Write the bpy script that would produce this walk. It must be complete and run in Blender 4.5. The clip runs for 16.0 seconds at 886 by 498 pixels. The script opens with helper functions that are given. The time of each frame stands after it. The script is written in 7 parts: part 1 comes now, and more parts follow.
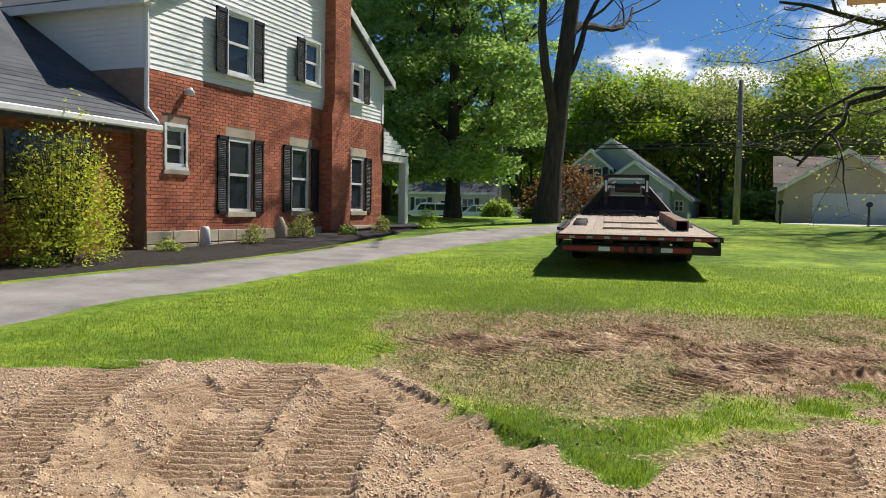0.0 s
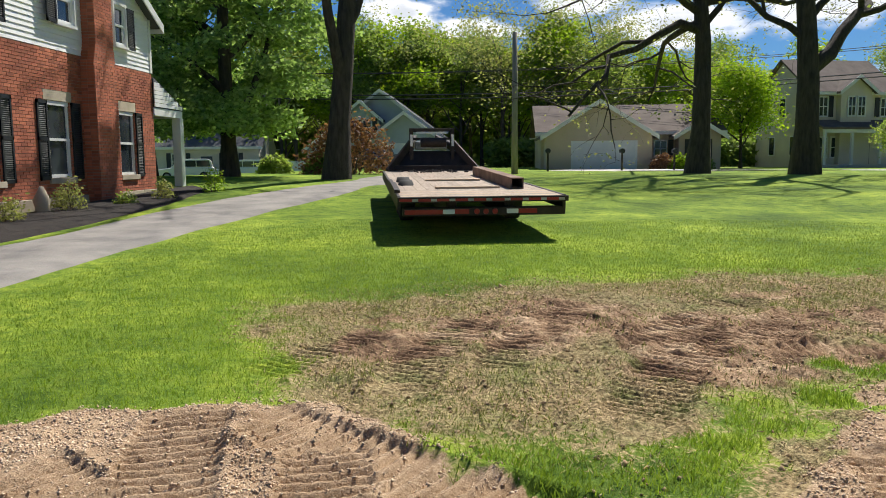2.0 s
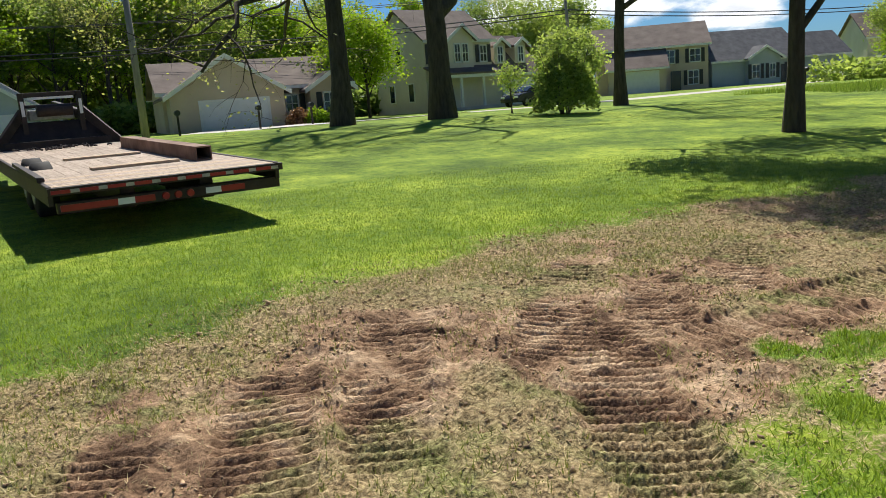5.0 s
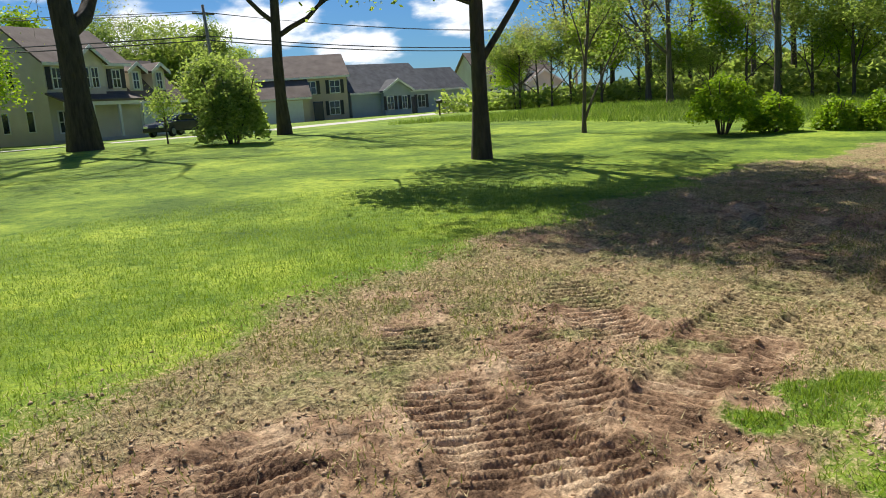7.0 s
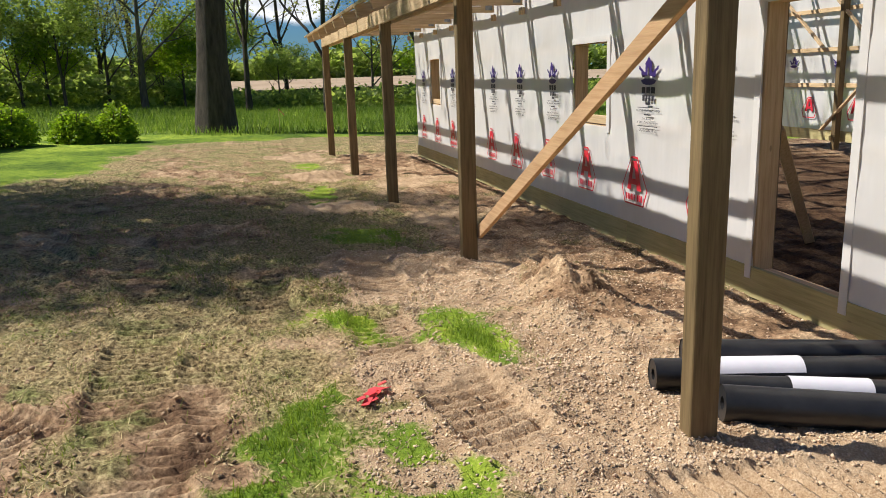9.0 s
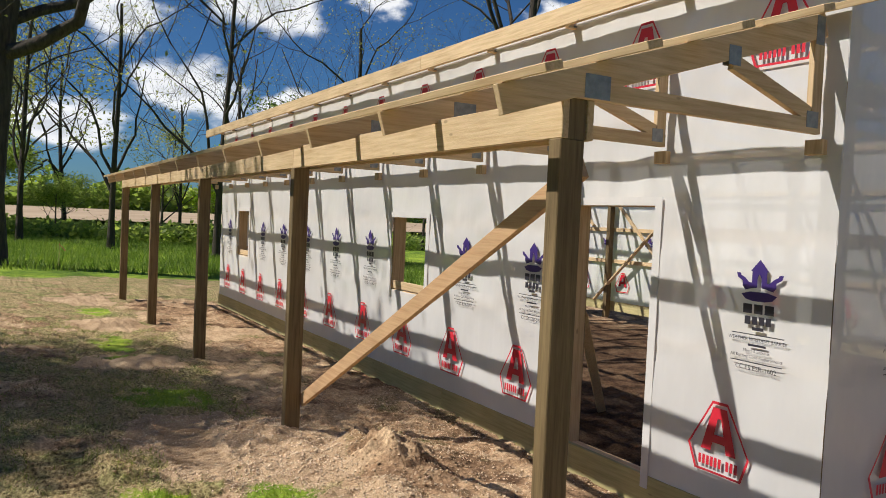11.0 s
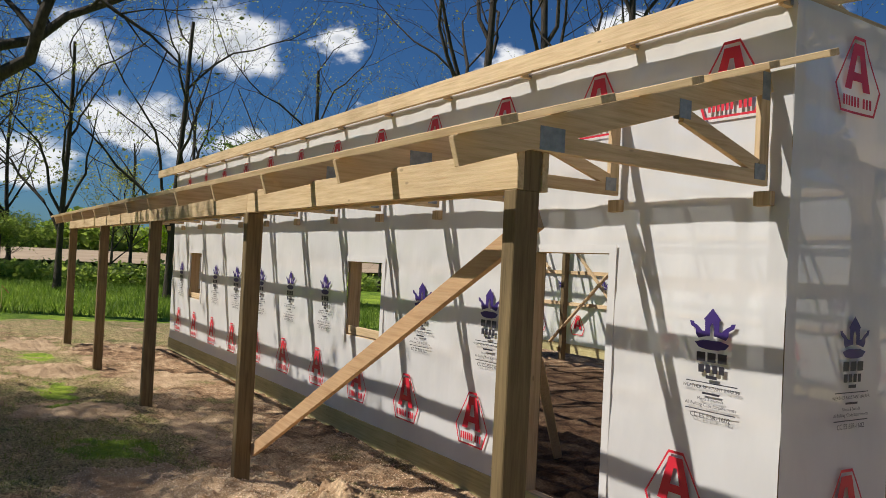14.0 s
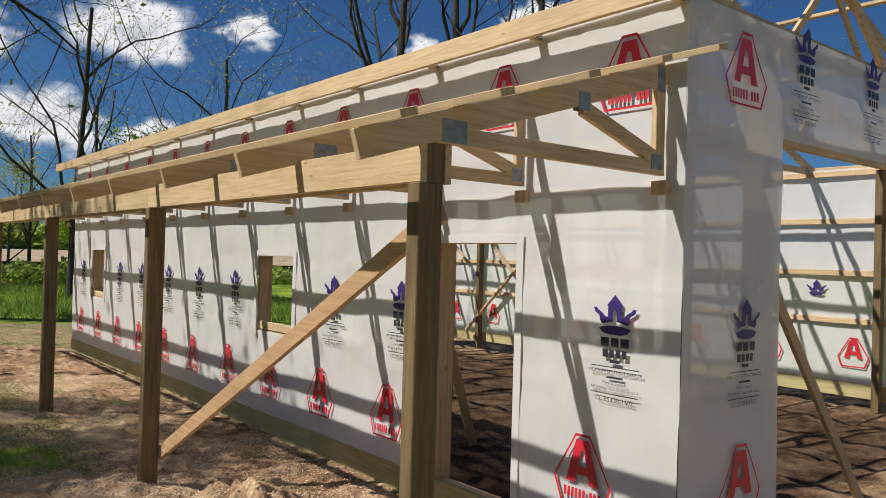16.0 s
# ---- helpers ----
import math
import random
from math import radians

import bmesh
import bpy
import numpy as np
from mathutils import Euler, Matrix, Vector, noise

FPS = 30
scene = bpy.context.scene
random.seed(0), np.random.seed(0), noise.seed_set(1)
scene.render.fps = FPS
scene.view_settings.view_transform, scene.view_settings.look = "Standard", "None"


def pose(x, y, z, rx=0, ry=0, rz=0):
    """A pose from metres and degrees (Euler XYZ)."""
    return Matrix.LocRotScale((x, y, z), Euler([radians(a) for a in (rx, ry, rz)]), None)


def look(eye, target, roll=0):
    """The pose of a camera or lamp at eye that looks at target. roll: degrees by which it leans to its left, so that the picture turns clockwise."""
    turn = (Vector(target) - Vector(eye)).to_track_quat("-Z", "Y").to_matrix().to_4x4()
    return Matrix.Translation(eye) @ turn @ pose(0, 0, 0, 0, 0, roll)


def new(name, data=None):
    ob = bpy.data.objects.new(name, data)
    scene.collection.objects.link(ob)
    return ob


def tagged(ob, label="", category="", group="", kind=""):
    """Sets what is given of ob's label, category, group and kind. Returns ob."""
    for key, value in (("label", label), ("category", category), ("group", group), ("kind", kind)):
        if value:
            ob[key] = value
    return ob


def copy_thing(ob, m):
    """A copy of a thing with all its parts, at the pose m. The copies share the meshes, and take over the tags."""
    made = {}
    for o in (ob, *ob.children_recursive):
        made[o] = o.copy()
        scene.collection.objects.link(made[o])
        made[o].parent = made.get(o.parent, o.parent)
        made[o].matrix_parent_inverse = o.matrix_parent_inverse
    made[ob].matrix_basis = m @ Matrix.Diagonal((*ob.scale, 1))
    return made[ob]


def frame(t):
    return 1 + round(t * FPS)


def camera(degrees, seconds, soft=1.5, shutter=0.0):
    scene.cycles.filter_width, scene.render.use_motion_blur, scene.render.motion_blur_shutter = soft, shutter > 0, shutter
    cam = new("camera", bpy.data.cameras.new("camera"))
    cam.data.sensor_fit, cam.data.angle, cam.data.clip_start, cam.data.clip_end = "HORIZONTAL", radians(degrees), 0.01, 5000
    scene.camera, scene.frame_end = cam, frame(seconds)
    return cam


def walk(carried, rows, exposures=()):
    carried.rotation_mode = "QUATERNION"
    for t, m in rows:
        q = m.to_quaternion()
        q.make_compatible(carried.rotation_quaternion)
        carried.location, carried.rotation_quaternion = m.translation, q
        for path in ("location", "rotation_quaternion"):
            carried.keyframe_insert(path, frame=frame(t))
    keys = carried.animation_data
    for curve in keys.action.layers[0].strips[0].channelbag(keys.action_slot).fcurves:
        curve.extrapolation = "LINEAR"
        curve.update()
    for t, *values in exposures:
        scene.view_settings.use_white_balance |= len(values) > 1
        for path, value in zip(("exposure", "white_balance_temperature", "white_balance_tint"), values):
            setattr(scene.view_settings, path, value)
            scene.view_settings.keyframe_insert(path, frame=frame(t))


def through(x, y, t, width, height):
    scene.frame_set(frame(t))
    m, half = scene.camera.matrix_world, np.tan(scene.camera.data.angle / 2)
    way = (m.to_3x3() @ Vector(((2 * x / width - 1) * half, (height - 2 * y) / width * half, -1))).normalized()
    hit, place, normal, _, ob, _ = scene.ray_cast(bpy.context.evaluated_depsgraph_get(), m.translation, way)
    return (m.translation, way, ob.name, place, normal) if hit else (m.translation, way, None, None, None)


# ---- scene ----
cam = camera(59.7, 16.0, soft=0.9)
PATH = [
    (0, (0.021, 0.151, 1.585), (-0.726, 2.003, 1.478), 1.1),
    (0.5, (-0.341, 0.273, 1.625), (-0.842, 2.206, 1.513), 0.5),
    (1, (-0.767, 0.516, 1.606), (-1.082, 2.485, 1.446), -0.2),
    (1.5, (-1.183, 0.839, 1.664), (-1.458, 2.81, 1.458), -1.4),
    (2, (-1.498, 1.096, 1.754), (-1.64, 3.078, 1.524), -0.5),
    (2.5, (-1.708, 1.512, 1.816), (-1.781, 3.5, 1.613), -3.5),
    (3, (-1.987, 1.917, 1.835), (-1.925, 3.907, 1.646), -5.4),
    (3.5, (-2.168, 2.19, 1.845), (-1.836, 4.148, 1.609), -4.1),
    (3.7, (-2.213, 2.357, 1.847), (-1.807, 4.295, 1.57), -4.0),
    (5.8, (-2.514, 4.256, 1.746), (-1.486, 5.925, 1.349), -3.7),
    (6, (-2.534, 4.451, 1.743), (-1.429, 6.07, 1.347), -3.4),
    (6.5, (-2.541, 4.98, 1.795), (-1.273, 6.478, 1.41), -4.2),
    (7, (-2.583, 5.394, 1.827), (-1.088, 6.67, 1.457), -4.1),
    (7.5, (-2.476, 5.712, 1.843), (-0.709, 6.582, 1.495), -4.0),
    (7.6, (-2.421, 5.758, 1.841), (-0.609, 6.53, 1.494), -4.2),
    (8, (-2.32, 6.033, 1.877), (-0.384, 6.364, 1.499), -3.9),
    (8.5, (-2.238, 6.247, 1.903), (-0.283, 6.122, 1.498), -3.4),
    (9, (-2.005, 6.385, 1.899), (-0.113, 5.914, 1.454), -1.9),
    (9.5, (-1.97, 6.51, 1.977), (-0.2, 5.712, 1.498), -1.1),
    (10, (-1.99, 6.703, 2.04), (-0.28, 5.743, 1.647), -0.8),
    (10.2, (-2.004, 6.753, 2.063), (-0.285, 5.788, 1.732), 0.1),
    (12.3, (-1.991, 6.778, 2.172), (-0.304, 5.71, 2.294), 2.8),
    (12.5, (-1.987, 6.772, 2.177), (-0.304, 5.698, 2.295), 2.9),
    (13, (-1.991, 6.763, 2.182), (-0.314, 5.679, 2.277), 3.0),
    (13.5, (-1.982, 6.76, 2.181), (-0.301, 5.678, 2.249), 2.9),
    (14, (-1.973, 6.751, 2.175), (-0.293, 5.666, 2.214), 2.8),
    (14.5, (-1.965, 6.743, 2.172), (-0.297, 5.639, 2.201), 2.7),
    (15, (-1.977, 6.723, 2.183), (-0.33, 5.588, 2.213), 2.4),
    (15.5, (-1.995, 6.716, 2.178), (-0.386, 5.529, 2.208), 2.1),
    (16, (-2.005, 6.7, 2.19), (-0.45, 5.442, 2.212), 1.6),
]
walk(cam, [(t, look(eye, target, roll)) for t, eye, target, roll in PATH],
     ((0, 0.1), (3.0, 0.1), (7.0, 0.18), (8.5, 0.1), (9.5, -0.05), (10.2, -0.1), (12.3, -0.2), (16, -0.25)))

# ---- world, sun, exposure ----
SUN = Vector((0.46, 1.0, 1.28)).normalized()
world = bpy.data.worlds.new("sky")
scene.world = world
world.use_nodes = True
wn, wl = world.node_tree.nodes, world.node_tree.links
sky = wn.new("ShaderNodeTexSky")
sky.sky_type, sky.sun_disc = "NISHITA", False
sky.sun_elevation, sky.sun_rotation = math.asin(SUN.z), math.atan2(SUN.x, SUN.y)
sky.air_density, sky.dust_density, sky.ozone_density = 1.0, 0.3, 3.0
tint = wn.new("ShaderNodeMix")
tint.data_type, tint.blend_type = "RGBA", "MULTIPLY"
tint.inputs[0].default_value, tint.inputs[7].default_value = 1.0, (0.52, 0.93, 1.40, 1)
wl.new(sky.outputs[0], tint.inputs[6])
wl.new(tint.outputs[2], wn["Background"].inputs[0])
wn["Background"].inputs[1].default_value = 0.05
sun = new("sun", bpy.data.lights.new("sun", "SUN"))
sun.data.energy, sun.data.angle, sun.data.color = 6.0, radians(0.53), (1.0, 0.95, 0.865)
sun.matrix_world = look(SUN * 60, (0, 0, 0))

# ---- materials ----
def shader(name):
    m = bpy.data.materials.new(name)
    m.use_nodes = True
    return m, m.node_tree.nodes, m.node_tree.links, m.node_tree.nodes["Principled BSDF"]


def noise_node(n, l, scale, detail=4.0, rough=0.55, stretch=(1, 1, 1), random_shift=False):
    tc = n.new("ShaderNodeTexCoord")
    mp = n.new("ShaderNodeMapping")
    mp.inputs["Scale"].default_value = stretch
    l.new(tc.outputs["Object"], mp.inputs["Vector"])
    if random_shift:
        oi = n.new("ShaderNodeObjectInfo")
        mu = n.new("ShaderNodeMath")
        mu.operation = "MULTIPLY"
        mu.inputs[1].default_value = 37.0
        l.new(oi.outputs["Random"], mu.inputs[0])
        l.new(mu.outputs[0], mp.inputs["Location"])
    t = n.new("ShaderNodeTexNoise")
    t.inputs["Scale"].default_value, t.inputs["Detail"].default_value, t.inputs["Roughness"].default_value = scale, detail, rough
    l.new(mp.outputs[0], t.inputs["Vector"])
    return t


def ramp(n, l, src, stops):
    r = n.new("ShaderNodeValToRGB")
    e = r.color_ramp.elements
    while len(e) < len(stops):
        e.new(0.5)
    for k, (p, c) in enumerate(stops):
        e[k].position, e[k].color = p, (*c, 1)
    l.new(src, r.inputs[0])
    return r


def mixc(n, l, a, b, fac, mode="MIX"):
    x = n.new("ShaderNodeMix")
    x.data_type, x.blend_type = "RGBA", mode
    for k, v in ((0, fac), (6, a), (7, b)):
        if isinstance(v, (int, float)):
            x.inputs[k].default_value = v
        elif isinstance(v, tuple):
            x.inputs[k].default_value = (*v, 1)
        else:
            l.new(v, x.inputs[k])
    return x.outputs[2]


def bump_to(n, l, bsdf, height, strength=0.4, dist=0.02):
    b = n.new("ShaderNodeBump")
    b.inputs["Strength"].default_value, b.inputs["Distance"].default_value = strength, dist
    l.new(height, b.inputs["Height"])
    l.new(b.outputs[0], bsdf.inputs["Normal"])


def surface(name, lo, hi, scale=6.0, fine=60.0, rough=0.8, metal=0.0, bump=0.3, dist=0.01, stretch=(1, 1, 1), shift=False, island=0.0):
    """Two scales of noise between two colours, with a fine relief."""
    m, n, l, b = shader(name)
    big = noise_node(n, l, scale, 5, 0.6, stretch, shift)
    small = noise_node(n, l, fine, 3, 0.6, stretch, shift)
    mid = tuple((p + q) / 2 for p, q in zip(lo, hi))
    r = ramp(n, l, big.outputs[0], [(0.3, lo), (0.5, mid), (0.72, hi)])
    col = mixc(n, l, r.outputs[0], small.outputs[1], 0.12, "OVERLAY")
    if island:
        g = n.new("ShaderNodeNewGeometry")
        r2 = ramp(n, l, g.outputs["Random Per Island"], [(0.0, (1 - island,) * 3), (1.0, (1 + island,) * 3)])
        col = mixc(n, l, col, r2.outputs[0], 1.0, "MULTIPLY")
    if shift:
        oi = n.new("ShaderNodeObjectInfo")
        r3 = ramp(n, l, oi.outputs["Random"], [(0.0, (0.82,) * 3), (1.0, (1.12,) * 3)])
        col = mixc(n, l, col, r3.outputs[0], 1.0, "MULTIPLY")
    l.new(col, b.inputs["Base Color"])
    b.inputs["Roughness"].default_value, b.inputs["Metallic"].default_value = rough, metal
    if bump:
        bump_to(n, l, b, small.outputs[0], bump, dist)
    return m


def lumber(name, lo, hi, axis, knots=0.5, rough=0.75):
    """Sawn softwood with grain along one axis, knots and weathering."""
    m, n, l, b = shader(name)
    long = [9.0, 9.0, 9.0]
    long[axis] = 0.45
    grain = noise_node(n, l, 5.0, 6, 0.65, long, True)
    fine = noise_node(n, l, 26.0, 3, 0.6, long, True)
    blot = noise_node(n, l, 1.7, 3, 0.5, (1, 1, 1), True)
    kn = [3.2, 3.2, 3.2]
    kn[axis] = 1.3
    tc = n.new("ShaderNodeTexCoord")
    mp = n.new("ShaderNodeMapping")
    mp.inputs["Scale"].default_value = kn
    l.new(tc.outputs["Object"], mp.inputs[0])
    vor = n.new("ShaderNodeTexVoronoi")
    vor.inputs["Scale"].default_value = 1.6
    l.new(mp.outputs[0], vor.inputs["Vector"])
    mid = tuple((p * 0.4 + q * 0.6) for p, q in zip(lo, hi))
    r = ramp(n, l, grain.outputs[0], [(0.3, lo), (0.5, mid), (0.68, hi)])
    c = mixc(n, l, r.outputs[0], fine.outputs[1], 0.10, "OVERLAY")
    rb = ramp(n, l, blot.outputs[0], [(0.3, (0.86, 0.84, 0.8)), (0.7, (1.05, 1.04, 1.0))])
    c = mixc(n, l, c, rb.outputs[0], 1.0, "MULTIPLY")
    rk = ramp(n, l, vor.outputs["Distance"], [(0.0, (1, 1, 1)), (0.035, (1, 1, 1)), (0.06, (0, 0, 0))])
    km = n.new("ShaderNodeMath")
    km.operation = "MULTIPLY"
    km.inputs[1].default_value = knots
    l.new(rk.outputs[0], km.inputs[0])
    c = mixc(n, l, c, tuple(v * 0.35 for v in lo), km.outputs[0])
    oi = n.new("ShaderNodeObjectInfo")
    ro = ramp(n, l, oi.outputs["Random"], [(0.0, (0.86, 0.85, 0.82)), (1.0, (1.08, 1.06, 1.04))])
    c = mixc(n, l, c, ro.outputs[0], 1.0, "MULTIPLY")
    l.new(c, b.inputs["Base Color"])
    b.inputs["Roughness"].default_value = rough
    bump_to(n, l, b, fine.outputs[0], 0.25, 0.004)
    return m


def leaf_mat(name, lo, hi, through=0.45):
    m, n, l, b = shader(name)
    g = n.new("ShaderNodeNewGeometry")
    mid = tuple((p + q) / 2 for p, q in zip(lo, hi))
    r = ramp(n, l, g.outputs["Random Per Island"], [(0.0, lo), (0.5, mid), (1.0, hi)])
    big = noise_node(n, l, 0.35, 2)
    rb = ramp(n, l, big.outputs[0], [(0.35, (0.8, 0.82, 0.8)), (0.65, (1.1, 1.08, 1.0))])
    c = mixc(n, l, r.outputs[0], rb.outputs[0], 1.0, "MULTIPLY")
    l.new(c, b.inputs["Base Color"])
    b.inputs["Roughness"].default_value = 0.55
    b.inputs["Specular IOR Level"].default_value = 0.25
    tr = n.new("ShaderNodeBsdfTranslucent")
    c2 = mixc(n, l, c, (1.45, 1.45, 0.8), 1.0, "MULTIPLY")
    l.new(c2, tr.inputs[0])
    mx = n.new("ShaderNodeMixShader")
    mx.inputs[0].default_value = through
    l.new(b.outputs[0], mx.inputs[1])
    l.new(tr.outputs[0], mx.inputs[2])
    l.new(mx.outputs[0], n["Material Output"].inputs[0])
    return m


def plain(name, col, rough=0.5, metal=0.0, vary=0.15, scale=3.0, bump=0.1):
    return surface(name, tuple(v * (1 - vary) for v in col), tuple(v * (1 + vary) for v in col), scale, scale * 14, rough, metal, bump, 0.004)


def glass_mat(name, tint=(0.02, 0.025, 0.03)):
    m, n, l, b = shader(name)
    w = noise_node(n, l, 1.2, 2)
    r = ramp(n, l, w.outputs[0], [(0.3, tint), (0.7, tuple(v * 2.2 for v in tint))])
    l.new(r.outputs[0], b.inputs["Base Color"])
    b.inputs["Roughness"].default_value = 0.06
    b.inputs["Specular IOR Level"].default_value = 0.8
    bump_to(n, l, b, w.outputs[0], 0.05, 0.01)
    return m


def wrap_mat():
    """White woven house wrap: thin, lets some light through, fine creases."""
    m, n, l, b = shader("house_wrap")
    st = noise_node(n, l, 3.0, 5, 0.6, (1.0, 1.0, 0.35))
    crease = noise_node(n, l, 2.2, 3, 0.45, (1.6, 1.6, 0.9))
    r = ramp(n, l, st.outputs[0], [(0.3, (0.78, 0.77, 0.77)), (0.7, (0.87, 0.86, 0.86))])
    l.new(r.outputs[0], b.inputs["Base Color"])
    b.inputs["Roughness"].default_value = 0.42
    b.inputs["Specular IOR Level"].default_value = 0.35
    folds = noise_node(n, l, 1.3, 2, 0.45, (4.5, 4.5, 0.8))
    hh = mixc(n, l, crease.outputs[0], folds.outputs[0], 0.5)
    bump_to(n, l, b, hh, 0.5, 0.05)
    tr = n.new("ShaderNodeBsdfTranslucent")
    tr.inputs[0].default_value = (0.80, 0.74, 0.68, 1)
    mx = n.new("ShaderNodeMixShader")
    mx.inputs[0].default_value = 0.2
    l.new(b.outputs[0], mx.inputs[1])
    l.new(tr.outputs[0], mx.inputs[2])
    sheer = n.new("ShaderNodeBsdfTransparent")
    mx2 = n.new("ShaderNodeMixShader")
    mx2.inputs[0].default_value = 0.13
    l.new(mx.outputs[0], mx2.inputs[1])
    l.new(sheer.outputs[0], mx2.inputs[2])
    l.new(mx2.outputs[0], n["Material Output"].inputs[0])
    return m


def ground_mat():
    """Lawn, trampled straw, bare earth and limestone gravel, told apart by the zones of the sheet."""
    m, n, l, b = shader("ground_cover")
    at = n.new("ShaderNodeVertexColor")
    at.layer_name = "zone"
    sp = n.new("ShaderNodeSeparateColor")
    l.new(at.outputs[0], sp.inputs[0])
    big = noise_node(n, l, 0.5, 6, 0.65)
    midn = noise_node(n, l, 2.6, 6, 0.65)
    fine = noise_node(n, l, 34.0, 5, 0.7)
    tiny = noise_node(n, l, 110.0, 3, 0.7)
    g1 = ramp(n, l, big.outputs[0], [(0.36, (0.10, 0.172, 0.022)), (0.5, (0.205, 0.31, 0.034)), (0.62, (0.35, 0.455, 0.054))])
    g2 = ramp(n, l, fine.outputs[0], [(0.3, (0.5, 0.56, 0.5)), (0.7, (1.3, 1.22, 1.2))])
    grass = mixc(n, l, g1.outputs[0], g2.outputs[0], 1.0, "MULTIPLY")
    tuft = noise_node(n, l, 5.5, 5, 0.7)
    g3 = ramp(n, l, tuft.outputs[0], [(0.36, (0.55, 0.66, 0.6)), (0.5, (0.98, 1.0, 1.0)), (0.66, (1.22, 1.1, 1.1))])
    grass = mixc(n, l, grass, g3.outputs[0], 1.0, "MULTIPLY")
    s1 = ramp(n, l, fine.outputs[0], [(0.36, (0.085, 0.064, 0.036)), (0.5, (0.32, 0.25, 0.135)), (0.66, (0.64, 0.53, 0.31))])
    s2 = ramp(n, l, midn.outputs[0], [(0.35, (0.62, 0.78, 0.5)), (0.5, (0.95, 0.93, 0.85)), (0.7, (1.1, 1.0, 0.95))])
    straw = mixc(n, l, s1.outputs[0], s2.outputs[0], 1.0, "MULTIPLY")
    d1 = ramp(n, l, midn.outputs[0], [(0.36, (0.13, 0.076, 0.045)), (0.5, (0.38, 0.245, 0.145)), (0.64, (0.60, 0.44, 0.28))])
    d2 = ramp(n, l, fine.outputs[0], [(0.35, (0.5, 0.47, 0.45)), (0.65, (1.3, 1.3, 1.3))])
    dirt = mixc(n, l, d1.outputs[0], d2.outputs[0], 1.0, "MULTIPLY")
    # earth inside the building: damp tone plus the shade there, put into the colour
    damp_shade = mixc(n, l, dirt, (0.28, 0.25, 0.24), 1.0, "MULTIPLY")
    dirt = mixc(n, l, damp_shade, dirt, at.outputs[1])
    v1 = ramp(n, l, tiny.outputs[0], [(0.3, (0.31, 0.20, 0.118)), (0.5, (0.51, 0.37, 0.24)), (0.72, (0.69, 0.55, 0.40))])
    v2 = ramp(n, l, midn.outputs[0], [(0.35, (0.72, 0.66, 0.6)), (0.65, (1.1, 1.08, 1.05))])
    grav = mixc(n, l, v1.outputs[0], v2.outputs[0], 1.0, "MULTIPLY")

    def sharp(ch, src, k=0.55):
        a = n.new("ShaderNodeMath")
        a.operation = "MULTIPLY_ADD"
        l.new(src, a.inputs[0])
        a.inputs[1].default_value, a.inputs[2].default_value = k, -k / 2
        c = n.new("ShaderNodeMath")
        c.operation = "ADD"
        l.new(ch, c.inputs[0])
        l.new(a.outputs[0], c.inputs[1])
        mr = n.new("ShaderNodeMapRange")
        mr.interpolation_type = "SMOOTHSTEP"
        mr.inputs[1].default_value, mr.inputs[2].default_value = 0.4, 0.6
        l.new(c.outputs[0], mr.inputs[0])
        return mr.outputs[0]

    col = mixc(n, l, grass, straw, sharp(sp.outputs[2], fine.outputs[0], 0.9))
    col = mixc(n, l, col, dirt, sharp(sp.outputs[1], midn.outputs[0], 0.7))
    col = mixc(n, l, col, grav, sharp(sp.outputs[0], fine.outputs[0], 0.5))
    l.new(col, b.inputs["Base Color"])
    b.inputs["Roughness"].default_value = 0.92
    b.inputs["Specular IOR Level"].default_value = 0.15
    clod = noise_node(n, l, 13.0, 4, 0.6)
    h = mixc(n, l, mixc(n, l, fine.outputs[0], tiny.outputs[0], 0.35), clod.outputs[0], 0.45)
    bump_to(n, l, b, h, 0.9, 0.045)
    return m


M_GROUND = ground_mat()
M_WRAP = wrap_mat()
M_GRASS = leaf_mat("grass_blades", (0.12, 0.20, 0.024), (0.30, 0.41, 0.055), 0.4)
M_TORN = leaf_mat("torn_grass_blades", (0.14, 0.17, 0.04), (0.30, 0.33, 0.10), 0.35)
M_STRAW = surface("straw", (0.34, 0.26, 0.12), (0.62, 0.52, 0.28), 2.0, 40, 0.9, 0, 0, 0.01, island=0.35)
M_STONE = surface("gravel_stone", (0.48, 0.34, 0.22), (0.73, 0.57, 0.41), 1.5, 50, 0.9, 0, 0.2, 0.004, island=0.3)
M_CLOD = surface("soil_clod", (0.26, 0.17, 0.10), (0.52, 0.37, 0.22), 2.5, 40, 0.95, 0, 0.5, 0.01, island=0.25)
M_MULCH = surface("bark_mulch", (0.012, 0.009, 0.008), (0.04, 0.03, 0.024), 8, 60, 0.95, 0, 0.9, 0.03)
M_DRIVE = surface("worn_asphalt", (0.17, 0.16, 0.15), (0.36, 0.33, 0.295), 1.1, 30, 0.9, 0, 0.7, 0.02)
M_CONC = surface("pale_concrete", (0.45, 0.42, 0.38), (0.6, 0.57, 0.53), 0.6, 30, 0.9, 0, 0.2, 0.005)
M_TREAT = [lumber("treated_post_" + "xyz"[k], (0.10, 0.068, 0.03), (0.23, 0.165, 0.082), k, 0.5) for k in range(3)]
M_PINE = [lumber("new_pine_" + "xyz"[k], (0.50, 0.345, 0.19), (0.74, 0.58, 0.38), k, 0.55) for k in range(3)]
M_SKIRT = lumber("treated_skirt", (0.38, 0.34, 0.16), (0.58, 0.52, 0.28), 0, 0.4)
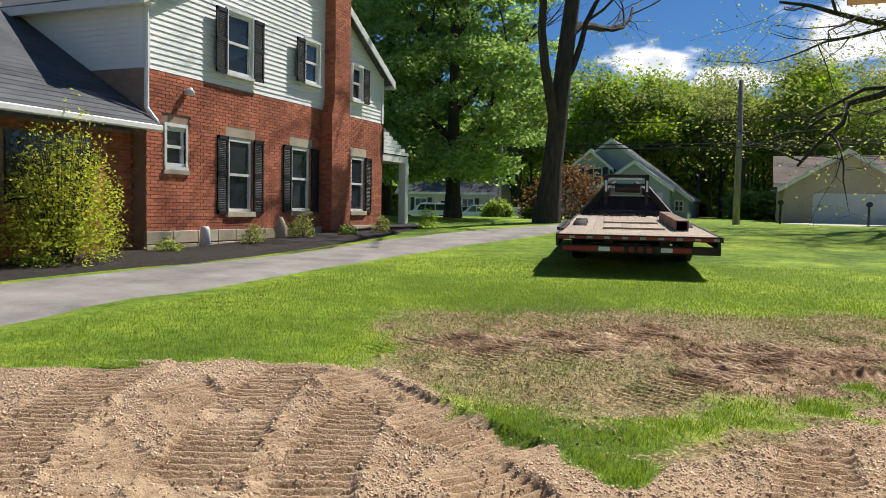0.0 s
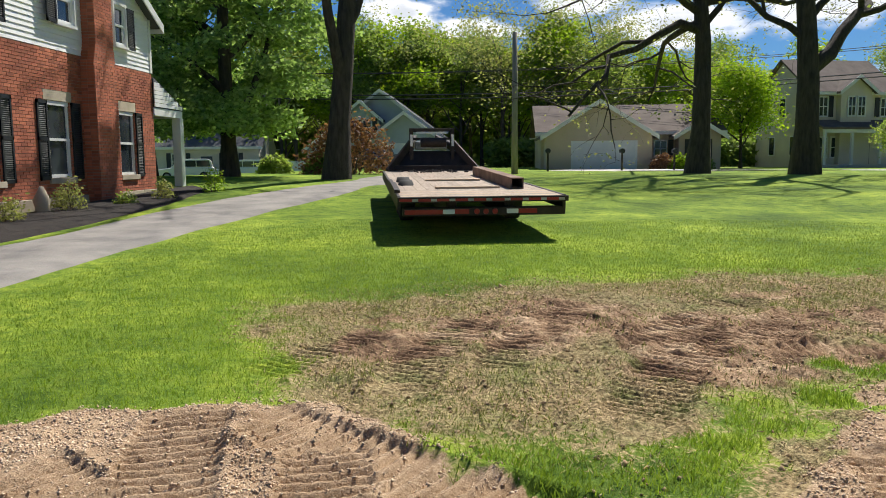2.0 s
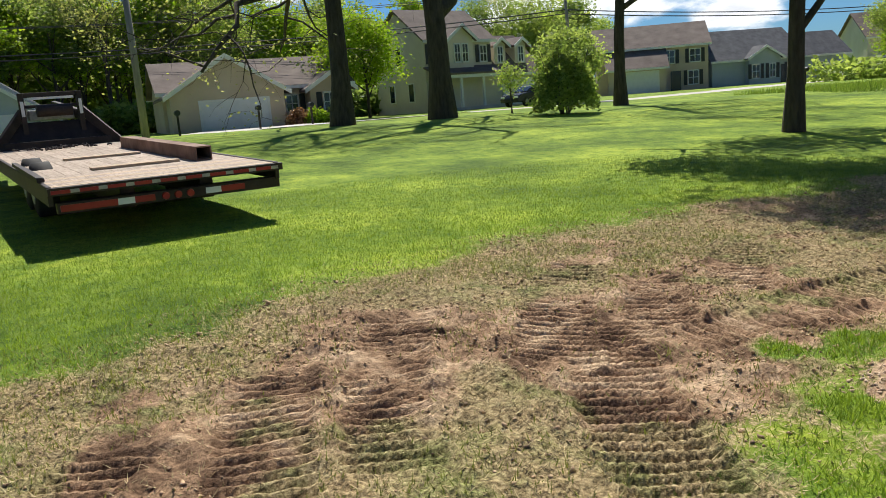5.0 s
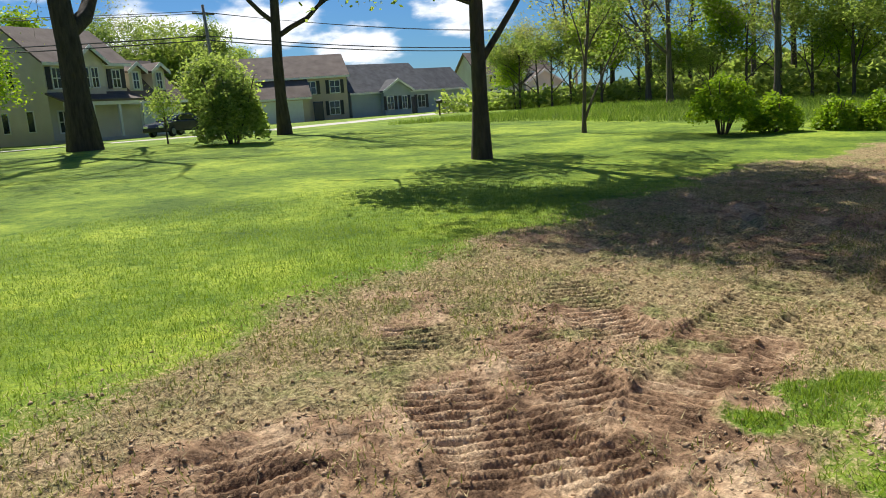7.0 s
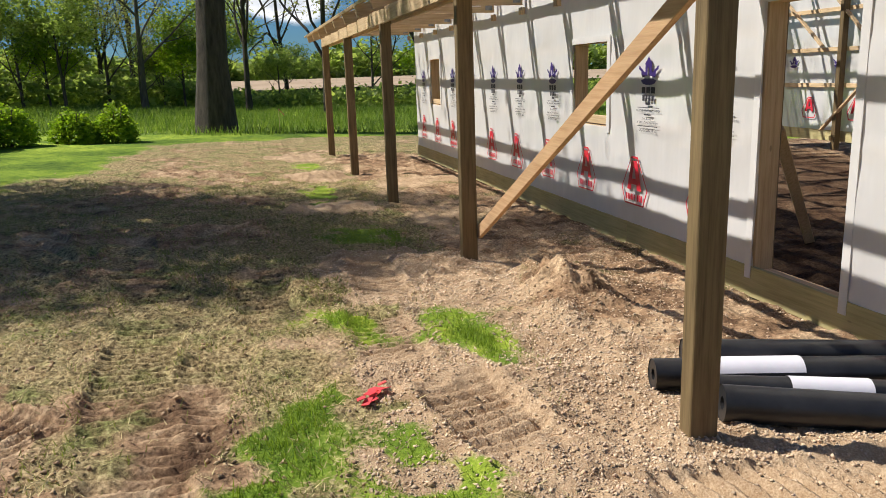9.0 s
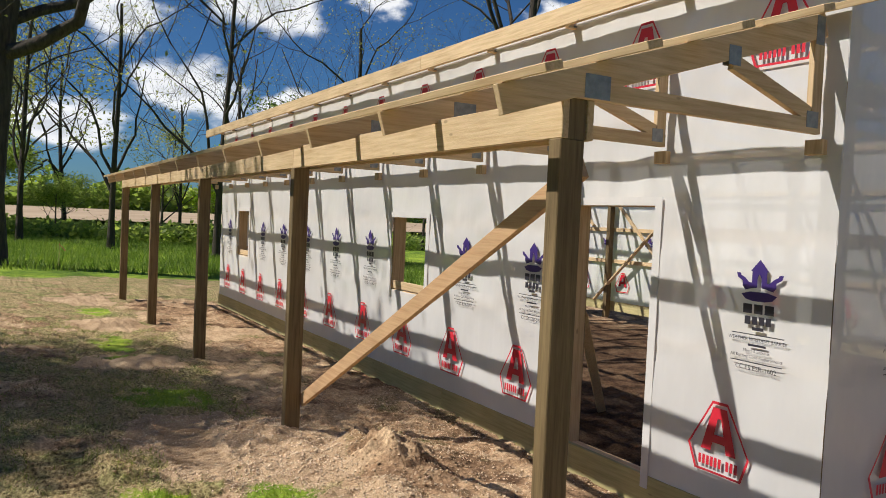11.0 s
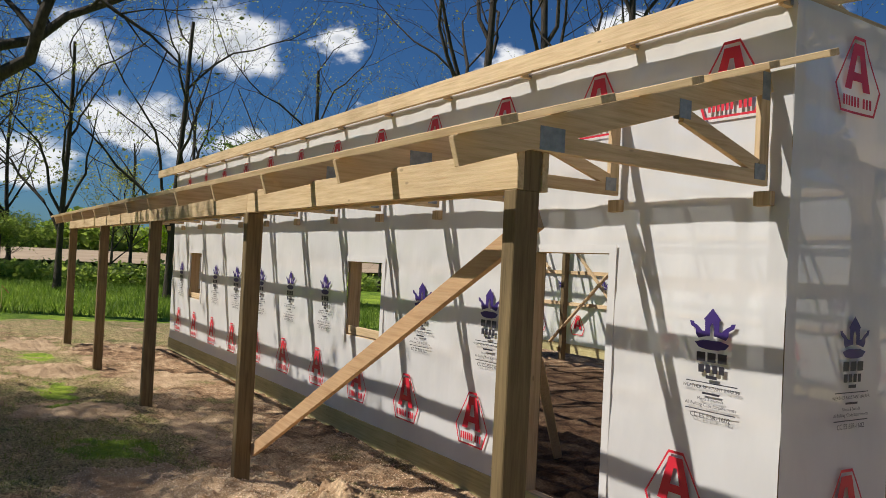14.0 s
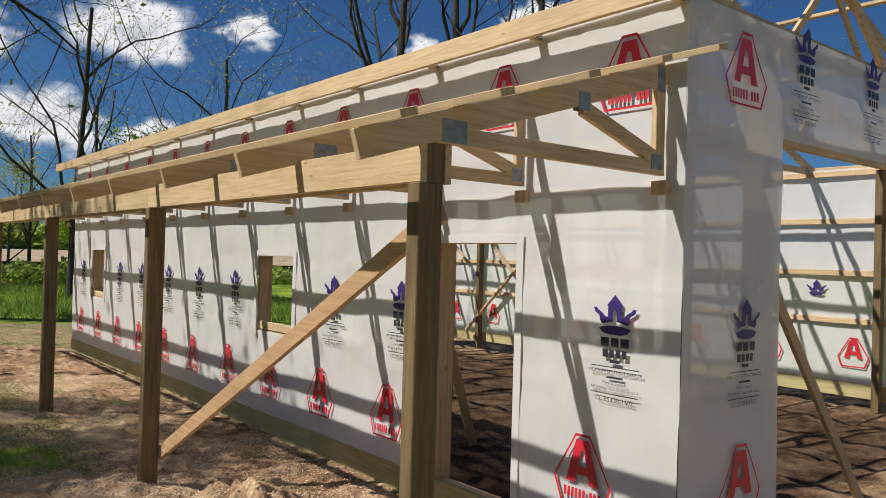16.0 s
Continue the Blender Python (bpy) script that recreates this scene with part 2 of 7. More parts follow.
M_STEEL = surface("galvanised_plate", (0.20, 0.22, 0.24), (0.34, 0.36, 0.38), 20, 90, 0.55, 0.5, 0.3, 0.003)
M_RED = plain("printed_red", (0.60, 0.022, 0.045), 0.45, 0, 0.08)
M_PURPLE = plain("printed_purple", (0.045, 0.022, 0.16), 0.45, 0, 0.08)
M_INK = plain("printed_black", (0.03, 0.028, 0.04), 0.5, 0, 0.1)
M_REDPINE = lumber("reddish_pine", (0.46, 0.27, 0.14), (0.64, 0.43, 0.26), 0, 0.5)
M_PIPE = surface("black_plastic", (0.012, 0.012, 0.013), (0.03, 0.03, 0.032), 6, 70, 0.38, 0, 0.15, 0.004)
M_PAPER = plain("white_paper", (0.72, 0.70, 0.76), 0.6, 0, 0.06)
M_TAPE = plain("pink_ribbon", (0.75, 0.06, 0.07), 0.5, 0, 0.2)
M_BARK = surface("dark_bark", (0.035, 0.027, 0.02), (0.10, 0.08, 0.062), 3.0, 18, 0.95, 0, 1.0, 0.05, (3, 3, 0.6))
M_BARK2 = surface("grey_bark", (0.07, 0.058, 0.045), (0.17, 0.14, 0.11), 3.0, 18, 0.95, 0, 0.9, 0.04, (3, 3, 0.6))
M_LEAF_MAPLE = leaf_mat("maple_leaf", (0.17, 0.27, 0.095), (0.37, 0.50, 0.22), 0.55)
M_LEAF_SPRING = leaf_mat("spring_leaf", (0.19, 0.27, 0.075), (0.40, 0.47, 0.17), 0.6)
M_LEAF_BRIGHT = leaf_mat("bright_leaf", (0.19, 0.32, 0.02), (0.36, 0.48, 0.04), 0.5)
M_LEAF_DARK = leaf_mat("shade_leaf", (0.14, 0.21, 0.06), (0.29, 0.37, 0.14), 0.6)
M_LEAF_BUD = leaf_mat("bud_leaf", (0.24, 0.26, 0.10), (0.42, 0.43, 0.20), 0.5)
M_LEAF_RED = leaf_mat("copper_leaf", (0.19, 0.085, 0.06), (0.34, 0.19, 0.12), 0.4)
M_TALL = leaf_mat("tall_grass", (0.10, 0.18, 0.025), (0.24, 0.32, 0.08), 0.4)
M_BRICK = surface("red_brick", (0.36, 0.098, 0.052), (0.62, 0.205, 0.11), 1.2, 45, 0.9, 0, 0.4, 0.006, (1, 1, 1), True, 0.25)
M_MORTAR = surface("grey_mortar", (0.26, 0.165, 0.125), (0.37, 0.26, 0.20), 4, 60, 0.95, 0, 0.4, 0.006)
M_FOUND = surface("foundation_stone", (0.34, 0.28, 0.20), (0.52, 0.45, 0.34), 1.4, 30, 0.9, 0, 0.4, 0.01, (1, 1, 1), True, 0.15)
M_SIDING = surface("white_siding", (0.80, 0.80, 0.79), (0.86, 0.86, 0.85), 0.8, 30, 0.5, 0, 0.08, 0.003)
M_WHITE = plain("white_paint", (0.76, 0.76, 0.74), 0.5, 0, 0.05)
M_SHUT = plain("black_shutter", (0.016, 0.018, 0.021), 0.5, 0, 0.2)
M_GLASS = glass_mat("window_glass")
M_CURTAIN = plain("pale_curtain", (0.42, 0.45, 0.42), 0.8, 0, 0.15, 2.0)
M_ROOF = surface("grey_shingle", (0.055, 0.058, 0.065), (0.115, 0.12, 0.13), 1.2, 40, 0.95, 0, 0.6, 0.01, (1, 1, 1), True, 0.2)
M_ROOF_BR = surface("brown_shingle", (0.10, 0.075, 0.062), (0.19, 0.15, 0.125), 0.8, 30, 0.95, 0, 0.5, 0.01, island=0.2)
M_TAN = surface("tan_siding", (0.50, 0.40, 0.30), (0.60, 0.50, 0.38), 0.5, 25, 0.7, 0, 0.1, 0.005)
M_CREAM = surface("cream_siding", (0.58, 0.52, 0.42), (0.70, 0.64, 0.53), 0.5, 25, 0.7, 0, 0.1, 0.005)
M_BLUEGREY = surface("bluegrey_siding", (0.34, 0.39, 0.42), (0.46, 0.51, 0.54), 0.5, 25, 0.7, 0, 0.1, 0.005)
M_POLE = surface("weathered_pole", (0.22, 0.20, 0.175), (0.36, 0.33, 0.29), 3, 30, 0.9, 0, 0.5, 0.01, (4, 4, 0.5))
M_GARDOOR = plain("garage_door_white", (0.72, 0.73, 0.74), 0.5, 0, 0.05)
M_RUST = surface("dark_steel", (0.015, 0.012, 0.012), (0.05, 0.035, 0.03), 5, 50, 0.6, 0.3, 0.3, 0.005)
M_DECK = lumber("trailer_deck", (0.26, 0.205, 0.165), (0.52, 0.43, 0.36), 1, 0.3, 0.85)
M_DECKPALE = lumber("new_deck_plank", (0.38, 0.28, 0.19), (0.58, 0.46, 0.34), 0, 0.3, 0.85)
M_TAPERED = plain("reflector_red", (0.34, 0.012, 0.015), 0.35, 0, 0.1)
M_TAPEWHITE = plain("reflector_white", (0.8, 0.8, 0.8), 0.35, 0, 0.05)
M_TAPEOLD = plain("dusty_reflector", (0.40, 0.36, 0.34), 0.5, 0, 0.35, 6.0)
M_TYRE = plain("tyre_rubber", (0.018, 0.018, 0.018), 0.85, 0, 0.2, 8)
M_CARWHITE = plain("white_car_paint", (0.75, 0.75, 0.76), 0.2, 0, 0.03)
M_CARDARK = plain("dark_car_paint", (0.03, 0.035, 0.045), 0.2, 0.2, 0.05)
M_BEIGEGRASS = surface("dry_field", (0.34, 0.24, 0.15), (0.48, 0.36, 0.24), 0.1, 10, 0.95, 0, 0.3, 0.02)

# ---- building helpers ----
class Geo:
    """A growing mesh of plain lists."""

    def __init__(self):
        self.v, self.f = [], []

    def add(self, vs, fs):
        k = len(self.v)
        self.v.extend([tuple(p) for p in vs])
        self.f.extend([tuple(i + k for i in q) for q in fs])
        return self

    def box(self, x0, x1, y0, y1, z0, z1):
        return self.add([(x, y, z) for z in (z0, z1) for y in (y0, y1) for x in (x0, x1)],
                        [(0, 2, 3, 1), (4, 5, 7, 6), (0, 1, 5, 4), (2, 6, 7, 3), (0, 4, 6, 2), (1, 3, 7, 5)])

    def board(self, p, q, w, h, up=(0, 0, 1)):
        """A plank from p to q: w across, h along up."""
        p, q = Vector(p), Vector(q)
        d = (q - p).normalized()
        s = d.cross(Vector(up)).normalized()
        u = s.cross(d).normalized()
        vs = [e + s * a * w / 2 + u * b * h / 2 for e in (p, q) for b in (-1, 1) for a in (-1, 1)]
        return self.add(vs, [(0, 2, 3, 1), (4, 5, 7, 6), (0, 1, 5, 4), (2, 6, 7, 3), (0, 4, 6, 2), (1, 3, 7, 5)])

    def tube(self, pts, radii, n=8, caps=True):
        rings = []
        for i, p in enumerate(pts):
            a = Vector(pts[max(i - 1, 0)])
            b = Vector(pts[min(i + 1, len(pts) - 1)])
            d = (b - a).normalized()
            s = d.cross(Vector((0.31, 0.95, 0.05)) if abs(d.z) > 0.8 else Vector((0, 0, 1))).normalized()
            u = s.cross(d)
            rings.append([Vector(p) + radii[i] * (s * math.cos(6.28319 * k / n) + u * math.sin(6.28319 * k / n)) for k in range(n)])
        vs = [v for r in rings for v in r]
        fs = [(i * n + k, i * n + (k + 1) % n, (i + 1) * n + (k + 1) % n, (i + 1) * n + k) for i in range(len(pts) - 1) for k in range(n)]
        if caps:
            fs += [tuple(range(n - 1, -1, -1)), tuple(range((len(pts) - 1) * n, len(pts) * n))]
        return self.add(vs, fs)

    def prism(self, poly, axis, a, b):
        """A closed polygon of 2D points pushed from a to b along an axis."""
        def put(p, t):
            return (t, p[0], p[1]) if axis == 0 else (p[0], t, p[1]) if axis == 1 else (p[0], p[1], t)
        k = len(poly)
        vs = [put(p, a) for p in poly] + [put(p, b) for p in poly]
        fs = [tuple(range(k)), tuple(range(2 * k - 1, k - 1, -1))] + [(i, i + k, (i + 1) % k + k, (i + 1) % k) for i in range(k)]
        return self.add(vs, fs)


def mesh_of(name, geo, mat, smooth=False, bevel=0.0):
    me = bpy.data.meshes.new(name)
    me.from_pydata(geo.v, [], geo.f)
    if bevel:
        bm = bmesh.new()
        bm.from_mesh(me)
        bmesh.ops.recalc_face_normals(bm, faces=bm.faces)
        bmesh.ops.bevel(bm, geom=bm.edges[:], offset=bevel, segments=1, affect="EDGES")
        bm.to_mesh(me)
        bm.free()
    me.materials.append(mat)
    if smooth:
        me.shade_smooth()
    return me


def fast_mesh(name, verts, quads, mat, side=4):
    """A large mesh out of numpy arrays, all faces with the same number of sides."""
    me = bpy.data.meshes.new(name)
    me.vertices.add(len(verts))
    me.vertices.foreach_set("co", np.asarray(verts, np.float32).ravel())
    me.loops.add(quads.size)
    me.loops.foreach_set("vertex_index", np.asarray(quads, np.int32).ravel())
    me.polygons.add(len(quads))
    me.polygons.foreach_set("loop_start", np.arange(0, quads.size, side, dtype=np.int32))
    me.update(calc_edges=True)
    me.materials.append(mat)
    return me


def thing(name, base, label, category, group="", kind=""):
    """An Empty at a thing's base, which its parts hang on."""
    e = new(name)
    e.matrix_basis = base if isinstance(base, Matrix) else Matrix.Translation(base)
    e.empty_display_size = 0.1
    return tagged(e, label, category, group, kind)


def world_of(ob):
    m = ob.matrix_basis.copy()
    while ob.parent:
        ob = ob.parent
        m = ob.matrix_basis @ m
    return m


def part(name, geo, mat, parent, label="", local=False, smooth=False, bevel=0.0):
    """One mesh under a thing or a part. geo is in the world's metres, or in the parent's own if local."""
    if not local:
        inv = world_of(parent).inverted()
        geo.v = [tuple(inv @ Vector(p)) for p in geo.v]
    ob = new(name, mesh_of(name, geo, mat, smooth, bevel))
    ob.parent = parent
    return tagged(ob, label)


def solid(name, geo, mat, label="", category="", group="", kind="", smooth=False, bevel=0.0):
    return tagged(new(name, mesh_of(name, geo, mat, smooth, bevel)), label, category, group, kind)


def zg(x, y):
    """The ground's height without its small relief."""
    return 0.095 + 0.034 * np.clip(y, -3, 29) - 0.006 * np.clip(x, -25, 30) - 0.03 * np.clip(np.asarray(y) - 30, 0, 33) * np.clip((-14 - np.asarray(x)) / 6, 0, 1)


TABLES = {}


def vnoise(x, y, scale, seed):
    if seed not in TABLES:
        TABLES[seed] = np.random.RandomState(seed).rand(256, 256)
    t = TABLES[seed]
    u, v = np.asarray(x) * scale + 1000, np.asarray(y) * scale + 1000
    i, j = np.floor(u).astype(int), np.floor(v).astype(int)
    fu, fv = u - i, v - j
    fu, fv = fu * fu * (3 - 2 * fu), fv * fv * (3 - 2 * fv)
    i, j = i % 255, j % 255
    return (t[i, j] * (1 - fu) + t[i + 1, j] * fu) * (1 - fv) + (t[i, j + 1] * (1 - fu) + t[i + 1, j + 1] * fu) * fv


def inside(x, y, poly):
    """How far inside a polygon (positive) or outside (negative) points lie."""
    x, y = np.asarray(x, float), np.asarray(y, float)
    d, odd = np.full(x.shape, 1e9), np.zeros(x.shape, bool)
    for (ax, ay), (bx, by) in zip(poly, poly[1:] + poly[:1]):
        ex, ey = bx - ax, by - ay
        t = np.clip(((x - ax) * ex + (y - ay) * ey) / (ex * ex + ey * ey), 0, 1)
        d = np.minimum(d, np.hypot(x - ax - t * ex, y - ay - t * ey))
        odd ^= ((ay > y) != (by > y)) & (x < ex * (y - ay) / (ey if ey else 1e-9) + ax)
    return np.where(odd, d, -d)


def blob(x, y, cx, cy, rx, ry, turn=0.0):
    c, s = math.cos(radians(turn)), math.sin(radians(turn))
    u, v = (x - cx) * c + (y - cy) * s, -(x - cx) * s + (y - cy) * c
    return (1 - np.hypot(u / rx, v / ry)) * min(rx, ry)


GRAVEL = [(-9, 3), (-5.26, 4.28), (-4.57, 5.35), (-3.33, 5.68), (-2.73, 5.54), (-1.8, 4.87), (-1.07, 4.46), (-0.61, 4.19), (-0.06, 4.55), (0.37, 5.33), (0.85, 5.79),
          (1.4, 5.81), (1.84, 5.17), (1.3, 4.7), (1.1, 4.2), (0.9, 3.0), (0.75, -12), (-9, -12)]
TRACK = [(-2.75, 5.6), (-3.0, 6.4), (-3.5, 7.7), (-3.8, 8.2), (-2, 9.0), (-0.5, 9.5), (1.5, 10.1), (5.8, 10.2), (12, 10), (14, 9.3), (20, 8.9), (22, 4), (22, 1.2), (15, -9), (0.2, -9),
         (0.2, 4.2), (-0.61, 4.19), (-1.8, 4.87)]
GREEN = [(-1.2, 4.75), (-0.5, 5.45), (-0.07, 5.85), (0.96, 6.5), (1.6, 6.3), (1.9, 6.05), (0.9, 5.7), (0.4, 5.3), (-0.1, 4.6), (-0.6, 4.25), (-1.1, 4.5)]
TREADS = [(-3.9, 4.6, -2.0, 3.4, 0.5), (-4.3, 4.0, -2.2, 2.7, 0.5), (-2.9, 5.3, -1.0, 4.1, 0.5), (-1.4, 3.9, 0.2, 2.8, 0.45), (1.3, 8.2, 0.5, 6.8, 0.45), (-2.5, 7.2, -3.0, 6.0, 0.4), (2.6, 6.6, 1.0, 6.75, 0.4), (4.6, 6.4, 3.2, 6.2, 0.4), (7.4, 8.6, 5.0, 8.0, 0.45), (2.6, 8.6, 1.5, 7.3, 0.45), (0.36, 7.5, -0.73, 5.3, 0.5), (-1.64, 7.8, -2.1, 5.7, 0.45), (1.2, 8.9, -0.4, 6.9, 0.5), (-0.7, 8.3, -1.5, 6.2, 0.45), (3.4, 7.05, 0.4, 6.9, 0.42), (-3.3, 5.4, -2.3, 2.6, 0.5), (-2.4, 4.95, -1.6, 2.6, 0.45),
          (3.3, 5.62, 2.1, 5.5, 0.4), (5.0, 5.37, 3.5, 5.33, 0.4), (1.75, 5.45, 0.85, 5.2, 0.45), (0.37, 5.0, 0.5, 3.6, 0.42), (-4.6, 5.0, -3.4, 2.6, 0.5), (6.5, 7.6, 3.6, 7.1, 0.45)]


def zones(x, y):
    """Gravel, bare earth and trampled straw, each 0 to 1, at places of the ground."""
    wob = (vnoise(x, y, 1.1, 3) - 0.5) * 0.55 + (vnoise(x, y, 4.0, 4) - 0.5) * 0.3
    def soft(d, w):
        return np.clip((d + wob) / w + 0.5, 0, 1)
    grav = soft(inside(x, y, GRAVEL), 0.2)
    for cx, cy, rx, ry in ((4.15, 5.05, 1.15, 0.85), (2.0, 5.35, 0.9, 0.5), (7.95, 5.25, 0.75, 0.6), (11.7, 5.2, 0.8, 0.6), (15.3, 5.2, 0.8, 0.6), (1.1, 4.7, 0.9, 0.6), (2.0, 4.5, 0.7, 0.45)):
        grav = np.maximum(grav, soft(blob(x, y, cx, cy, rx, ry), 0.25))
    track = soft(inside(x, y, TRACK), 0.9)
    green = soft(inside(x, y, GREEN) - 0.12, 0.4)
    for cx, cy, rx, ry, tu in ((2.5, 5.12, 0.65, 0.3, 10), (5.9, 5.12, 0.6, 0.4, 0), (9.3, 5.4, 0.7, 0.35, 0), (12.9, 5.3, 0.7, 0.35, 0), (3.0, 5.9, 0.5, 0.25, 30),):
        green = np.maximum(green, soft(blob(x, y, cx, cy, rx, ry, tu) - 0.05, 0.4))
    porch = np.minimum(soft(x - 0.6, 0.4), np.minimum(soft(4.75 - y, 0.5), soft(15.8 - x, 0.5)))
    grav = np.maximum(grav, porch * (y > 2.4) * (0.1 + 0.6 * vnoise(x, y, 1.3, 14)))
    core = np.maximum(soft(blob(x, y, 0.1, 7.0, 2.7, 1.15, 25), 0.9), np.maximum(soft(blob(x, y, -1.4, 7.3, 1.9, 1.2, 30), 0.9), soft(blob(x, y, 9.0, 7.4, 5.0, 1.6), 1.2)))
    patch = np.clip((vnoise(x, y, 0.9, 8) * 0.6 + vnoise(x, y, 2.7, 9) * 0.4 - 0.42) * 4, 0, 1)
    dirt = np.maximum(porch, np.maximum(core * (0.35 + 0.65 * patch), 0.55 * patch)) * track
    straw = track * (0.6 + 0.4 * vnoise(x, y, 1.6, 11))
    keep = 1 - green * (1 - porch) * np.clip(vnoise(x, y, 4.0, 13) * 1.9 - 0.12, 0, 1)
    return grav * keep, dirt * keep * (1 - grav), straw * keep


def relief(x, y):
    g, d, s = zones(x, y)
    h = (vnoise(x, y, 0.7, 21) - 0.5) * 0.05 + s * (vnoise(x, y, 5, 22) - 0.5) * 0.05 + d * (vnoise(x, y, 9, 23) - 0.5) * 0.06 + s * (vnoise(x, y, 19, 24) - 0.5) * 0.032 + s * np.abs(vnoise(x, y, 3.1, 29) - 0.5) * 0.05
    h += g * ((vnoise(x, y, 16, 25) - 0.5) * 0.022 + (vnoise(x, y, 2.2, 26) - 0.5) * 0.06)
    for cx, cy, rx, ry, up in ((1.3, 5.2, 1.0, 0.7, 0.07), (4.2, 5.0, 1.0, 0.7, 0.07), (3.45, 4.05, 0.85, 0.5, 0.20), (2.5, 4.4, 0.6, 0.35, 0.08), (7.9, 5.2, 0.8, 0.6, 0.07), (11.7, 5.2, 0.8, 0.6, 0.06), (3.7, 6.1, 0.6, 0.3, 0.09), (-2.6, 4.9, 2.2, 0.9, 0.05)):
        r = np.clip(1 - np.hypot((x - cx) / rx, (y - cy) / ry), 0, 1)
        h += up * r * r * (3 - 2 * r) * (0.25 + 0.9 * vnoise(x, y, 6, 27) + 0.6 * vnoise(x, y, 14, 28))
    marks = np.zeros(np.shape(x))
    for x0, y0, x1, y1, w in TREADS:
        ln = math.hypot(x1 - x0, y1 - y0)
        ux, uy = (x1 - x0) / ln, (y1 - y0) / ln
        u, v = (x - x0) * ux + (y - y0) * uy, -(x - x0) * uy + (y - y0) * ux
        v = v + 0.10 * np.sin(u * 1.3)
        on = np.clip((w / 2 - np.abs(v)) / 0.06 + 0.5, 0, 1) * np.clip(u / 0.2, 0, 1) * np.clip((ln - u) / 0.2, 0, 1)
        on = on * np.clip(vnoise(x, y, 1.7, 31) * 4.0 - 0.3, 0, 1)
        ph = (u + 0.06 * np.abs(v)) / 0.09 + 0.35 * vnoise(x, y, 2.0, 32)
        bar = np.clip(1.6 * np.sin(6.2832 * ph), -1, 1)
        rim = np.clip(1 - np.abs(np.abs(v) - w / 2) / 0.08, 0, 1)
        bar = 0.022 * bar - 0.02 + 0.014 * (vnoise(x, y, 11, 33) - 0.5)
        h = h * (1 - 0.75 * on) + 0.03 * rim * (u > 0) * (u < ln) * (1 - on) * (0.2 + vnoise(x, y, 8, 34))
        marks = marks * (1 - on) + on * bar
    return h + marks


def in_tread(x, y):
    """Whether places lie in a track's tread."""
    on = np.zeros(np.shape(x), bool)
    for x0, y0, x1, y1, w in TREADS:
        ln = math.hypot(x1 - x0, y1 - y0)
        ux, uy = (x1 - x0) / ln, (y1 - y0) / ln
        u, v = (x - x0) * ux + (y - y0) * uy, -(x - x0) * uy + (y - y0) * ux
        on |= (np.abs(v + 0.10 * np.sin(u * 1.3)) < w / 2) & (u > 0) & (u < ln)
    return on


def ground_z(x, y):
    return float(zg(x, y) + relief(np.array([float(x)]), np.array([float(y)]))[0])

# ---- ground ----
def steps(fine0, fine1, fs, mid0, mid1, ms, far):
    a = list(np.arange(fine0, fine1, fs)) + list(np.arange(mid0, fine0, ms)) + list(np.arange(fine1, mid1, ms))
    s, p = ms, mid1
    while p < far:
        a.append(p)
        s *= 1.22
        p += s
    s, p = ms, mid0
    while p > -far:
        s *= 1.22
        p -= s
        a.append(p)
    return np.array(sorted(a))


gx = steps(-4.8, 5.4, 0.018, -8.0, 17.0, 0.08, 1800)
gy = steps(2.6, 9.0, 0.018, -0.5, 13.0, 0.08, 1800)
GX, GY = np.meshgrid(gx, gy)
near_x, near_y = GX.ravel(), GY.ravel()
gz = zg(near_x, near_y) + relief(near_x, near_y) * np.clip((60 - np.hypot(near_x, near_y)) / 30, 0, 1)
nx, ny = len(gx), len(gy)
ii = (np.arange(ny - 1)[:, None] * nx + np.arange(nx - 1)[None, :]).ravel()
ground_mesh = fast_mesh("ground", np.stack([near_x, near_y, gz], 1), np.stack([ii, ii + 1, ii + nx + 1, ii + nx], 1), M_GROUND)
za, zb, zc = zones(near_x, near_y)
# the topsoil under the frame is darkened as damp, with its shade put in too
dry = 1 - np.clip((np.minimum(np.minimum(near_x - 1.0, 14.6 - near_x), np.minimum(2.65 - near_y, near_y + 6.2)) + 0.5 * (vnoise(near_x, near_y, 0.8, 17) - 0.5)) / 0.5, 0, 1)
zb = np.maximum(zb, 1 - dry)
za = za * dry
# alpha falls to 0 where the earth takes the darkened colour
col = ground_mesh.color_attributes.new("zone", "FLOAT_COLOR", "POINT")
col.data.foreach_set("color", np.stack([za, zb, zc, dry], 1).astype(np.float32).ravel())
ground_mesh.shade_smooth()
tagged(new("ground", ground_mesh), "bright green lawn with torn-up brown earth and pale gravel", "ground", "", "structure")


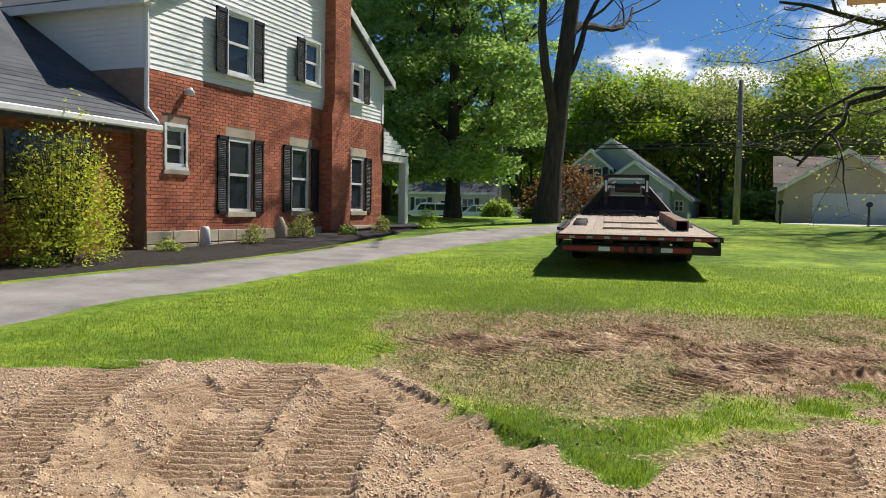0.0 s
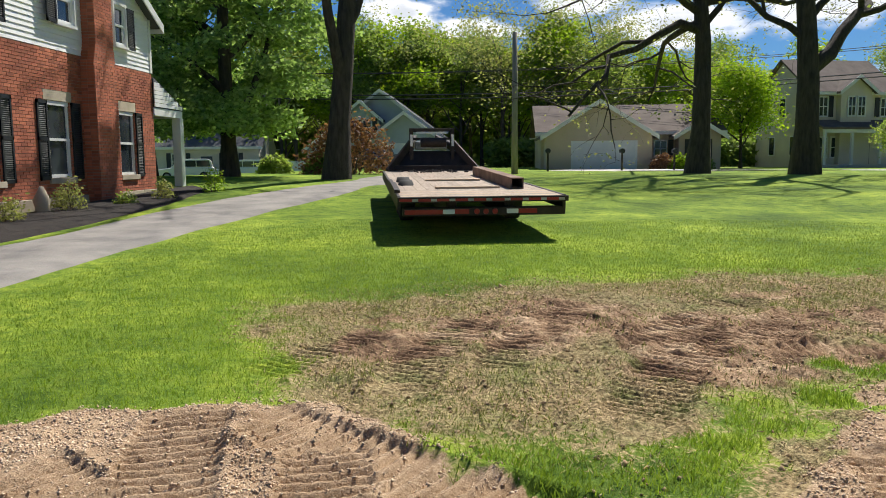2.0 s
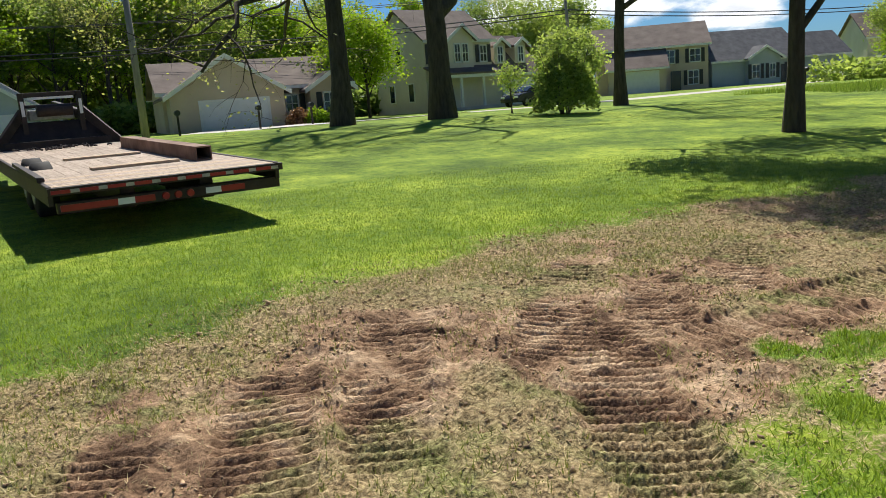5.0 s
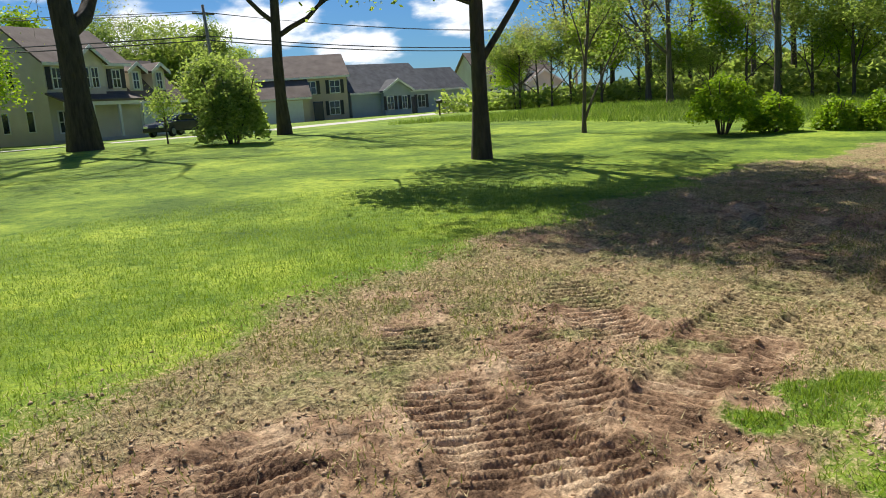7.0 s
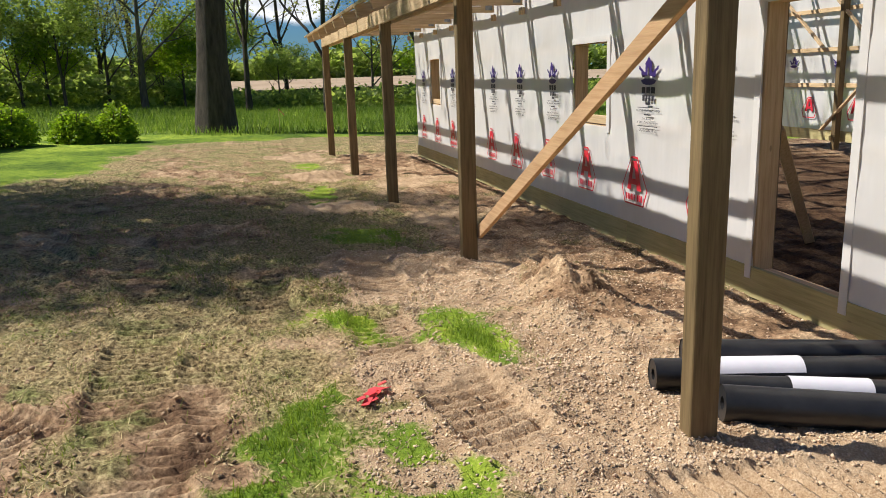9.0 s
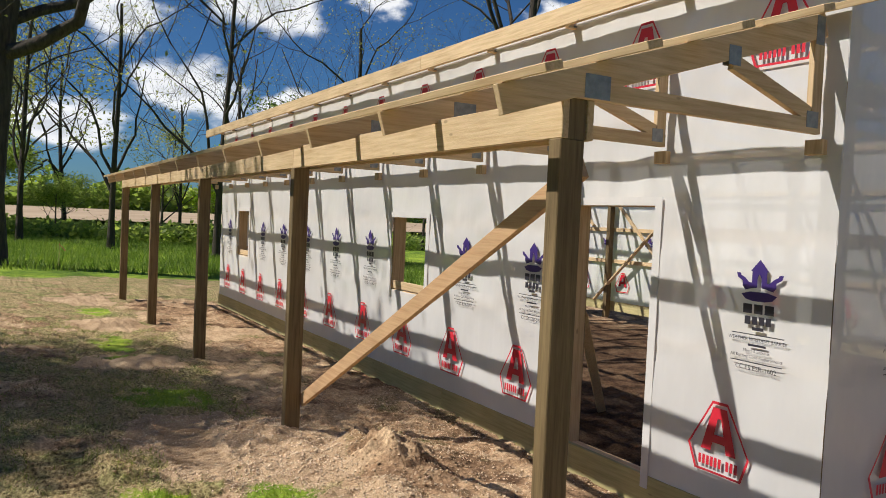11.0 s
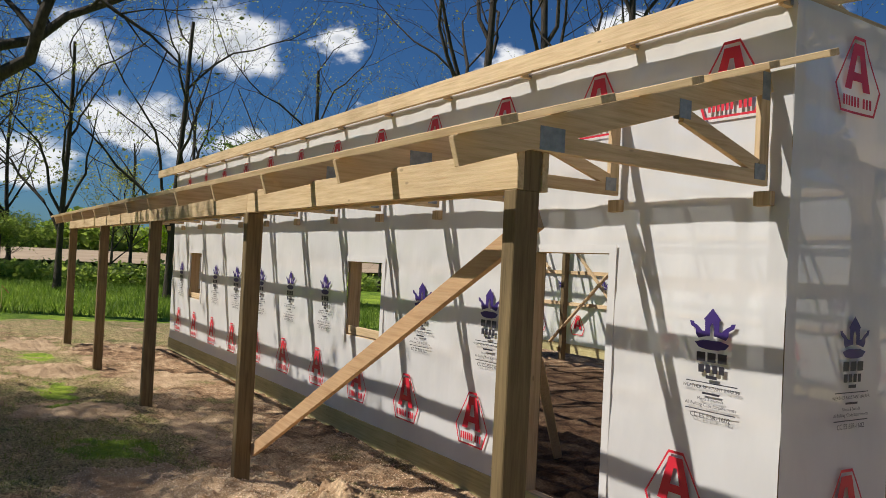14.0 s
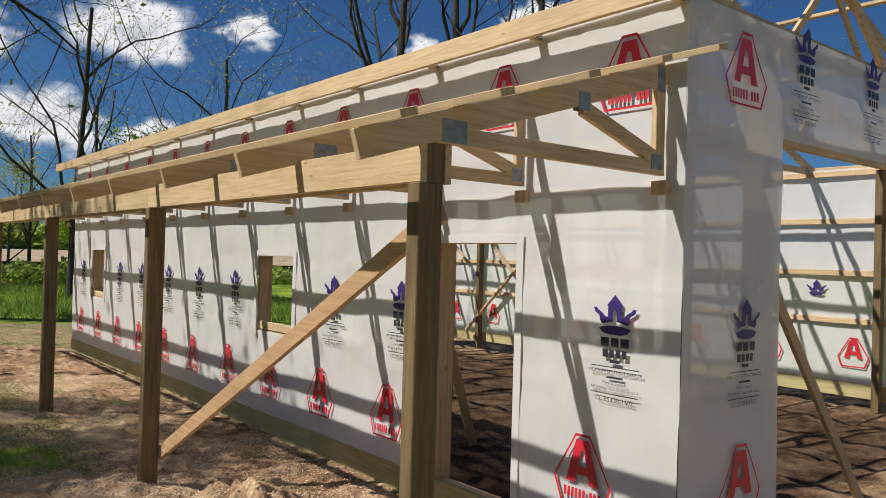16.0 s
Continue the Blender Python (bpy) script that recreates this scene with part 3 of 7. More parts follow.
def strip(name, left, right, mat, lift, label, n=60, rag=0.06, cols=8):
    """A sheet between two edge lines, laid on the ground with slightly ragged edges."""
    def along(line, t):
        seg = [math.dist(a, b) for a, b in zip(line, line[1:])]
        s = t * sum(seg)
        for k, ln in enumerate(seg):
            if s <= ln or k == len(seg) - 1:
                f = s / ln
                return line[k][0] + f * (line[k + 1][0] - line[k][0]), line[k][1] + f * (line[k + 1][1] - line[k][1])
            s -= ln
    vs = []
    for i in range(n + 1):
        a, b = along(left, i / n), along(right, i / n)
        ra, rb = (vnoise(i * 0.37, 1.0, 1, 41) - 0.5) * rag, (vnoise(i * 0.41, 7.0, 1, 42) - 0.5) * rag
        for k in range(cols + 1):
            f = k / cols + (ra if k == 0 else rb if k == cols else 0)
            x, y = a[0] + f * (b[0] - a[0]), a[1] + f * (b[1] - a[1])
            edge = min(k, cols - k)
            vs.append((x, y, zg(x, y) + relief(np.array([x]), np.array([y]))[0] * 0.7 + lift * min(1, edge + 0.0) - (0.03 if edge == 0 else 0) + 0.012))
    w = cols + 1
    fs = [(i * w + k, i * w + k + 1, (i + 1) * w + k + 1, (i + 1) * w + k) for i in range(n) for k in range(cols)]
    g = Geo()
    g.add(vs, fs)
    return solid(name, g, mat, label, name.split("_")[0], "", "structure", True)


strip("road_drive", [(-9.7, -14), (-9.65, 7.9), (-9.25, 9.8), (-8.95, 11.5), (-8.7, 13.5), (-8.75, 16.5), (-8.5, 19.5), (-7.8, 23.0), (-6.6, 27.3), (-6.2, 38), (-8.5, 50), (-9, 58)],
      [(-6.85, -14), (-6.8, 5.5), (-6.75, 8), (-6.5, 13.5), (-6.0, 18.2), (-5.25, 24.9), (-3.6, 28), (-2.6, 38), (-5, 50), (-5.6, 58)], M_DRIVE, 0.02, "worn pale grey asphalt driveway beside the lawn", 90, 0.05)
strip("bed_mulch", [(-11.9, 3.0), (-11.9, 12.0), (-11.25, 12.3), (-11.25, 22.6), (-10.9, 24.2)], [(-9.75, 3.0), (-9.7, 7.9), (-9.3, 9.8), (-9.0, 11.5), (-8.85, 14.5), (-9.0, 18.0), (-9.7, 22.6)], M_MULCH, 0.05, "dark bark mulch bed along the brick house", 60, 0.05)
strip("road_apron", [(2.9, 50.8), (1.0, 46.5), (4.0, 43.0)], [(6.9, 50.9), (12.0, 47.5), (18.0, 45.5)], M_CONC, 0.02, "pale concrete driveway before a tan garage", 14)
strip("road_lane", [(18, 45.5), (24, 43.5), (40, 47), (70, 55), (120, 62)], [(18, 47), (24, 47.0), (40, 52), (70, 60.5), (120, 70)], M_CONC, 0.02, "pale village lane beyond the lawn", 40)

# loose stones, clods, straw and grass near the path
rs = np.random.RandomState(5)


def scatter(n, x0, x1, y0, y1, keep):
    x, y = rs.uniform(x0, x1, n), rs.uniform(y0, y1, n)
    ok = rs.rand(n) < keep(x, y)
    x, y = x[ok], y[ok]
    return x, y, zg(x, y) + relief(x, y)


def stones(name, x, y, z, lo, hi, mat, label, category):
    k = len(x)
    size = lo + (hi - lo) * rs.rand(k) ** 2.2
    base = np.array([(1, 0, 0), (0, 1, 0), (-1, 0, 0), (0, -1, 0), (0, 0, 0.75), (0, 0, -0.6)], float)
    tri = np.array([(0, 1, 4), (1, 2, 4), (2, 3, 4), (3, 0, 4), (1, 0, 5), (2, 1, 5), (3, 2, 5), (0, 3, 5)])
    v = base[None] * size[:, None, None] * rs.uniform(0.65, 1.3, (k, 6, 3)) + rs.normal(0, 0.3, (k, 6, 3)) * size[:, None, None]
    a = rs.uniform(0, 6.283, k)
    c, s = np.cos(a)[:, None], np.sin(a)[:, None]
    v = np.stack([v[..., 0] * c - v[..., 1] * s, v[..., 0] * s + v[..., 1] * c, v[..., 2]], -1)
    v += np.stack([x, y, z + size * 0.22], 1)[:, None]
    f = (np.arange(k)[:, None, None] * 6 + tri[None]).reshape(-1, 3)
    tagged(new(name, fast_mesh(name, v.reshape(-1, 3), f, mat, 3)), label, category, "", "stuff")


def gravel_keep(x, y):
    return np.where(in_tread(x, y), 0.22, 1.0) * np.clip(zones(x, y)[0] * 1.3 - 0.15, 0, 1) * np.clip(1.5 - np.hypot(x + 0.6, y - 4.0) / 7, 0.15, 1)


def clod_keep(x, y):
    g, d, s = zones(x, y)
    return np.where(in_tread(x, y), 0.25, 1.0) * np.clip(np.maximum(d, 0.35 * s) * (1 - g), 0, 1) * np.clip(vnoise(x, y, 2.3, 51) * 2.6 - 0.6, 0.06, 1) * np.clip(1.4 - np.hypot(x, y - 6) / 12, 0.1, 1) * np.where((y < 4.75) & (x > 0.6), np.where(np.hypot((x - 3.4) / 1.1, (y - 4.1) / 0.6) < 1, 2.0, 0.2), 1)


stones("gravel", *scatter(190000, -6.5, 6, 1.8, 6.2, gravel_keep), 0.0035, 0.0125, M_STONE, "loose pale limestone gravel", "gravel")
stones("soil_clods", *scatter(100000, -4, 14, 2.8, 10.4, clod_keep), 0.004, 0.019, M_CLOD, "loose brown clods of torn earth", "soil")


def blades(name, x, y, z, length, width, lean, mat, label, category, least=0.2):
    k = len(x)
    a = rs.uniform(0, 6.283, k)
    ln = length * rs.uniform(0.5, 1.25, k)
    la, lr = rs.uniform(0, 6.283, k), lean * ln * rs.uniform(least, 1.1, k)
    p0 = np.stack([x - np.cos(a) * width, y - np.sin(a) * width, z - 0.004], 1)
    p1 = np.stack([x + np.cos(a) * width, y + np.sin(a) * width, z - 0.004], 1)
    p2 = np.stack([x + np.cos(la) * lr, y + np.sin(la) * lr, z + np.sqrt(np.maximum(ln ** 2 - lr ** 2, 1e-5))], 1)
    v = np.stack([p0, p1, p2], 1).reshape(-1, 3)
    tagged(new(name, fast_mesh(name, v, np.arange(3 * k).reshape(-1, 3), mat, 3)), label, category, "", "stuff")


def lawn_keep(x, y):
    g, d, s = zones(x, y)
    out = 1 - np.clip(np.maximum(np.maximum(g, d), s) * 1.5, 0, 1)
    drive = np.clip((x + 6.6) / 0.3, 0, 1)
    return out * drive * np.where((x > -1.4) & (y < 6.7), np.clip(vnoise(x, y, 3.5, 62) * 1.5 - 0.25, 0.05, 0.6), 1) * np.clip(1.45 - np.hypot(x, y - 6.5) / 7.5, 0.0, 1)


def sparse_keep(x, y):
    g, d, s = zones(x, y)
    return np.where(in_tread(x, y), 0.12, 1.0) * np.clip(s * (1 - g) * (1 - 0.75 * d), 0, 1) * np.clip(1.4 - np.hypot(x, y - 6) / 10, 0.1, 1)


blades("lawn_grass", *scatter(520000, -7, 9, 3.5, 15.5, lawn_keep), 0.038, 0.0035, 0.9, M_GRASS, "short bright green lawn grass", "grass")
blades("straw_litter", *scatter(300000, -4, 12, 4.6, 10.4, sparse_keep), 0.05, 0.0035, 0.92, M_STRAW, "flattened dry straw and dead grass", "straw", 0.85)
blades("torn_grass", *scatter(170000, -4, 12, 4.6, 10.4, lambda x, y: sparse_keep(x, y) * np.clip(vnoise(x, y, 1.3, 61) * 2.5 - 0.6, 0, 1)), 0.045, 0.0035, 0.95, M_TORN, "patchy green grass among torn earth", "grass")
blades("tuft_grass", *scatter(90000, -1.6, 3.4, 3.9, 6.8, lambda x, y: 1 - np.clip((zones(x, y)[2] + zones(x, y)[0]) * 2.0, 0, 1)), 0.055, 0.0035, 0.92, M_GRASS, "longer tufts of green grass left standing", "grass")
xs, ys, zs = scatter(90000, 21, 60, -12, 34, lambda x, y: ((x > 23 + 0.16 * (y - 10) + 2 * vnoise(x, y, 0.3, 71)) & (x < 58)) * np.clip(1.3 - (x - 22) / 35, 0.1, 1))
blades("tall_field_grass", xs, ys, zs, 0.30, 0.02, 0.7, M_TALL, "unmown tall grass before the woods", "grass")

# ---- the new pole building ----
X0, X1, YN, YS, ZS, ZT = 0.645, 14.5, 2.737, -6.1, 0.39, 3.80
OPEN_N = [(2.01, 2.92, 0.36, 2.31), (5.39, 6.24, 1.30, 2.155), (12.35, 13.13, 1.30, 2.155)]
OPEN_W = [(-3.9, 1.62, 0.0, 3.06)]


def crease(u, z):
    """How far the loose wrap stands off its girts."""
    slack = 0.0
    for girt in (0.39, 1.36, 2.12, 2.95, 3.75):
        slack = max(slack, math.exp(-((z - girt) / 0.09) ** 2))
    a = (float(vnoise(u, z, 2.1, 81)) - 0.5) * 0.03 + (float(vnoise(u * 2.2, z * 0.5, 3.0, 82)) - 0.5) * 0.009
    b = (float(vnoise(u * 3, z * 2, 4.0, 83)) - 0.5) * 0.014
    return a * (1 - slack) + slack * b


def wrap_wall(name, along, fixed, sign, u0, u1, openings, label, z0=ZS, z1=ZT, cell=0.05):
    """A sheet of wrap in cells, left out at the openings, with its slack folded in."""
    def lines(a, b, cuts):
        n = max(1, int(round((b - a) / cell)))
        p = [a + (b - a) * k / n for k in range(n + 1)]
        for c in cuts:
            if a < c < b:
                k = min(range(len(p)), key=lambda q: abs(p[q] - c))
                if 0 < k < len(p) - 1:
                    p[k] = c
        return sorted(p)
    us = lines(u0, u1, [c for o in openings for c in o[:2]])
    zs_ = lines(z0, z1, [c for o in openings for c in o[2:]])
    vs, fs = [], []
    for z in zs_:
        for u in us:
            d = fixed + sign * (crease(u + 3 * along, z) + 0.012)
            vs.append((u, d, z) if along == 0 else (d, u, z))
    w = len(us)
    for j in range(len(zs_) - 1):
        for i in range(w - 1):
            cu, cz = (us[i] + us[i + 1]) / 2, (zs_[j] + zs_[j + 1]) / 2
            if not any(a < cu < b and c < cz < d for a, b, c, d in openings):
                q = (j * w + i, j * w + i + 1, (j + 1) * w + i + 1, (j + 1) * w + i)
                fs.append(q if (along == 1) == (sign > 0) else q[::-1])
    g = Geo()
    g.add(vs, fs)
    return solid(name, g, M_WRAP, label, "wall", "", "structure", True)


WN = wrap_wall("wall_north", 0, YN, 1, X0 - 0.012, X1, OPEN_N, "white house wrap stretched over the long framed wall")
WW = wrap_wall("wall_west", 1, X0, -1, YS, YN + 0.012, OPEN_W, "white house wrap round the end wall's wide door opening")
WS = wrap_wall("wall_south", 0, YS, -1, X0, X1, [], "white house wrap on the far long wall", cell=0.2)
WE = wrap_wall("wall_east", 1, X1, 1, YS, YN, [(-3.9, 0.3, 0.0, 2.75)], "white house wrap on the far end wall", cell=0.2)

# skirt boards and girts
def stick(name, p, q, w, h, mat, label, category, group="", up=(0, 0, 1), bevel=0.003, kind=""):
    mid = tuple((a + b) / 2 for a, b in zip(p, q))
    g = Geo()
    g.board(p, q, w, h, up)
    g.v = [tuple(c - m for c, m in zip(v, mid)) for v in g.v]
    ob = solid(name, g, mat, label, category, group, kind, False, bevel)
    ob.location = mid
    return ob


for y, s in ((YN + 0.006, 1), (YS - 0.03, -1)):
    for a, b in ((X0 - 0.02, 4.9), (4.905, 9.9), (9.905, X1)):
        stick("skirt_board", (a, y, 0.275), (b, y, 0.275), 0.038, 0.235, M_SKIRT, "yellow-green treated skirt board on the ground", "board", "skirt boards")
stick("skirt_board", (X0 - 0.001, YN - 0.03, 0.275), (X0 - 0.001, 1.62, 0.275), 0.038, 0.235, M_TREAT[1], "treated skirt board at the building's corner", "board", "skirt boards")
stick("skirt_board", (X0, -3.9, 0.275), (X0, YS, 0.275), 0.038, 0.235, M_TREAT[1], "treated skirt board beside the wide opening", "board", "skirt boards")
stick("skirt_board", (X1, YS, 0.275), (X1, YN - 0.03, 0.275), 0.038, 0.235, M_SKIRT, "treated skirt board of the far end wall", "board", "skirt boards")
for z in (1.36, 2.12, 2.95, 3.72):
    cuts = [X0 + 0.02] + ([2.01, 2.92] if z < 2.31 else []) + ([5.39, 6.24, 12.35, 13.13] if 1.30 <= z < 2.155 and z > 1.4 else []) + [X1 - 0.02]
    for a, b in zip(cuts[::2], cuts[1::2]):
        stick("wall_girt", (a, YN - 0.03, z), (b, YN - 0.03, z), 0.038, 0.089, M_PINE[0], "new pine girt inside the wrap", "girt", "wall girts")
    stick("wall_girt", (X0 + 0.02, YS + 0.03, z), (X1, YS + 0.03, z), 0.038, 0.089, M_PINE[0], "new pine girt on the far wall", "girt", "wall girts")
    stick("wall_girt", (X0 + 0.03, YN - 0.02, z), (X0 + 0.03, 1.62 if z < 3.0 else YS, z), 0.038, 0.089, M_PINE[1], "new pine girt on the end wall", "girt", "wall girts")
    for ya, yb in ((YN - 0.02, YS),) if z > 2.8 else ((YN - 0.02, 0.3), (-3.9, YS)):
        stick("wall_girt", (X1 - 0.03, ya, z), (X1 - 0.03, yb, z), 0.038, 0.089, M_PINE[1], "new pine girt on the far end wall", "girt", "wall girts")
    if z < 3:
        stick("wall_girt", (X0 + 0.03, -3.9, z), (X0 + 0.03, YS, z), 0.038, 0.089, M_PINE[1], "new pine girt on the end wall", "girt", "wall girts")
for k, x in enumerate((0.75, 3.0, 4.85, 7.3, 9.75, 12.2, 14.35)):
    for y in (YN - 0.12, YS + 0.12):
        stick("wall_post", (x, y, 0.0), (x, y, 3.72), 0.11, 0.14, M_TREAT[2], "laminated treated post inside the framed wall", "post", "wall posts", (0, 1, 0))
for y in (1.69, -3.97):
    stick("wall_post", (X0 + 0.12, y, 0.05), (X0 + 0.12, y, 3.72), 0.14, 0.14, M_TREAT[2], "post beside the wide door opening", "post", "wall posts", (0, 1, 0))
stick("door_header", (X0 + 0.02, 1.62, 3.08), (X0 + 0.02, -3.9, 3.08), 0.05, 0.12, M_PINE[1], "pine header over the wide opening", "beam")
for a, b, c, d in OPEN_N:
    g = Geo()
    mid = ((a + b) / 2, YN, (c + d) / 2)
    w = thing("door_frame" if c < 1 else "window_frame", mid, "rough lumber frame lining an opening in the wrap", "door frame" if c < 1 else "window frame", "wall openings")
    for nm, bx in (("jamb", (a - 0.035, a + 0.003, c, d)), ("jamb", (b - 0.003, b + 0.035, c, d)), ("head", (a, b, d - 0.003, d + 0.035)), ("sill", (a, b, c - 0.035, c + 0.003))):
        part(nm, Geo().box(bx[0], bx[1], YN - 0.16, YN - 0.004, bx[2], bx[3]), M_PINE[0 if nm in ("head", "sill") else 2], w, bevel=0.003)
    flap = Geo()
    for bx in ((a - 0.07, a, c - 0.06, d + 0.06), (b, b + 0.07, c - 0.06, d + 0.06), (a, b, d, d + 0.06)):
        flap.box(bx[0], bx[1], YN + 0.026, YN + 0.030, bx[2], bx[3])
    part("wrap_flap", flap, M_WRAP, w, "folded wrap edge round the opening")
g = Geo()
g.board((X0 + 0.02, YN + 0.02, 3.79), (X1, YN + 0.02, 3.79), 0.05, 0.05)
solid("wrap_fold", g, M_WRAP, "bunched wrap folded under the eave", "wrap", "", "structure")

# printed marks on the wrap
def put_north(g):
    o = Geo()
    o.add([(x, YN + 0.019 + crease(x, z), z) for x, z in g[0]], g[1])
    return o


def cut(poly, cell=0.045):
    """A flat polygon as a bmesh face, cut fine enough to follow the wrap."""
    bm = bmesh.new()
    bm.faces.new([bm.verts.new((u, 0, z)) for u, z in poly])
    lo, hi = [min(p[k] for p in poly) for k in (0, 1)], [max(p[k] for p in poly) for k in (0, 1)]
    for k, nrm in ((0, (1, 0, 0)), (1, (0, 0, 1))):
        c = lo[k] + cell
        while c < hi[k] - 0.005:
            bmesh.ops.bisect_plane(bm, geom=bm.verts[:] + bm.edges[:] + bm.faces[:], plane_co=(c, 0, 0) if k == 0 else (0, 0, c), plane_no=nrm)
            c += cell
    bm.verts.index_update()
    out = [(v.co.x, v.co.z) for v in bm.verts], [tuple(v.index for v in f.verts) for f in bm.faces]
    bm.free()
    return out


def bars(rows):
    return [[(u - w / 2, z - h / 2), (u + w / 2, z - h / 2), (u + w / 2, z + h / 2), (u - w / 2, z + h / 2)] for u, z, w, h in rows]


HEXA = [(0.0, 0.0), (0.29, -0.33), (0.17, -0.47), (-0.17, -0.47), (-0.29, -0.33)]
HEX = [(-0.06, 0), (0.06, 0), (0.245, -0.31), (0.185, -0.47), (-0.185, -0.47), (-0.245, -0.31)]


def ring_of(poly, t):
    """The outline of a polygon as a chain of thin quads."""
    cx, cz = sum(p[0] for p in poly) / len(poly), sum(p[1] for p in poly) / len(poly)
    inn = [(cx + (p[0] - cx) * t, cz + (p[1] - cz) * t) for p in poly]
    k = len(poly)
    return [[poly[i], poly[(i + 1) % k], inn[(i + 1) % k], inn[i]] for i in range(k)]


A_MARK = [[(-0.055, -0.04), (0.055, -0.04), (0.075, -0.11), (-0.075, -0.11)], [(-0.075, -0.11), (-0.014, -0.11), (-0.062, -0.325), (-0.14, -0.325)],
          [(0.014, -0.11), (0.075, -0.11), (0.14, -0.325), (0.062, -0.325)], [(-0.040, -0.215), (0.040, -0.215), (0.052, -0.268), (-0.052, -0.268)]]
A_CAP = bars([(-0.145 + 0.032 * k, -0.395, 0.021, 0.062) for k in range(6)] + [(0.075 + 0.034 * k, -0.395, 0.023, 0.062) for k in range(3)])
CROWN = [[(-0.098, -0.19), (-0.04, -0.175), (-0.014, -0.172), (-0.014, -0.115), (0, -0.09), (0.014, -0.115), (0.014, -0.172), (0.04, -0.175), (0.098, -0.19), (0.118, -0.165), (0.118, -0.135), (0.155, -0.115), (0.165, -0.085), (0.135, -0.088),
          (0.13, -0.10), (0.10, -0.115), (0.07, -0.142), (0.052, -0.142), (0.052, -0.075), (0.062, -0.07), (0.0, 0.0), (-0.062, -0.07), (-0.052, -0.075), (-0.052, -0.142), (-0.07, -0.142), (-0.10, -0.115), (-0.13, -0.10), (-0.135, -0.088), (-0.165, -0.085), (-0.155, -0.115), (-0.118, -0.135), (-0.118, -0.165)],
         [(-0.125, -0.215), (-0.06, -0.198), (0.06, -0.198), (0.125, -0.215), (0.095, -0.245), (0.04, -0.256), (-0.04, -0.256), (-0.095, -0.245)]]
WORDS = bars([(-0.077, -0.303, 0.064, 0.058), (0.0, -0.303, 0.060, 0.058), (0.076, -0.303, 0.064, 0.058)])
WORDS2 = bars([(-0.075, -0.375, 0.042, 0.05), (-0.025, -0.375, 0.036, 0.05), (0.025, -0.375, 0.036, 0.05), (0.072, -0.375, 0.036, 0.05)])
FINE = bars([(0, -0.425, 0.08, 0.02), (0, -0.462, 0.37, 0.006), (0, -0.527, 0.13, 0.013), (0, -0.632, 0.37, 0.006)])


def placed(polys, place):
    g = Geo()
    for p in polys:
        vs, fs = cut(p)
        g.add([place(u, z) for u, z in vs], fs)
    return g


def on_north(x, z0):
    return lambda u, z: (x - u, YN + 0.033 + crease(x - u, z0 + z), z0 + z)


def on_west(y, z0):
    return lambda u, z: (X0 - 0.033 - crease(y - u + 3, z0 + z), y - u, z0 + z)


LETTERS = {}


def writing(text, size, parent, place, z0):
    """A line of lettering that lies on the wrap and follows its folds."""
    if (text, size) not in LETTERS:
        cu = bpy.data.curves.new("lettering", "FONT")
        cu.body, cu.size, cu.align_x, cu.align_y, cu.resolution_u = text, size, "CENTER", "CENTER", 2
        ob = bpy.data.objects.new("lettering", cu)
        scene.collection.objects.link(ob)
        bpy.context.view_layer.update()
        me = bpy.data.meshes.new_from_object(ob.evaluated_get(bpy.context.evaluated_depsgraph_get()))
        LETTERS[(text, size)] = [(v.co.x, v.co.y) for v in me.vertices], [tuple(p.vertices) for p in me.polygons]
        bpy.data.objects.remove(ob)
    vs, fs = LETTERS[(text, size)]
    g = Geo()
    g.add([place(u, z0 + z) for u, z in vs], fs)
    return part("lettering", g, M_INK, parent)


def red_mark(parent, place):
    part("hexagon_print", placed(ring_of(HEX, 0.93), place), M_RED, parent, "red hexagon outline printed on the wrap")
    part("peak_print", placed(A_MARK, place), M_RED, parent, "red pointed emblem printed on the wrap")
    part("caption_print", placed(A_CAP, place), M_RED, parent, "red caption printed as bars")


def crown_mark(parent, place):
    part("crown_print", placed(CROWN, place), M_PURPLE, parent, "purple castle crown printed on the wrap")
    part("caption_print", placed(WORDS + WORDS2, place), M_INK, parent, "dark caption under the crown")
    part("small_print", placed(FINE, place), M_INK, parent, "fine printed lines")
    for z, s, t in ((-0.492, 0.030, "WEATHER RESISTANT BARRIER"), (-0.563, 0.028, "Meets & Exceeds"), (-0.598, 0.029, "All Building Code Requirements"), (-0.668, 0.044, "CC ES ESR-1602")):
        writing(t, s, parent, place, z)


def in_opening(x, z):
    return any(a - 0.12 < x < b + 0.12 and c - 0.2 < z < d + 0.55 for a, b, c, d in OPEN_N)


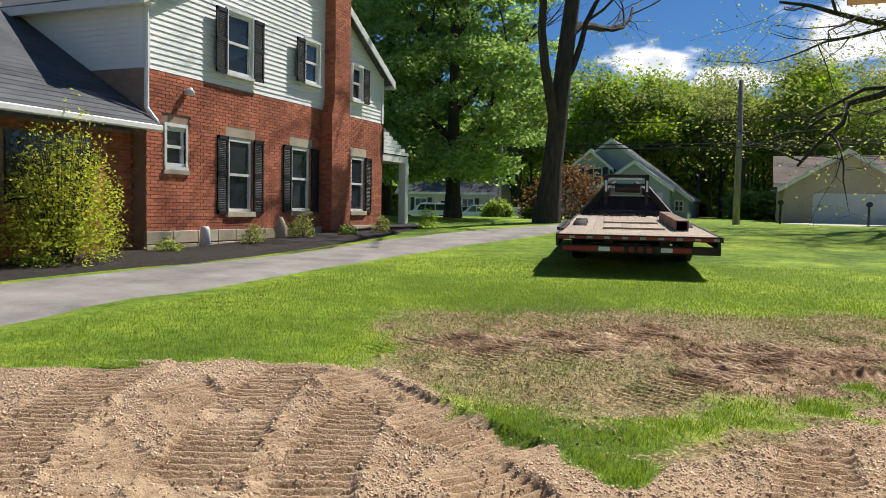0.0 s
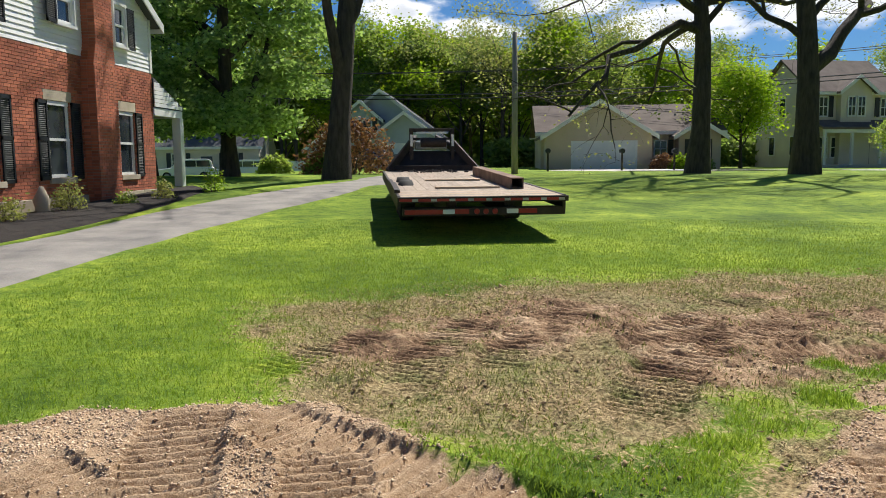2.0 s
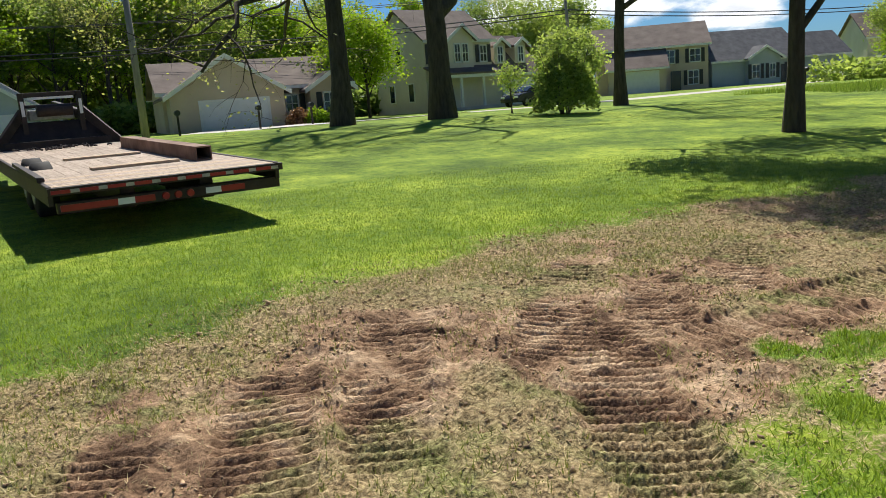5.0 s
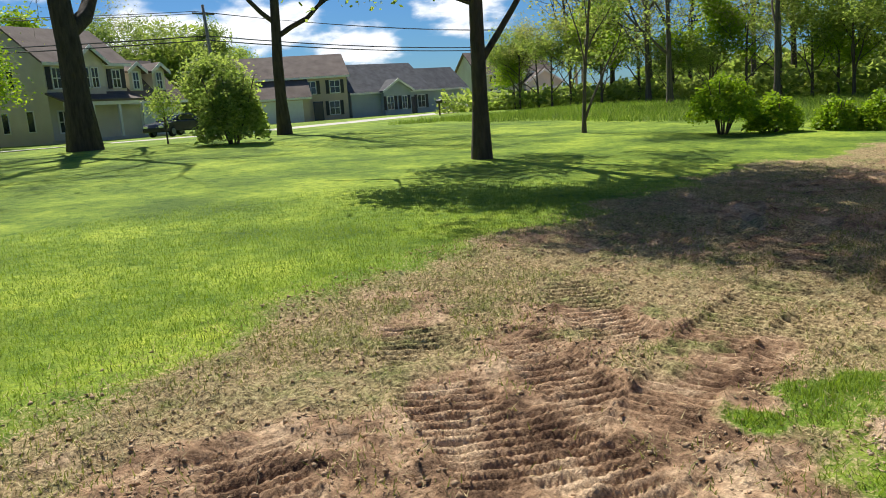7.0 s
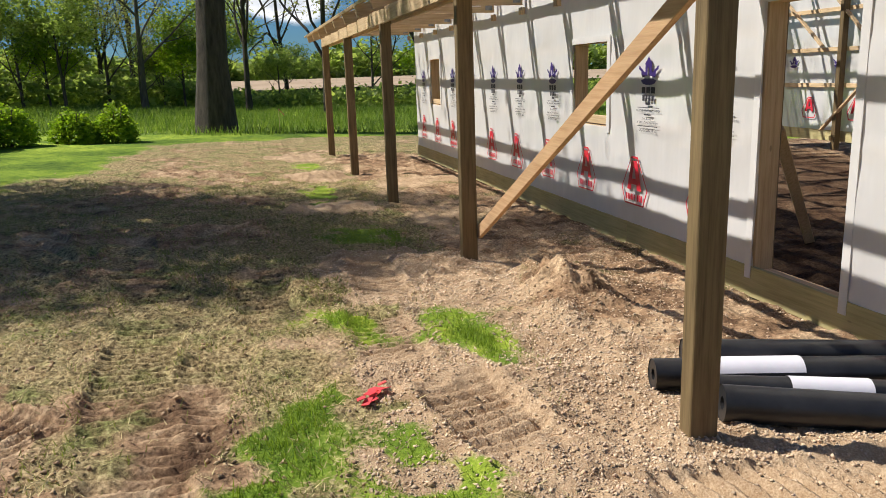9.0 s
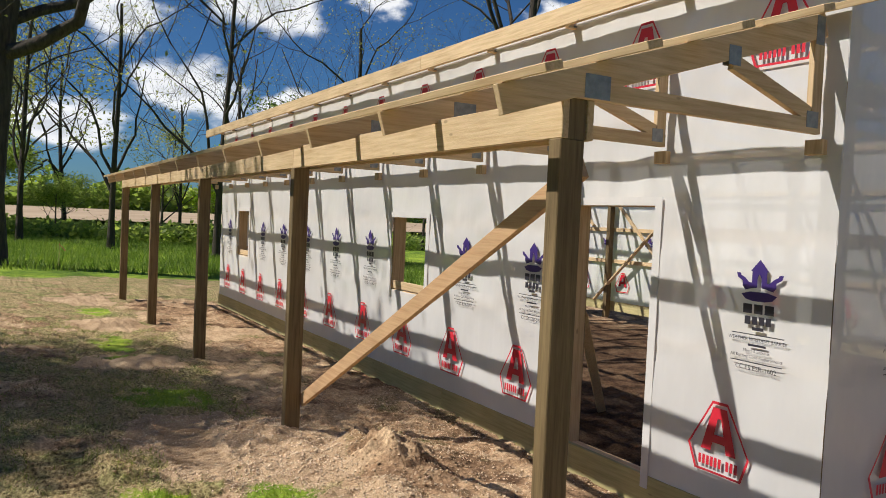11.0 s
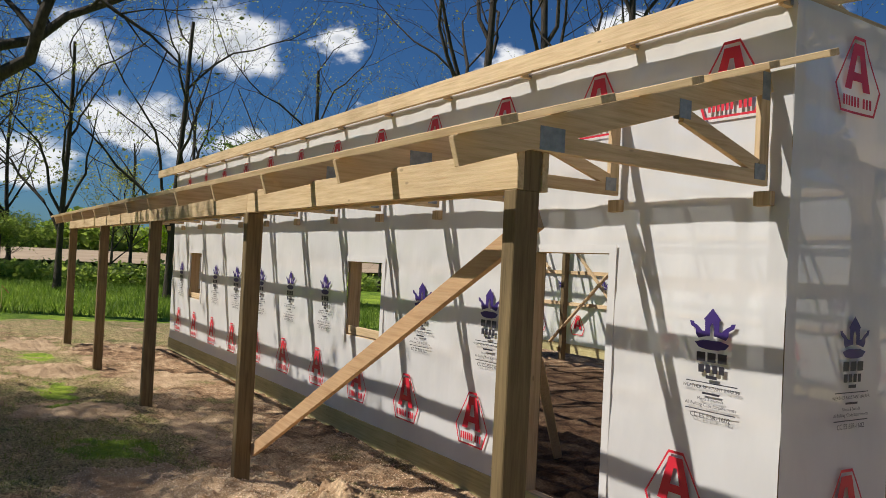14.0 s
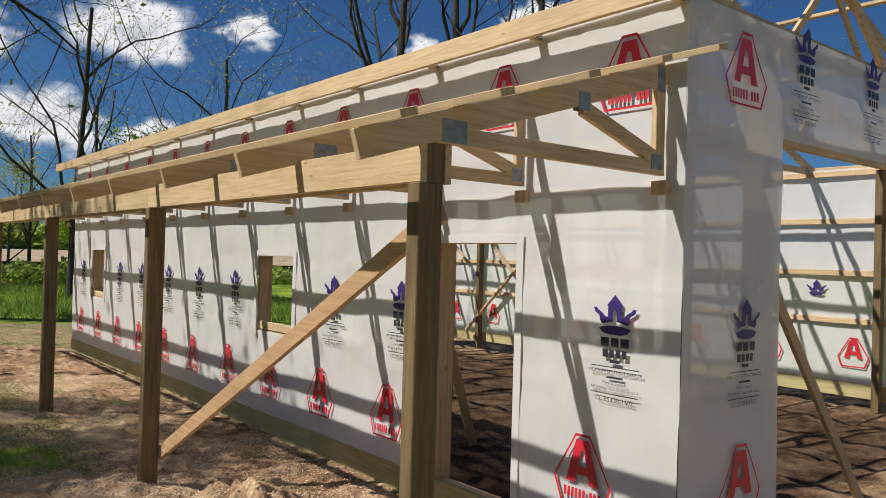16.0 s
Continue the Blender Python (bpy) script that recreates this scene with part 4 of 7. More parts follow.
for k in range(12):
    x = 1.345 + 1.13 * k
    if k == 1:
        x = 2.6
    if k != 1 and not in_opening(x, 0.6):
        red_mark(WN, on_north(x, 1.055))
    xc = 1.10 + 1.145 * k
    if k not in (1, 4, 10) and not in_opening(xc, 1.6):
        crown_mark(WN, on_north(xc, 1.985))
    red_mark(WN, on_north(1.05 + 1.13 * k, 3.63))
red_mark(WW, on_west(2.12, 3.68))
red_mark(WW, on_west(2.12, 1.06))
crown_mark(WW, on_west(2.08, 1.98))
for y in (1.35, 0.25, -0.9, -2.0):
    crown_mark(WW, on_west(y, 3.92 - 0.05))
for k in range(9):
    x = 2.0 + 1.4 * k
    g = placed(ring_of(HEX, 0.9) + A_MARK, lambda u, z, x=x: (x + u, YS + 0.016, 1.1 + z))
    part("peak_print", g, M_RED, WS, "red emblem showing through the wrap")
    g = placed(CROWN, lambda u, z, x=x: (x + 0.6 + u, YS + 0.016, 2.0 + z))
    part("crown_print", g, M_PURPLE, WS, "crown showing through the wrap")

# porch: posts, beams, lean-to trusses, purlins
def roof_z(y):
    return 3.40 - 0.31 * (y - 2.78)


POSTX = [0.82 + 3.66 * k for k in range(5)]
for k, x in enumerate(POSTX):
    z0 = ground_z(x, 4.53) - 0.12
    p = thing("porch_post", (x, 4.53, z0), "treated timber porch post standing in gravel", "post", "porch posts")
    part("shaft", Geo().box(x - 0.045, x + 0.045, 4.46, 4.60, z0, 2.53), M_TREAT[2], p, bevel=0.005)
    part("notched_top", Geo().box(x - 0.045, x + 0.045, 4.46, 4.558, 2.53, 2.80), M_TREAT[2], p)
for a, b in zip([POSTX[0] - 0.05] + [x for x in POSTX[1:-1]], [x - 0.003 for x in POSTX[1:-1]] + [POSTX[-1] + 0.12]):
    stick("porch_beam", (a, 4.579, 2.622), (b, 4.579, 2.622), 0.038, 0.184, M_PINE[0], "pale pine beam along the porch posts", "beam", "porch beams")
    stick("porch_beam", (a, 4.435, 2.622), (b, 4.435, 2.622), 0.038, 0.184, M_PINE[0], "inner pine beam along the porch posts", "beam", "porch beams")
TX = [0.77 + 1.172 * k for k in range(13)]


def lean_truss(x, group):
    t = thing("porch_truss", (x, 2.8, 2.7), "pine lean-to truss with steel plates", "truss", group)
    y0, y1 = YN + 0.05, 4.95
    part("top_chord", Geo().board((x, y0, roof_z(y0) - 0.07), (x, y1, roof_z(y1) - 0.07), 0.038, 0.135), M_PINE[1], t, bevel=0.003)
    part("bottom_chord", Geo().board((x, y0, 2.757), (x, 4.62, 2.757), 0.0375, 0.085), M_PINE[1], t, bevel=0.003)
    part("king_post", Geo().board((x, y0 + 0.045, 2.80), (x, y0 + 0.045, roof_z(y0) - 0.14), 0.0375, 0.085, (0, 1, 0)), M_PINE[2], t, bevel=0.003)
    part("web", Geo().board((x, y0 + 0.10, 2.82), (x, 3.52, roof_z(3.52) - 0.15), 0.037, 0.085), M_PINE[1], t, bevel=0.003)
    for py, pz, w, h in ((4.42, 2.775, 0.15, 0.11), (3.52, roof_z(3.52) - 0.12, 0.09, 0.10), (y0 + 0.08, 2.79, 0.10, 0.09), (y0 + 0.05, roof_z(y0) - 0.11, 0.07, 0.16)):
        for s in (-1, 1):
            part("gusset_plate", Geo().box(x + s * 0.0205 - 0.0012, x + s * 0.0205 + 0.0012, py - w / 2, py + w / 2, pz - h / 2, pz + h / 2), M_STEEL, t, "galvanised toothed plate")
    return t


first = lean_truss(TX[0], "porch trusses")
for x in TX[1:]:
    copy_thing(first, Matrix.Translation((x, 2.8, 2.7)))
for x in TX:
    stick("ledger_block", (x, YN + 0.055, 2.685), (x, YN + 0.055, 2.60), 0.11, 0.05, M_PINE[2], "short pine block under a truss at the wall", "block", "ledger blocks", (0, 1, 0))
for y, xe in ((2.82, 0.36), (3.28, 0.40), (3.83, 0.42), (4.40, 0.42), (4.91, 0.44)):
    z = roof_z(y) + 0.02
    for a, b in ((xe, 5.2), (5.204, 10.1), (10.104, 15.6)):
        stick("purlin", (a, y, z), (b, y, z), 0.089, 0.038, M_PINE[0], "pine purlin laid flat over the porch trusses", "purlin", "porch purlins", (0, 0.31, 1))
stick("porch_brace", (4.45, 4.44, 0.50), (0.80, 4.44, 2.41), 0.038, 0.105, M_REDPINE, "pine board nailed diagonally between two porch posts", "brace")

# main roof: trusses, eave boards, purlins
YM = (YN + YS) / 2
def main_z(y):
    return 3.86 + 0.33 * (YN + 0.2 - abs(y - YM) - YM)


def main_truss(x, group):
    t = thing("roof_truss", (x, YM, 3.75), "new pine gable roof truss, still uncovered", "truss", group)
    e = YN + 0.2
    for s in (-1, 1):
        part("top_chord", Geo().board((x, YM + s * (e - YM), 3.80), (x, YM, 3.80 + 0.33 * (e - YM)), 0.038, 0.11), M_PINE[1], t)
    part("bottom_chord", Geo().board((x, YS - 0.1, 3.79), (x, YN + 0.1, 3.79), 0.037, 0.10), M_PINE[1], t)
    h = 0.33 * (e - YM)
    for a, b in ((-0.5, -0.28), (0.5, 0.28), (-0.17, -0.28), (0.17, 0.28), (-0.17, 0.0), (0.17, 0.0)):
        ya, yb = YM + a * (YN - YS), YM + b * (YN - YS)
        top = 3.80 + 0.33 * (e - YM) - 0.33 * abs(yb - YM)
        if abs(a) < 0.4:
            part("web", Geo().board((x, ya, 3.80), (x, yb, top), 0.036, 0.08), M_PINE[1], t)
    for py in (YM + 0.17 * (YN - YS), YM - 0.17 * (YN - YS), YN - 0.05, YS + 0.05):
        for s in (-1, 1):
            part("gusset_plate", Geo().box(x + s * 0.0205 - 0.0012, x + s * 0.0205 + 0.0012, py - 0.09, py + 0.09, 3.75, 3.86), M_STEEL, t, "galvanised toothed plate")
    return t


MX = [0.68 + 1.172 * k for k in range(12)]
firstm = main_truss(MX[0], "roof trusses")
for x in MX[1:] + [X1 - 0.02]:
    copy_thing(firstm, Matrix.Translation((x, YM, 3.75)))
for a, b in ((0.40, 5.3), (5.303, 10.4), (10.403, 15.25)):
    stick("eave_board", (a, YN + 0.215, 3.79), (b, YN + 0.215, 3.79), 0.038, 0.152, M_PINE[0], "long pale pine board along the eave", "fascia board", "eave boards")
    stick("eave_board", (a, YS - 0.215, 3.79), (b, YS - 0.215, 3.79), 0.038, 0.152, M_PINE[0], "pale pine eave board of the far side", "fascia board", "eave boards")
for y in (2.2, 1.2, 0.2, -0.8, -2.4, -3.6, -4.8):
    z = 3.88 + 0.33 * (YN + 0.2 - YM - abs(y - YM))
    stick("purlin", (0.35, y, z), (15.2, y, z), 0.089, 0.038, M_PINE[0], "pine purlin laid flat over the roof trusses", "purlin", "roof purlins")

# inner braces
def brace(p, q, label="rough pine brace inside the building"):
    stick("wall_brace", p, q, 0.038, 0.089, M_PINE[0], label, "brace", "inner braces", (0, 1, 0))


brace((0.82, 1.55, 2.25), (0.95, -0.55, 0.08), "pine brace leaning from the door post to the ground")
brace((9.4, YS + 0.12, 0.4), (12.6, YS + 0.12, 3.3))
brace((12.6, YS + 0.17, 0.4), (9.4, YS + 0.17, 3.3))
brace((12.8, YS + 0.12, 2.2), (14.3, YS + 0.12, 3.4))
brace((3.05, 2.5, 1.4), (4.4, 1.0, 0.1))
brace((14.3, 0.5, 0.4), (14.3, 2.5, 3.3))

# ---- loose things on the site ----
def wrap_roll(p, q, r, label, paper=None):
    p, q = Vector(p), Vector(q)
    t = thing("plastic_roll", tuple((p + q) / 2 - Vector((0, 0, r))), label, "plastic roll", "black rolls")
    pts = [p + (q - p) * k / 8 for k in range(9)]
    part("sheet", Geo().tube(pts, [r * (1 + 0.03 * math.sin(3.1 * k)) for k in range(9)], 20, False), M_PIPE, t, smooth=True)
    d = (q - p).normalized()
    for e, s in ((p, 1), (q, -1)):
        g = Geo()
        u = d.cross(Vector((0, 0, 1))).normalized()
        w = u.cross(d)
        for ra, rb, inset in ((r, 0.45 * r, 0.004), (0.45 * r, 0.36 * r, 0.004)):
            n = 20
            vs = [e + d * s * inset + (u * math.cos(6.283 * k / n) + w * math.sin(6.283 * k / n)) * rr for rr in (ra, rb) for k in range(n)]
            g.add(vs, [(k, (k + 1) % n, n + (k + 1) % n, n + k) for k in range(n)])
        g.tube([e + d * s * 0.004, e + d * s * 0.25], [0.36 * r, 0.36 * r], 14, False)
        part("core", g, M_PIPE, t, "cardboard core at the roll's end")
    if paper:
        a, b, lo, hi = paper
        g = Geo()
        u = d.cross(Vector((0, 0, 1))).normalized()
        w = u.cross(d)
        n = 14
        vs = [p + d * s + (u * math.sin(th) + w * math.cos(th)) * (r * 1.035 + 0.002) for s in (a, b) for th in [lo + (hi - lo) * k / n for k in range(n + 1)]]
        g.add(vs, [(k, k + 1, n + 2 + k, n + 1 + k) for k in range(n)])
        part("label", g, M_PAPER, t, "white paper label with purple print", smooth=True)
    return t


def gz_(x, y):
    return ground_z(x, y)


wrap_roll((1.46, 4.40, gz_(1.46, 4.40) + 0.085), (1.14, 3.12, gz_(1.14, 3.12) + 0.085), 0.085, "black plastic roll with a white label", (0.30, 0.78, -1.6, 1.2))
wrap_roll((1.66, 4.10, gz_(1.66, 4.10) + 0.075), (1.34, 3.0, gz_(1.34, 3.0) + 0.075), 0.075, "black plastic roll lying beside the others")
wrap_roll((1.20, 4.36, gz_(1.20, 4.36) + 0.07), (0.86, 3.18, gz_(0.86, 3.18) + 0.07), 0.07, "black plastic roll half under another", (0.5, 0.9, -1.0, 1.2))
wrap_roll((0.99, 4.30, gz_(0.99, 4.30) + 0.09), (0.62, 3.30, gz_(0.62, 3.30) + 0.09), 0.09, "black plastic roll with a wrinkled skin")
t = thing("ribbon", (1.6, 5.89, gz_(1.6, 5.89)), "crumpled pink marking ribbon on the torn ground", "ribbon")
g = Geo()
for k in range(9):
    a = Vector((1.50 + 0.025 * k, 5.93 - 0.012 * k + 0.03 * math.sin(k * 2.1), gz_(1.55, 5.9) + 0.025 + 0.02 * math.sin(k * 1.7)))
    b = a + Vector((0.05, -0.03 + 0.03 * math.sin(k), 0.014 * math.cos(k * 2)))
    g.board(a, b, 0.045, 0.003, (0.3 * math.sin(k * 3), 0.3, 1))
part("tape", g, M_TAPE, t)
t = thing("marker_stake", (23.83, 5.27, 0.1), "thin survey stake with an orange ribbon", "stake")
part("stick", Geo().board((23.83, 5.27, 0.05), (23.86, 5.27, 0.95), 0.03, 0.015, (0, 1, 0)), M_PINE[2], t)
part("ribbon", Geo().board((23.84, 5.27, 0.93), (23.80, 5.10, 0.72), 0.08, 0.006), M_TAPE, t, "orange ribbon")

# ---- the flatbed trailer ----
TR = Matrix.Translation((-1.72, 12.75, zg(-1.72, 12.75))) @ pose(0, 0, 0, 1.9, 0, 10.0)
trailer = thing("flatbed_trailer", TR, "gooseneck flatbed trailer with a weathered plank deck on the lawn", "trailer")
DZ, DW, DL = 0.66, 1.26, 8.3


def tp(name, geo, mat, label="", parent=None, **k):
    return part(name, geo, mat, parent or trailer, label, True, **k)


deck = tp("deck", Geo().box(-DW, DW, 0.1, DL, DZ - 0.06, DZ - 0.032), M_RUST, "dark steel deck frame")
for k in range(14):
    w = 2 * DW / 14
    x = -DW + w * k
    for a, b in ((1.45, 5.0), (5.004, DL)) if k % 2 else ((1.45, 3.4), (3.404, DL)):
        tp("deck_plank", Geo().box(x + 0.003, x + w - 0.003, a, b, DZ - 0.030 - 0.004 * random.random(), DZ), M_DECK, "", deck)
for k in range(9):
    a = 0.12 + 0.147 * k
    tp("ramp_plank", Geo().box(-DW + 0.02, DW - 0.02, a, a + 0.138, DZ - 0.03, DZ + 0.001), M_DECK if k % 3 else M_DECKPALE, "", deck)
for a, b in ((0.5, 2.3), (2.7, 4.4)):
    tp("loose_plank", Geo().box(-0.55, 0.55, a + 1.2, a + 1.4, DZ + 0.001, DZ + 0.035), M_DECKPALE, "loose pale plank on the deck", deck)
g = Geo()
g.box(-DW - 0.03, -DW + 0.02, 0.08, DL, DZ - 0.2, DZ + 0.012)
g.box(DW - 0.02, DW + 0.03, 0.08, DL, DZ - 0.2, DZ + 0.012)
for y in (1.5, 3.0, 4.5, 6.0, 7.5):
    g.box(-DW, DW, y, y + 0.08, DZ - 0.16, DZ - 0.04)
for x in (-0.45, 0.45):
    g.box(x - 0.08, x + 0.08, 0.3, DL + 0.4, DZ - 0.34, DZ - 0.06)
tp("side_rail", g, M_RUST, "black steel side rails and cross bars", bevel=0.006)
tail = tp("tail_rail", Geo().box(-DW - 0.03, DW + 0.06, 0.03, 0.10, DZ - 0.085, DZ - 0.002), M_RUST, "rear edge rail with reflective tape")
n = 9
for k in range(n):
    a = -DW + 2 * DW * k / n
    b = a + 2 * DW / n
    tp("tape_strip", Geo().box(a, a + 0.19, 0.022, 0.032, DZ - 0.066, DZ - 0.028), M_TAPERED, "red reflective tape", tail)
    tp("tape_strip", Geo().box(a + 0.19, b, 0.022, 0.032, DZ - 0.066, DZ - 0.028), M_TAPEOLD, "white reflective tape", tail)
bump = tp("bumper", Geo().box(-DW + 0.05, DW + 0.04, 0.12, 0.24, DZ - 0.30, DZ - 0.17), M_RUST, "dark bumper bar under the deck", bevel=0.01)
for a, b, m in ((-1.18, -0.6, M_TAPERED), (-0.6, -0.42, M_TAPEWHITE), (-0.42, -0.2, M_TAPERED), (0.38, 0.56, M_TAPEWHITE), (0.56, 0.85, M_TAPERED)):
    tp("tape_strip", Geo().box(a, b, 0.108, 0.118, DZ - 0.27, DZ - 0.20), m, "reflective tape on the bumper", bump)
for x in (-0.08, 0.06, 0.2):
    tp("tail_light", Geo().tube([(x, 0.12, DZ - 0.235), (x, 0.095, DZ - 0.235)], [0.045, 0.04], 12), M_TAPERED, "round red tail lamp", bump)
for x in (-1.0, 1.0):
    for y in (2.9, 3.85):
        wheel = tp("wheel", Geo().tube([(x - 0.14, y, 0.38), (x - 0.11, y, 0.38), (x + 0.11, y, 0.38), (x + 0.14, y, 0.38)], [0.3, 0.375, 0.375, 0.3], 24), M_TYRE, "black trailer tyre", smooth=True)
        tp("rim", Geo().tube([(x - 0.15, y, 0.38), (x + 0.15, y, 0.38)], [0.19, 0.19], 18), M_STEEL, "grey steel rim", wheel)
tp("axle", Geo().tube([(-1.0, 2.9, 0.38), (1.0, 2.9, 0.38)], [0.06, 0.06], 10).tube([(-1.0, 3.85, 0.38), (1.0, 3.85, 0.38)], [0.06, 0.06], 10), M_RUST)
# gooseneck
neck = tp("gooseneck", Geo().box(-1.15, 1.15, DL - 0.05, DL + 0.05, DZ - 0.1, DZ + 0.14), M_RUST, "black steel gooseneck with a head frame", bevel=0.006)
for s in (-1, 1):
    tp("slanted_arm", Geo().board((s * 1.15, DL - 0.1, DZ), (s * 0.53, DL + 0.3, DZ + 0.72), 0.09, 0.16), M_RUST, "", neck, bevel=0.006)
    tp("upright", Geo().box(s * 0.53 - 0.05, s * 0.53 + 0.05, DL + 0.2, DL + 0.36, DZ + 0.2, DZ + 1.08), M_RUST, "", neck, bevel=0.006)
    tp("neck_arm", Geo().board((s * 0.53, DL + 0.3, DZ + 0.6), (s * 0.3, DL + 2.2, DZ + 0.8), 0.1, 0.2), M_RUST, "", neck, bevel=0.006)
tp("head_bar", Geo().box(-0.48, 0.48, DL + 0.22, DL + 0.34, DZ + 0.98, DZ + 1.08), M_RUST, "", neck, bevel=0.006)
tp("mid_bar", Geo().box(-0.48, 0.48, DL + 0.24, DL + 0.32, DZ + 0.78, DZ + 0.84), M_RUST, "", neck, bevel=0.006)
g = Geo()
g.add([(-1.2, DL + 0.05, DZ), (1.2, DL + 0.05, DZ), (0.6, DL + 0.32, DZ + 0.5), (-0.6, DL + 0.32, DZ + 0.5), (-1.2, DL + 0.09, DZ), (1.2, DL + 0.09, DZ), (0.6, DL + 0.36, DZ + 0.5), (-0.6, DL + 0.36, DZ + 0.5)],
      [(0, 1, 2, 3), (7, 6, 5, 4), (0, 4, 5, 1), (1, 5, 6, 2), (2, 6, 7, 3), (3, 7, 4, 0)])
tp("front_plate", g, M_RUST, "", neck)
tp("winch", Geo().tube([(-0.3, DL + 0.1, DZ + 0.72), (0.35, DL + 0.1, DZ + 0.72)], [0.12, 0.12], 14), M_RUST, "winch drum in the head frame", neck)
tp("tool_box", Geo().box(-0.42, 0.42, DL + 0.4, DL + 0.7, DZ + 0.52, DZ + 0.74), M_STEEL, "grey box behind the head frame", neck, bevel=0.02)
for s in (-1, 1):
    tp("marker_strip", Geo().box(s * 0.53 - 0.03, s * 0.53 + 0.03, DL + 0.185, DL + 0.195, DZ + 0.62, DZ + 0.92), M_TAPEWHITE, "white reflective strip", neck)
tp("marker_strip", Geo().box(-0.42, 0.42, DL + 0.205, DL + 0.215, DZ + 0.94, DZ + 0.99), M_TAPEWHITE, "white reflective strip", neck)
# beam and chains on the deck
beam_at = TR @ Matrix.Translation((0.82, 1.5, DZ))
bt = thing("steel_beam", beam_at, "rusty square steel tube lying along the trailer deck", "steel beam")
g = Geo()
for a, b, c, d in ((-0.11, 0.11, 0.0, 0.02), (-0.11, 0.11, 0.17, 0.19), (-0.11, -0.09, 0.02, 0.17), (0.09, 0.11, 0.02, 0.17)):
    g.box(a, b, 0, 4.6, c, d)
g.box(-0.09, 0.09, 1.2, 1.21, 0.02, 0.17)
M_RUSTY = surface("rusty_steel", (0.13, 0.07, 0.045), (0.30, 0.20, 0.15), 2.5, 40, 0.85, 0.2, 0.3, 0.004)
part("tube", g, M_RUSTY, bt, "", True)
ch = thing("tie_chain", TR @ Matrix.Translation((-0.2, 7.7, DZ)), "heap of dark tie-down chain on the deck", "chain")
g = Geo()
for k in range(40):
    x, y = 0.9 * math.sin(k * 0.45) * (k / 40) + 0.15 * math.sin(k * 2.2), 0.5 * math.cos(k * 0.31) - 0.3
    g.tube([(x, y, 0.03 + 0.02 * (k % 2)), (x + 0.05, y + 0.03, 0.045), (x + 0.09, y + 0.01, 0.03)], [0.016] * 3, 6)
part("links", g, M_RUST, ch, "", True)
side = thing("tie_rail_gear", TR @ Matrix.Translation((-DW - 0.02, 0.6, DZ)), "folded ramp bars along the trailer's edge", "ramp bar")
g = Geo()
g.board((0, 0, 0.05), (0, 2.6, 0.07), 0.06, 0.05)
g.board((0.05, 0.2, 0.03), (0.06, 2.2, 0.04), 0.04, 0.04)
part("bar", g, M_RUST, side, "", True)

# ---- trees and shrubs ----
def unit(v):
    return v / np.linalg.norm(v)


def grow(rs, height, radius, levels, spread=0.75, lift=0.25, first=0.35, kids=4, wiggle=0.12, mains=(), shrink=0.62):
    """Tapered limbs of a tree as a list of (points, radii, level), and the ends of the twigs."""
    limbs, tips = [], []

    def limb(p, d, ln, r, lv):
        n = 7 if lv < 2 else 5 if lv < 3 else 3
        pts, rr, dd = [p], [r * (1.35 if lv == 0 else 1.0)], d
        for k in range(1, n + 1):
            dd = unit(dd + rs.normal(0, wiggle * (0.14 if lv == 0 else 1.0), 3) + np.array([0, 0, lift * 0.12 * (lv > 0)]))
            pts.append(pts[-1] + dd * ln / n)
            rr.append(max(r * (1 - (0.55 if lv == 0 else 0.72) * k / n), 0.006))
        limbs.append((pts, rr, lv))
        if lv >= levels:
            tips.append(pts[-1])
            tips.append(pts[-2])
            return
        if lv == levels - 1:
            tips.append(pts[-1])
        if lv == 0:
            for at_h, az, tilt, long_, thick in mains:
                k = min(int(at_h / ln * n), n - 1)
                o = pts[k] + (pts[k + 1] - pts[k]) * (at_h / ln * n - k)
                az, tilt = radians(az), radians(tilt)
                limb(o, np.array([math.sin(tilt) * math.cos(az), math.sin(tilt) * math.sin(az), math.cos(tilt)]), long_, thick, 1)
        m = kids if lv else kids + 3
        for q in range(m):
            f = first + (1 - first) * (q + rs.rand()) / m if lv == 0 else 0.3 + 0.7 * (q + rs.rand()) / m
            f = min(f, 0.99)
            k = min(int(f * n), n - 1)
            o = pts[k] + (pts[k + 1] - pts[k]) * (f * n - k)
            az = 6.283 * (q * 0.382 + rs.rand() * 0.3)
            side = np.array([math.cos(az), math.sin(az), 0])
            a = spread * rs.uniform(0.7, 1.25)
            nd = unit(unit(pts[k + 1] - pts[k]) * math.cos(a) + unit(side + rs.normal(0, 0.2, 3)) * math.sin(a) + np.array([0, 0, lift * 0.4]))
            limb(o, nd, ln * shrink * rs.uniform(0.7, 1.15) * (1.15 - 0.45 * f if lv == 0 else 1), max(rr[k] * 0.58, 0.007), lv + 1)

    limb(np.zeros(3), np.array([0.0, 0, 1]), height, radius, 0)
    return limbs, np.array(tips)


def limb_geo(limbs, thin=0.0):
    g = Geo()
    for pts, rr, lv in limbs:
        if rr[0] > thin:
            g.tube(pts, rr, 9 if lv == 0 else 6 if lv == 1 else 4 if lv == 2 else 3, False)
    return g


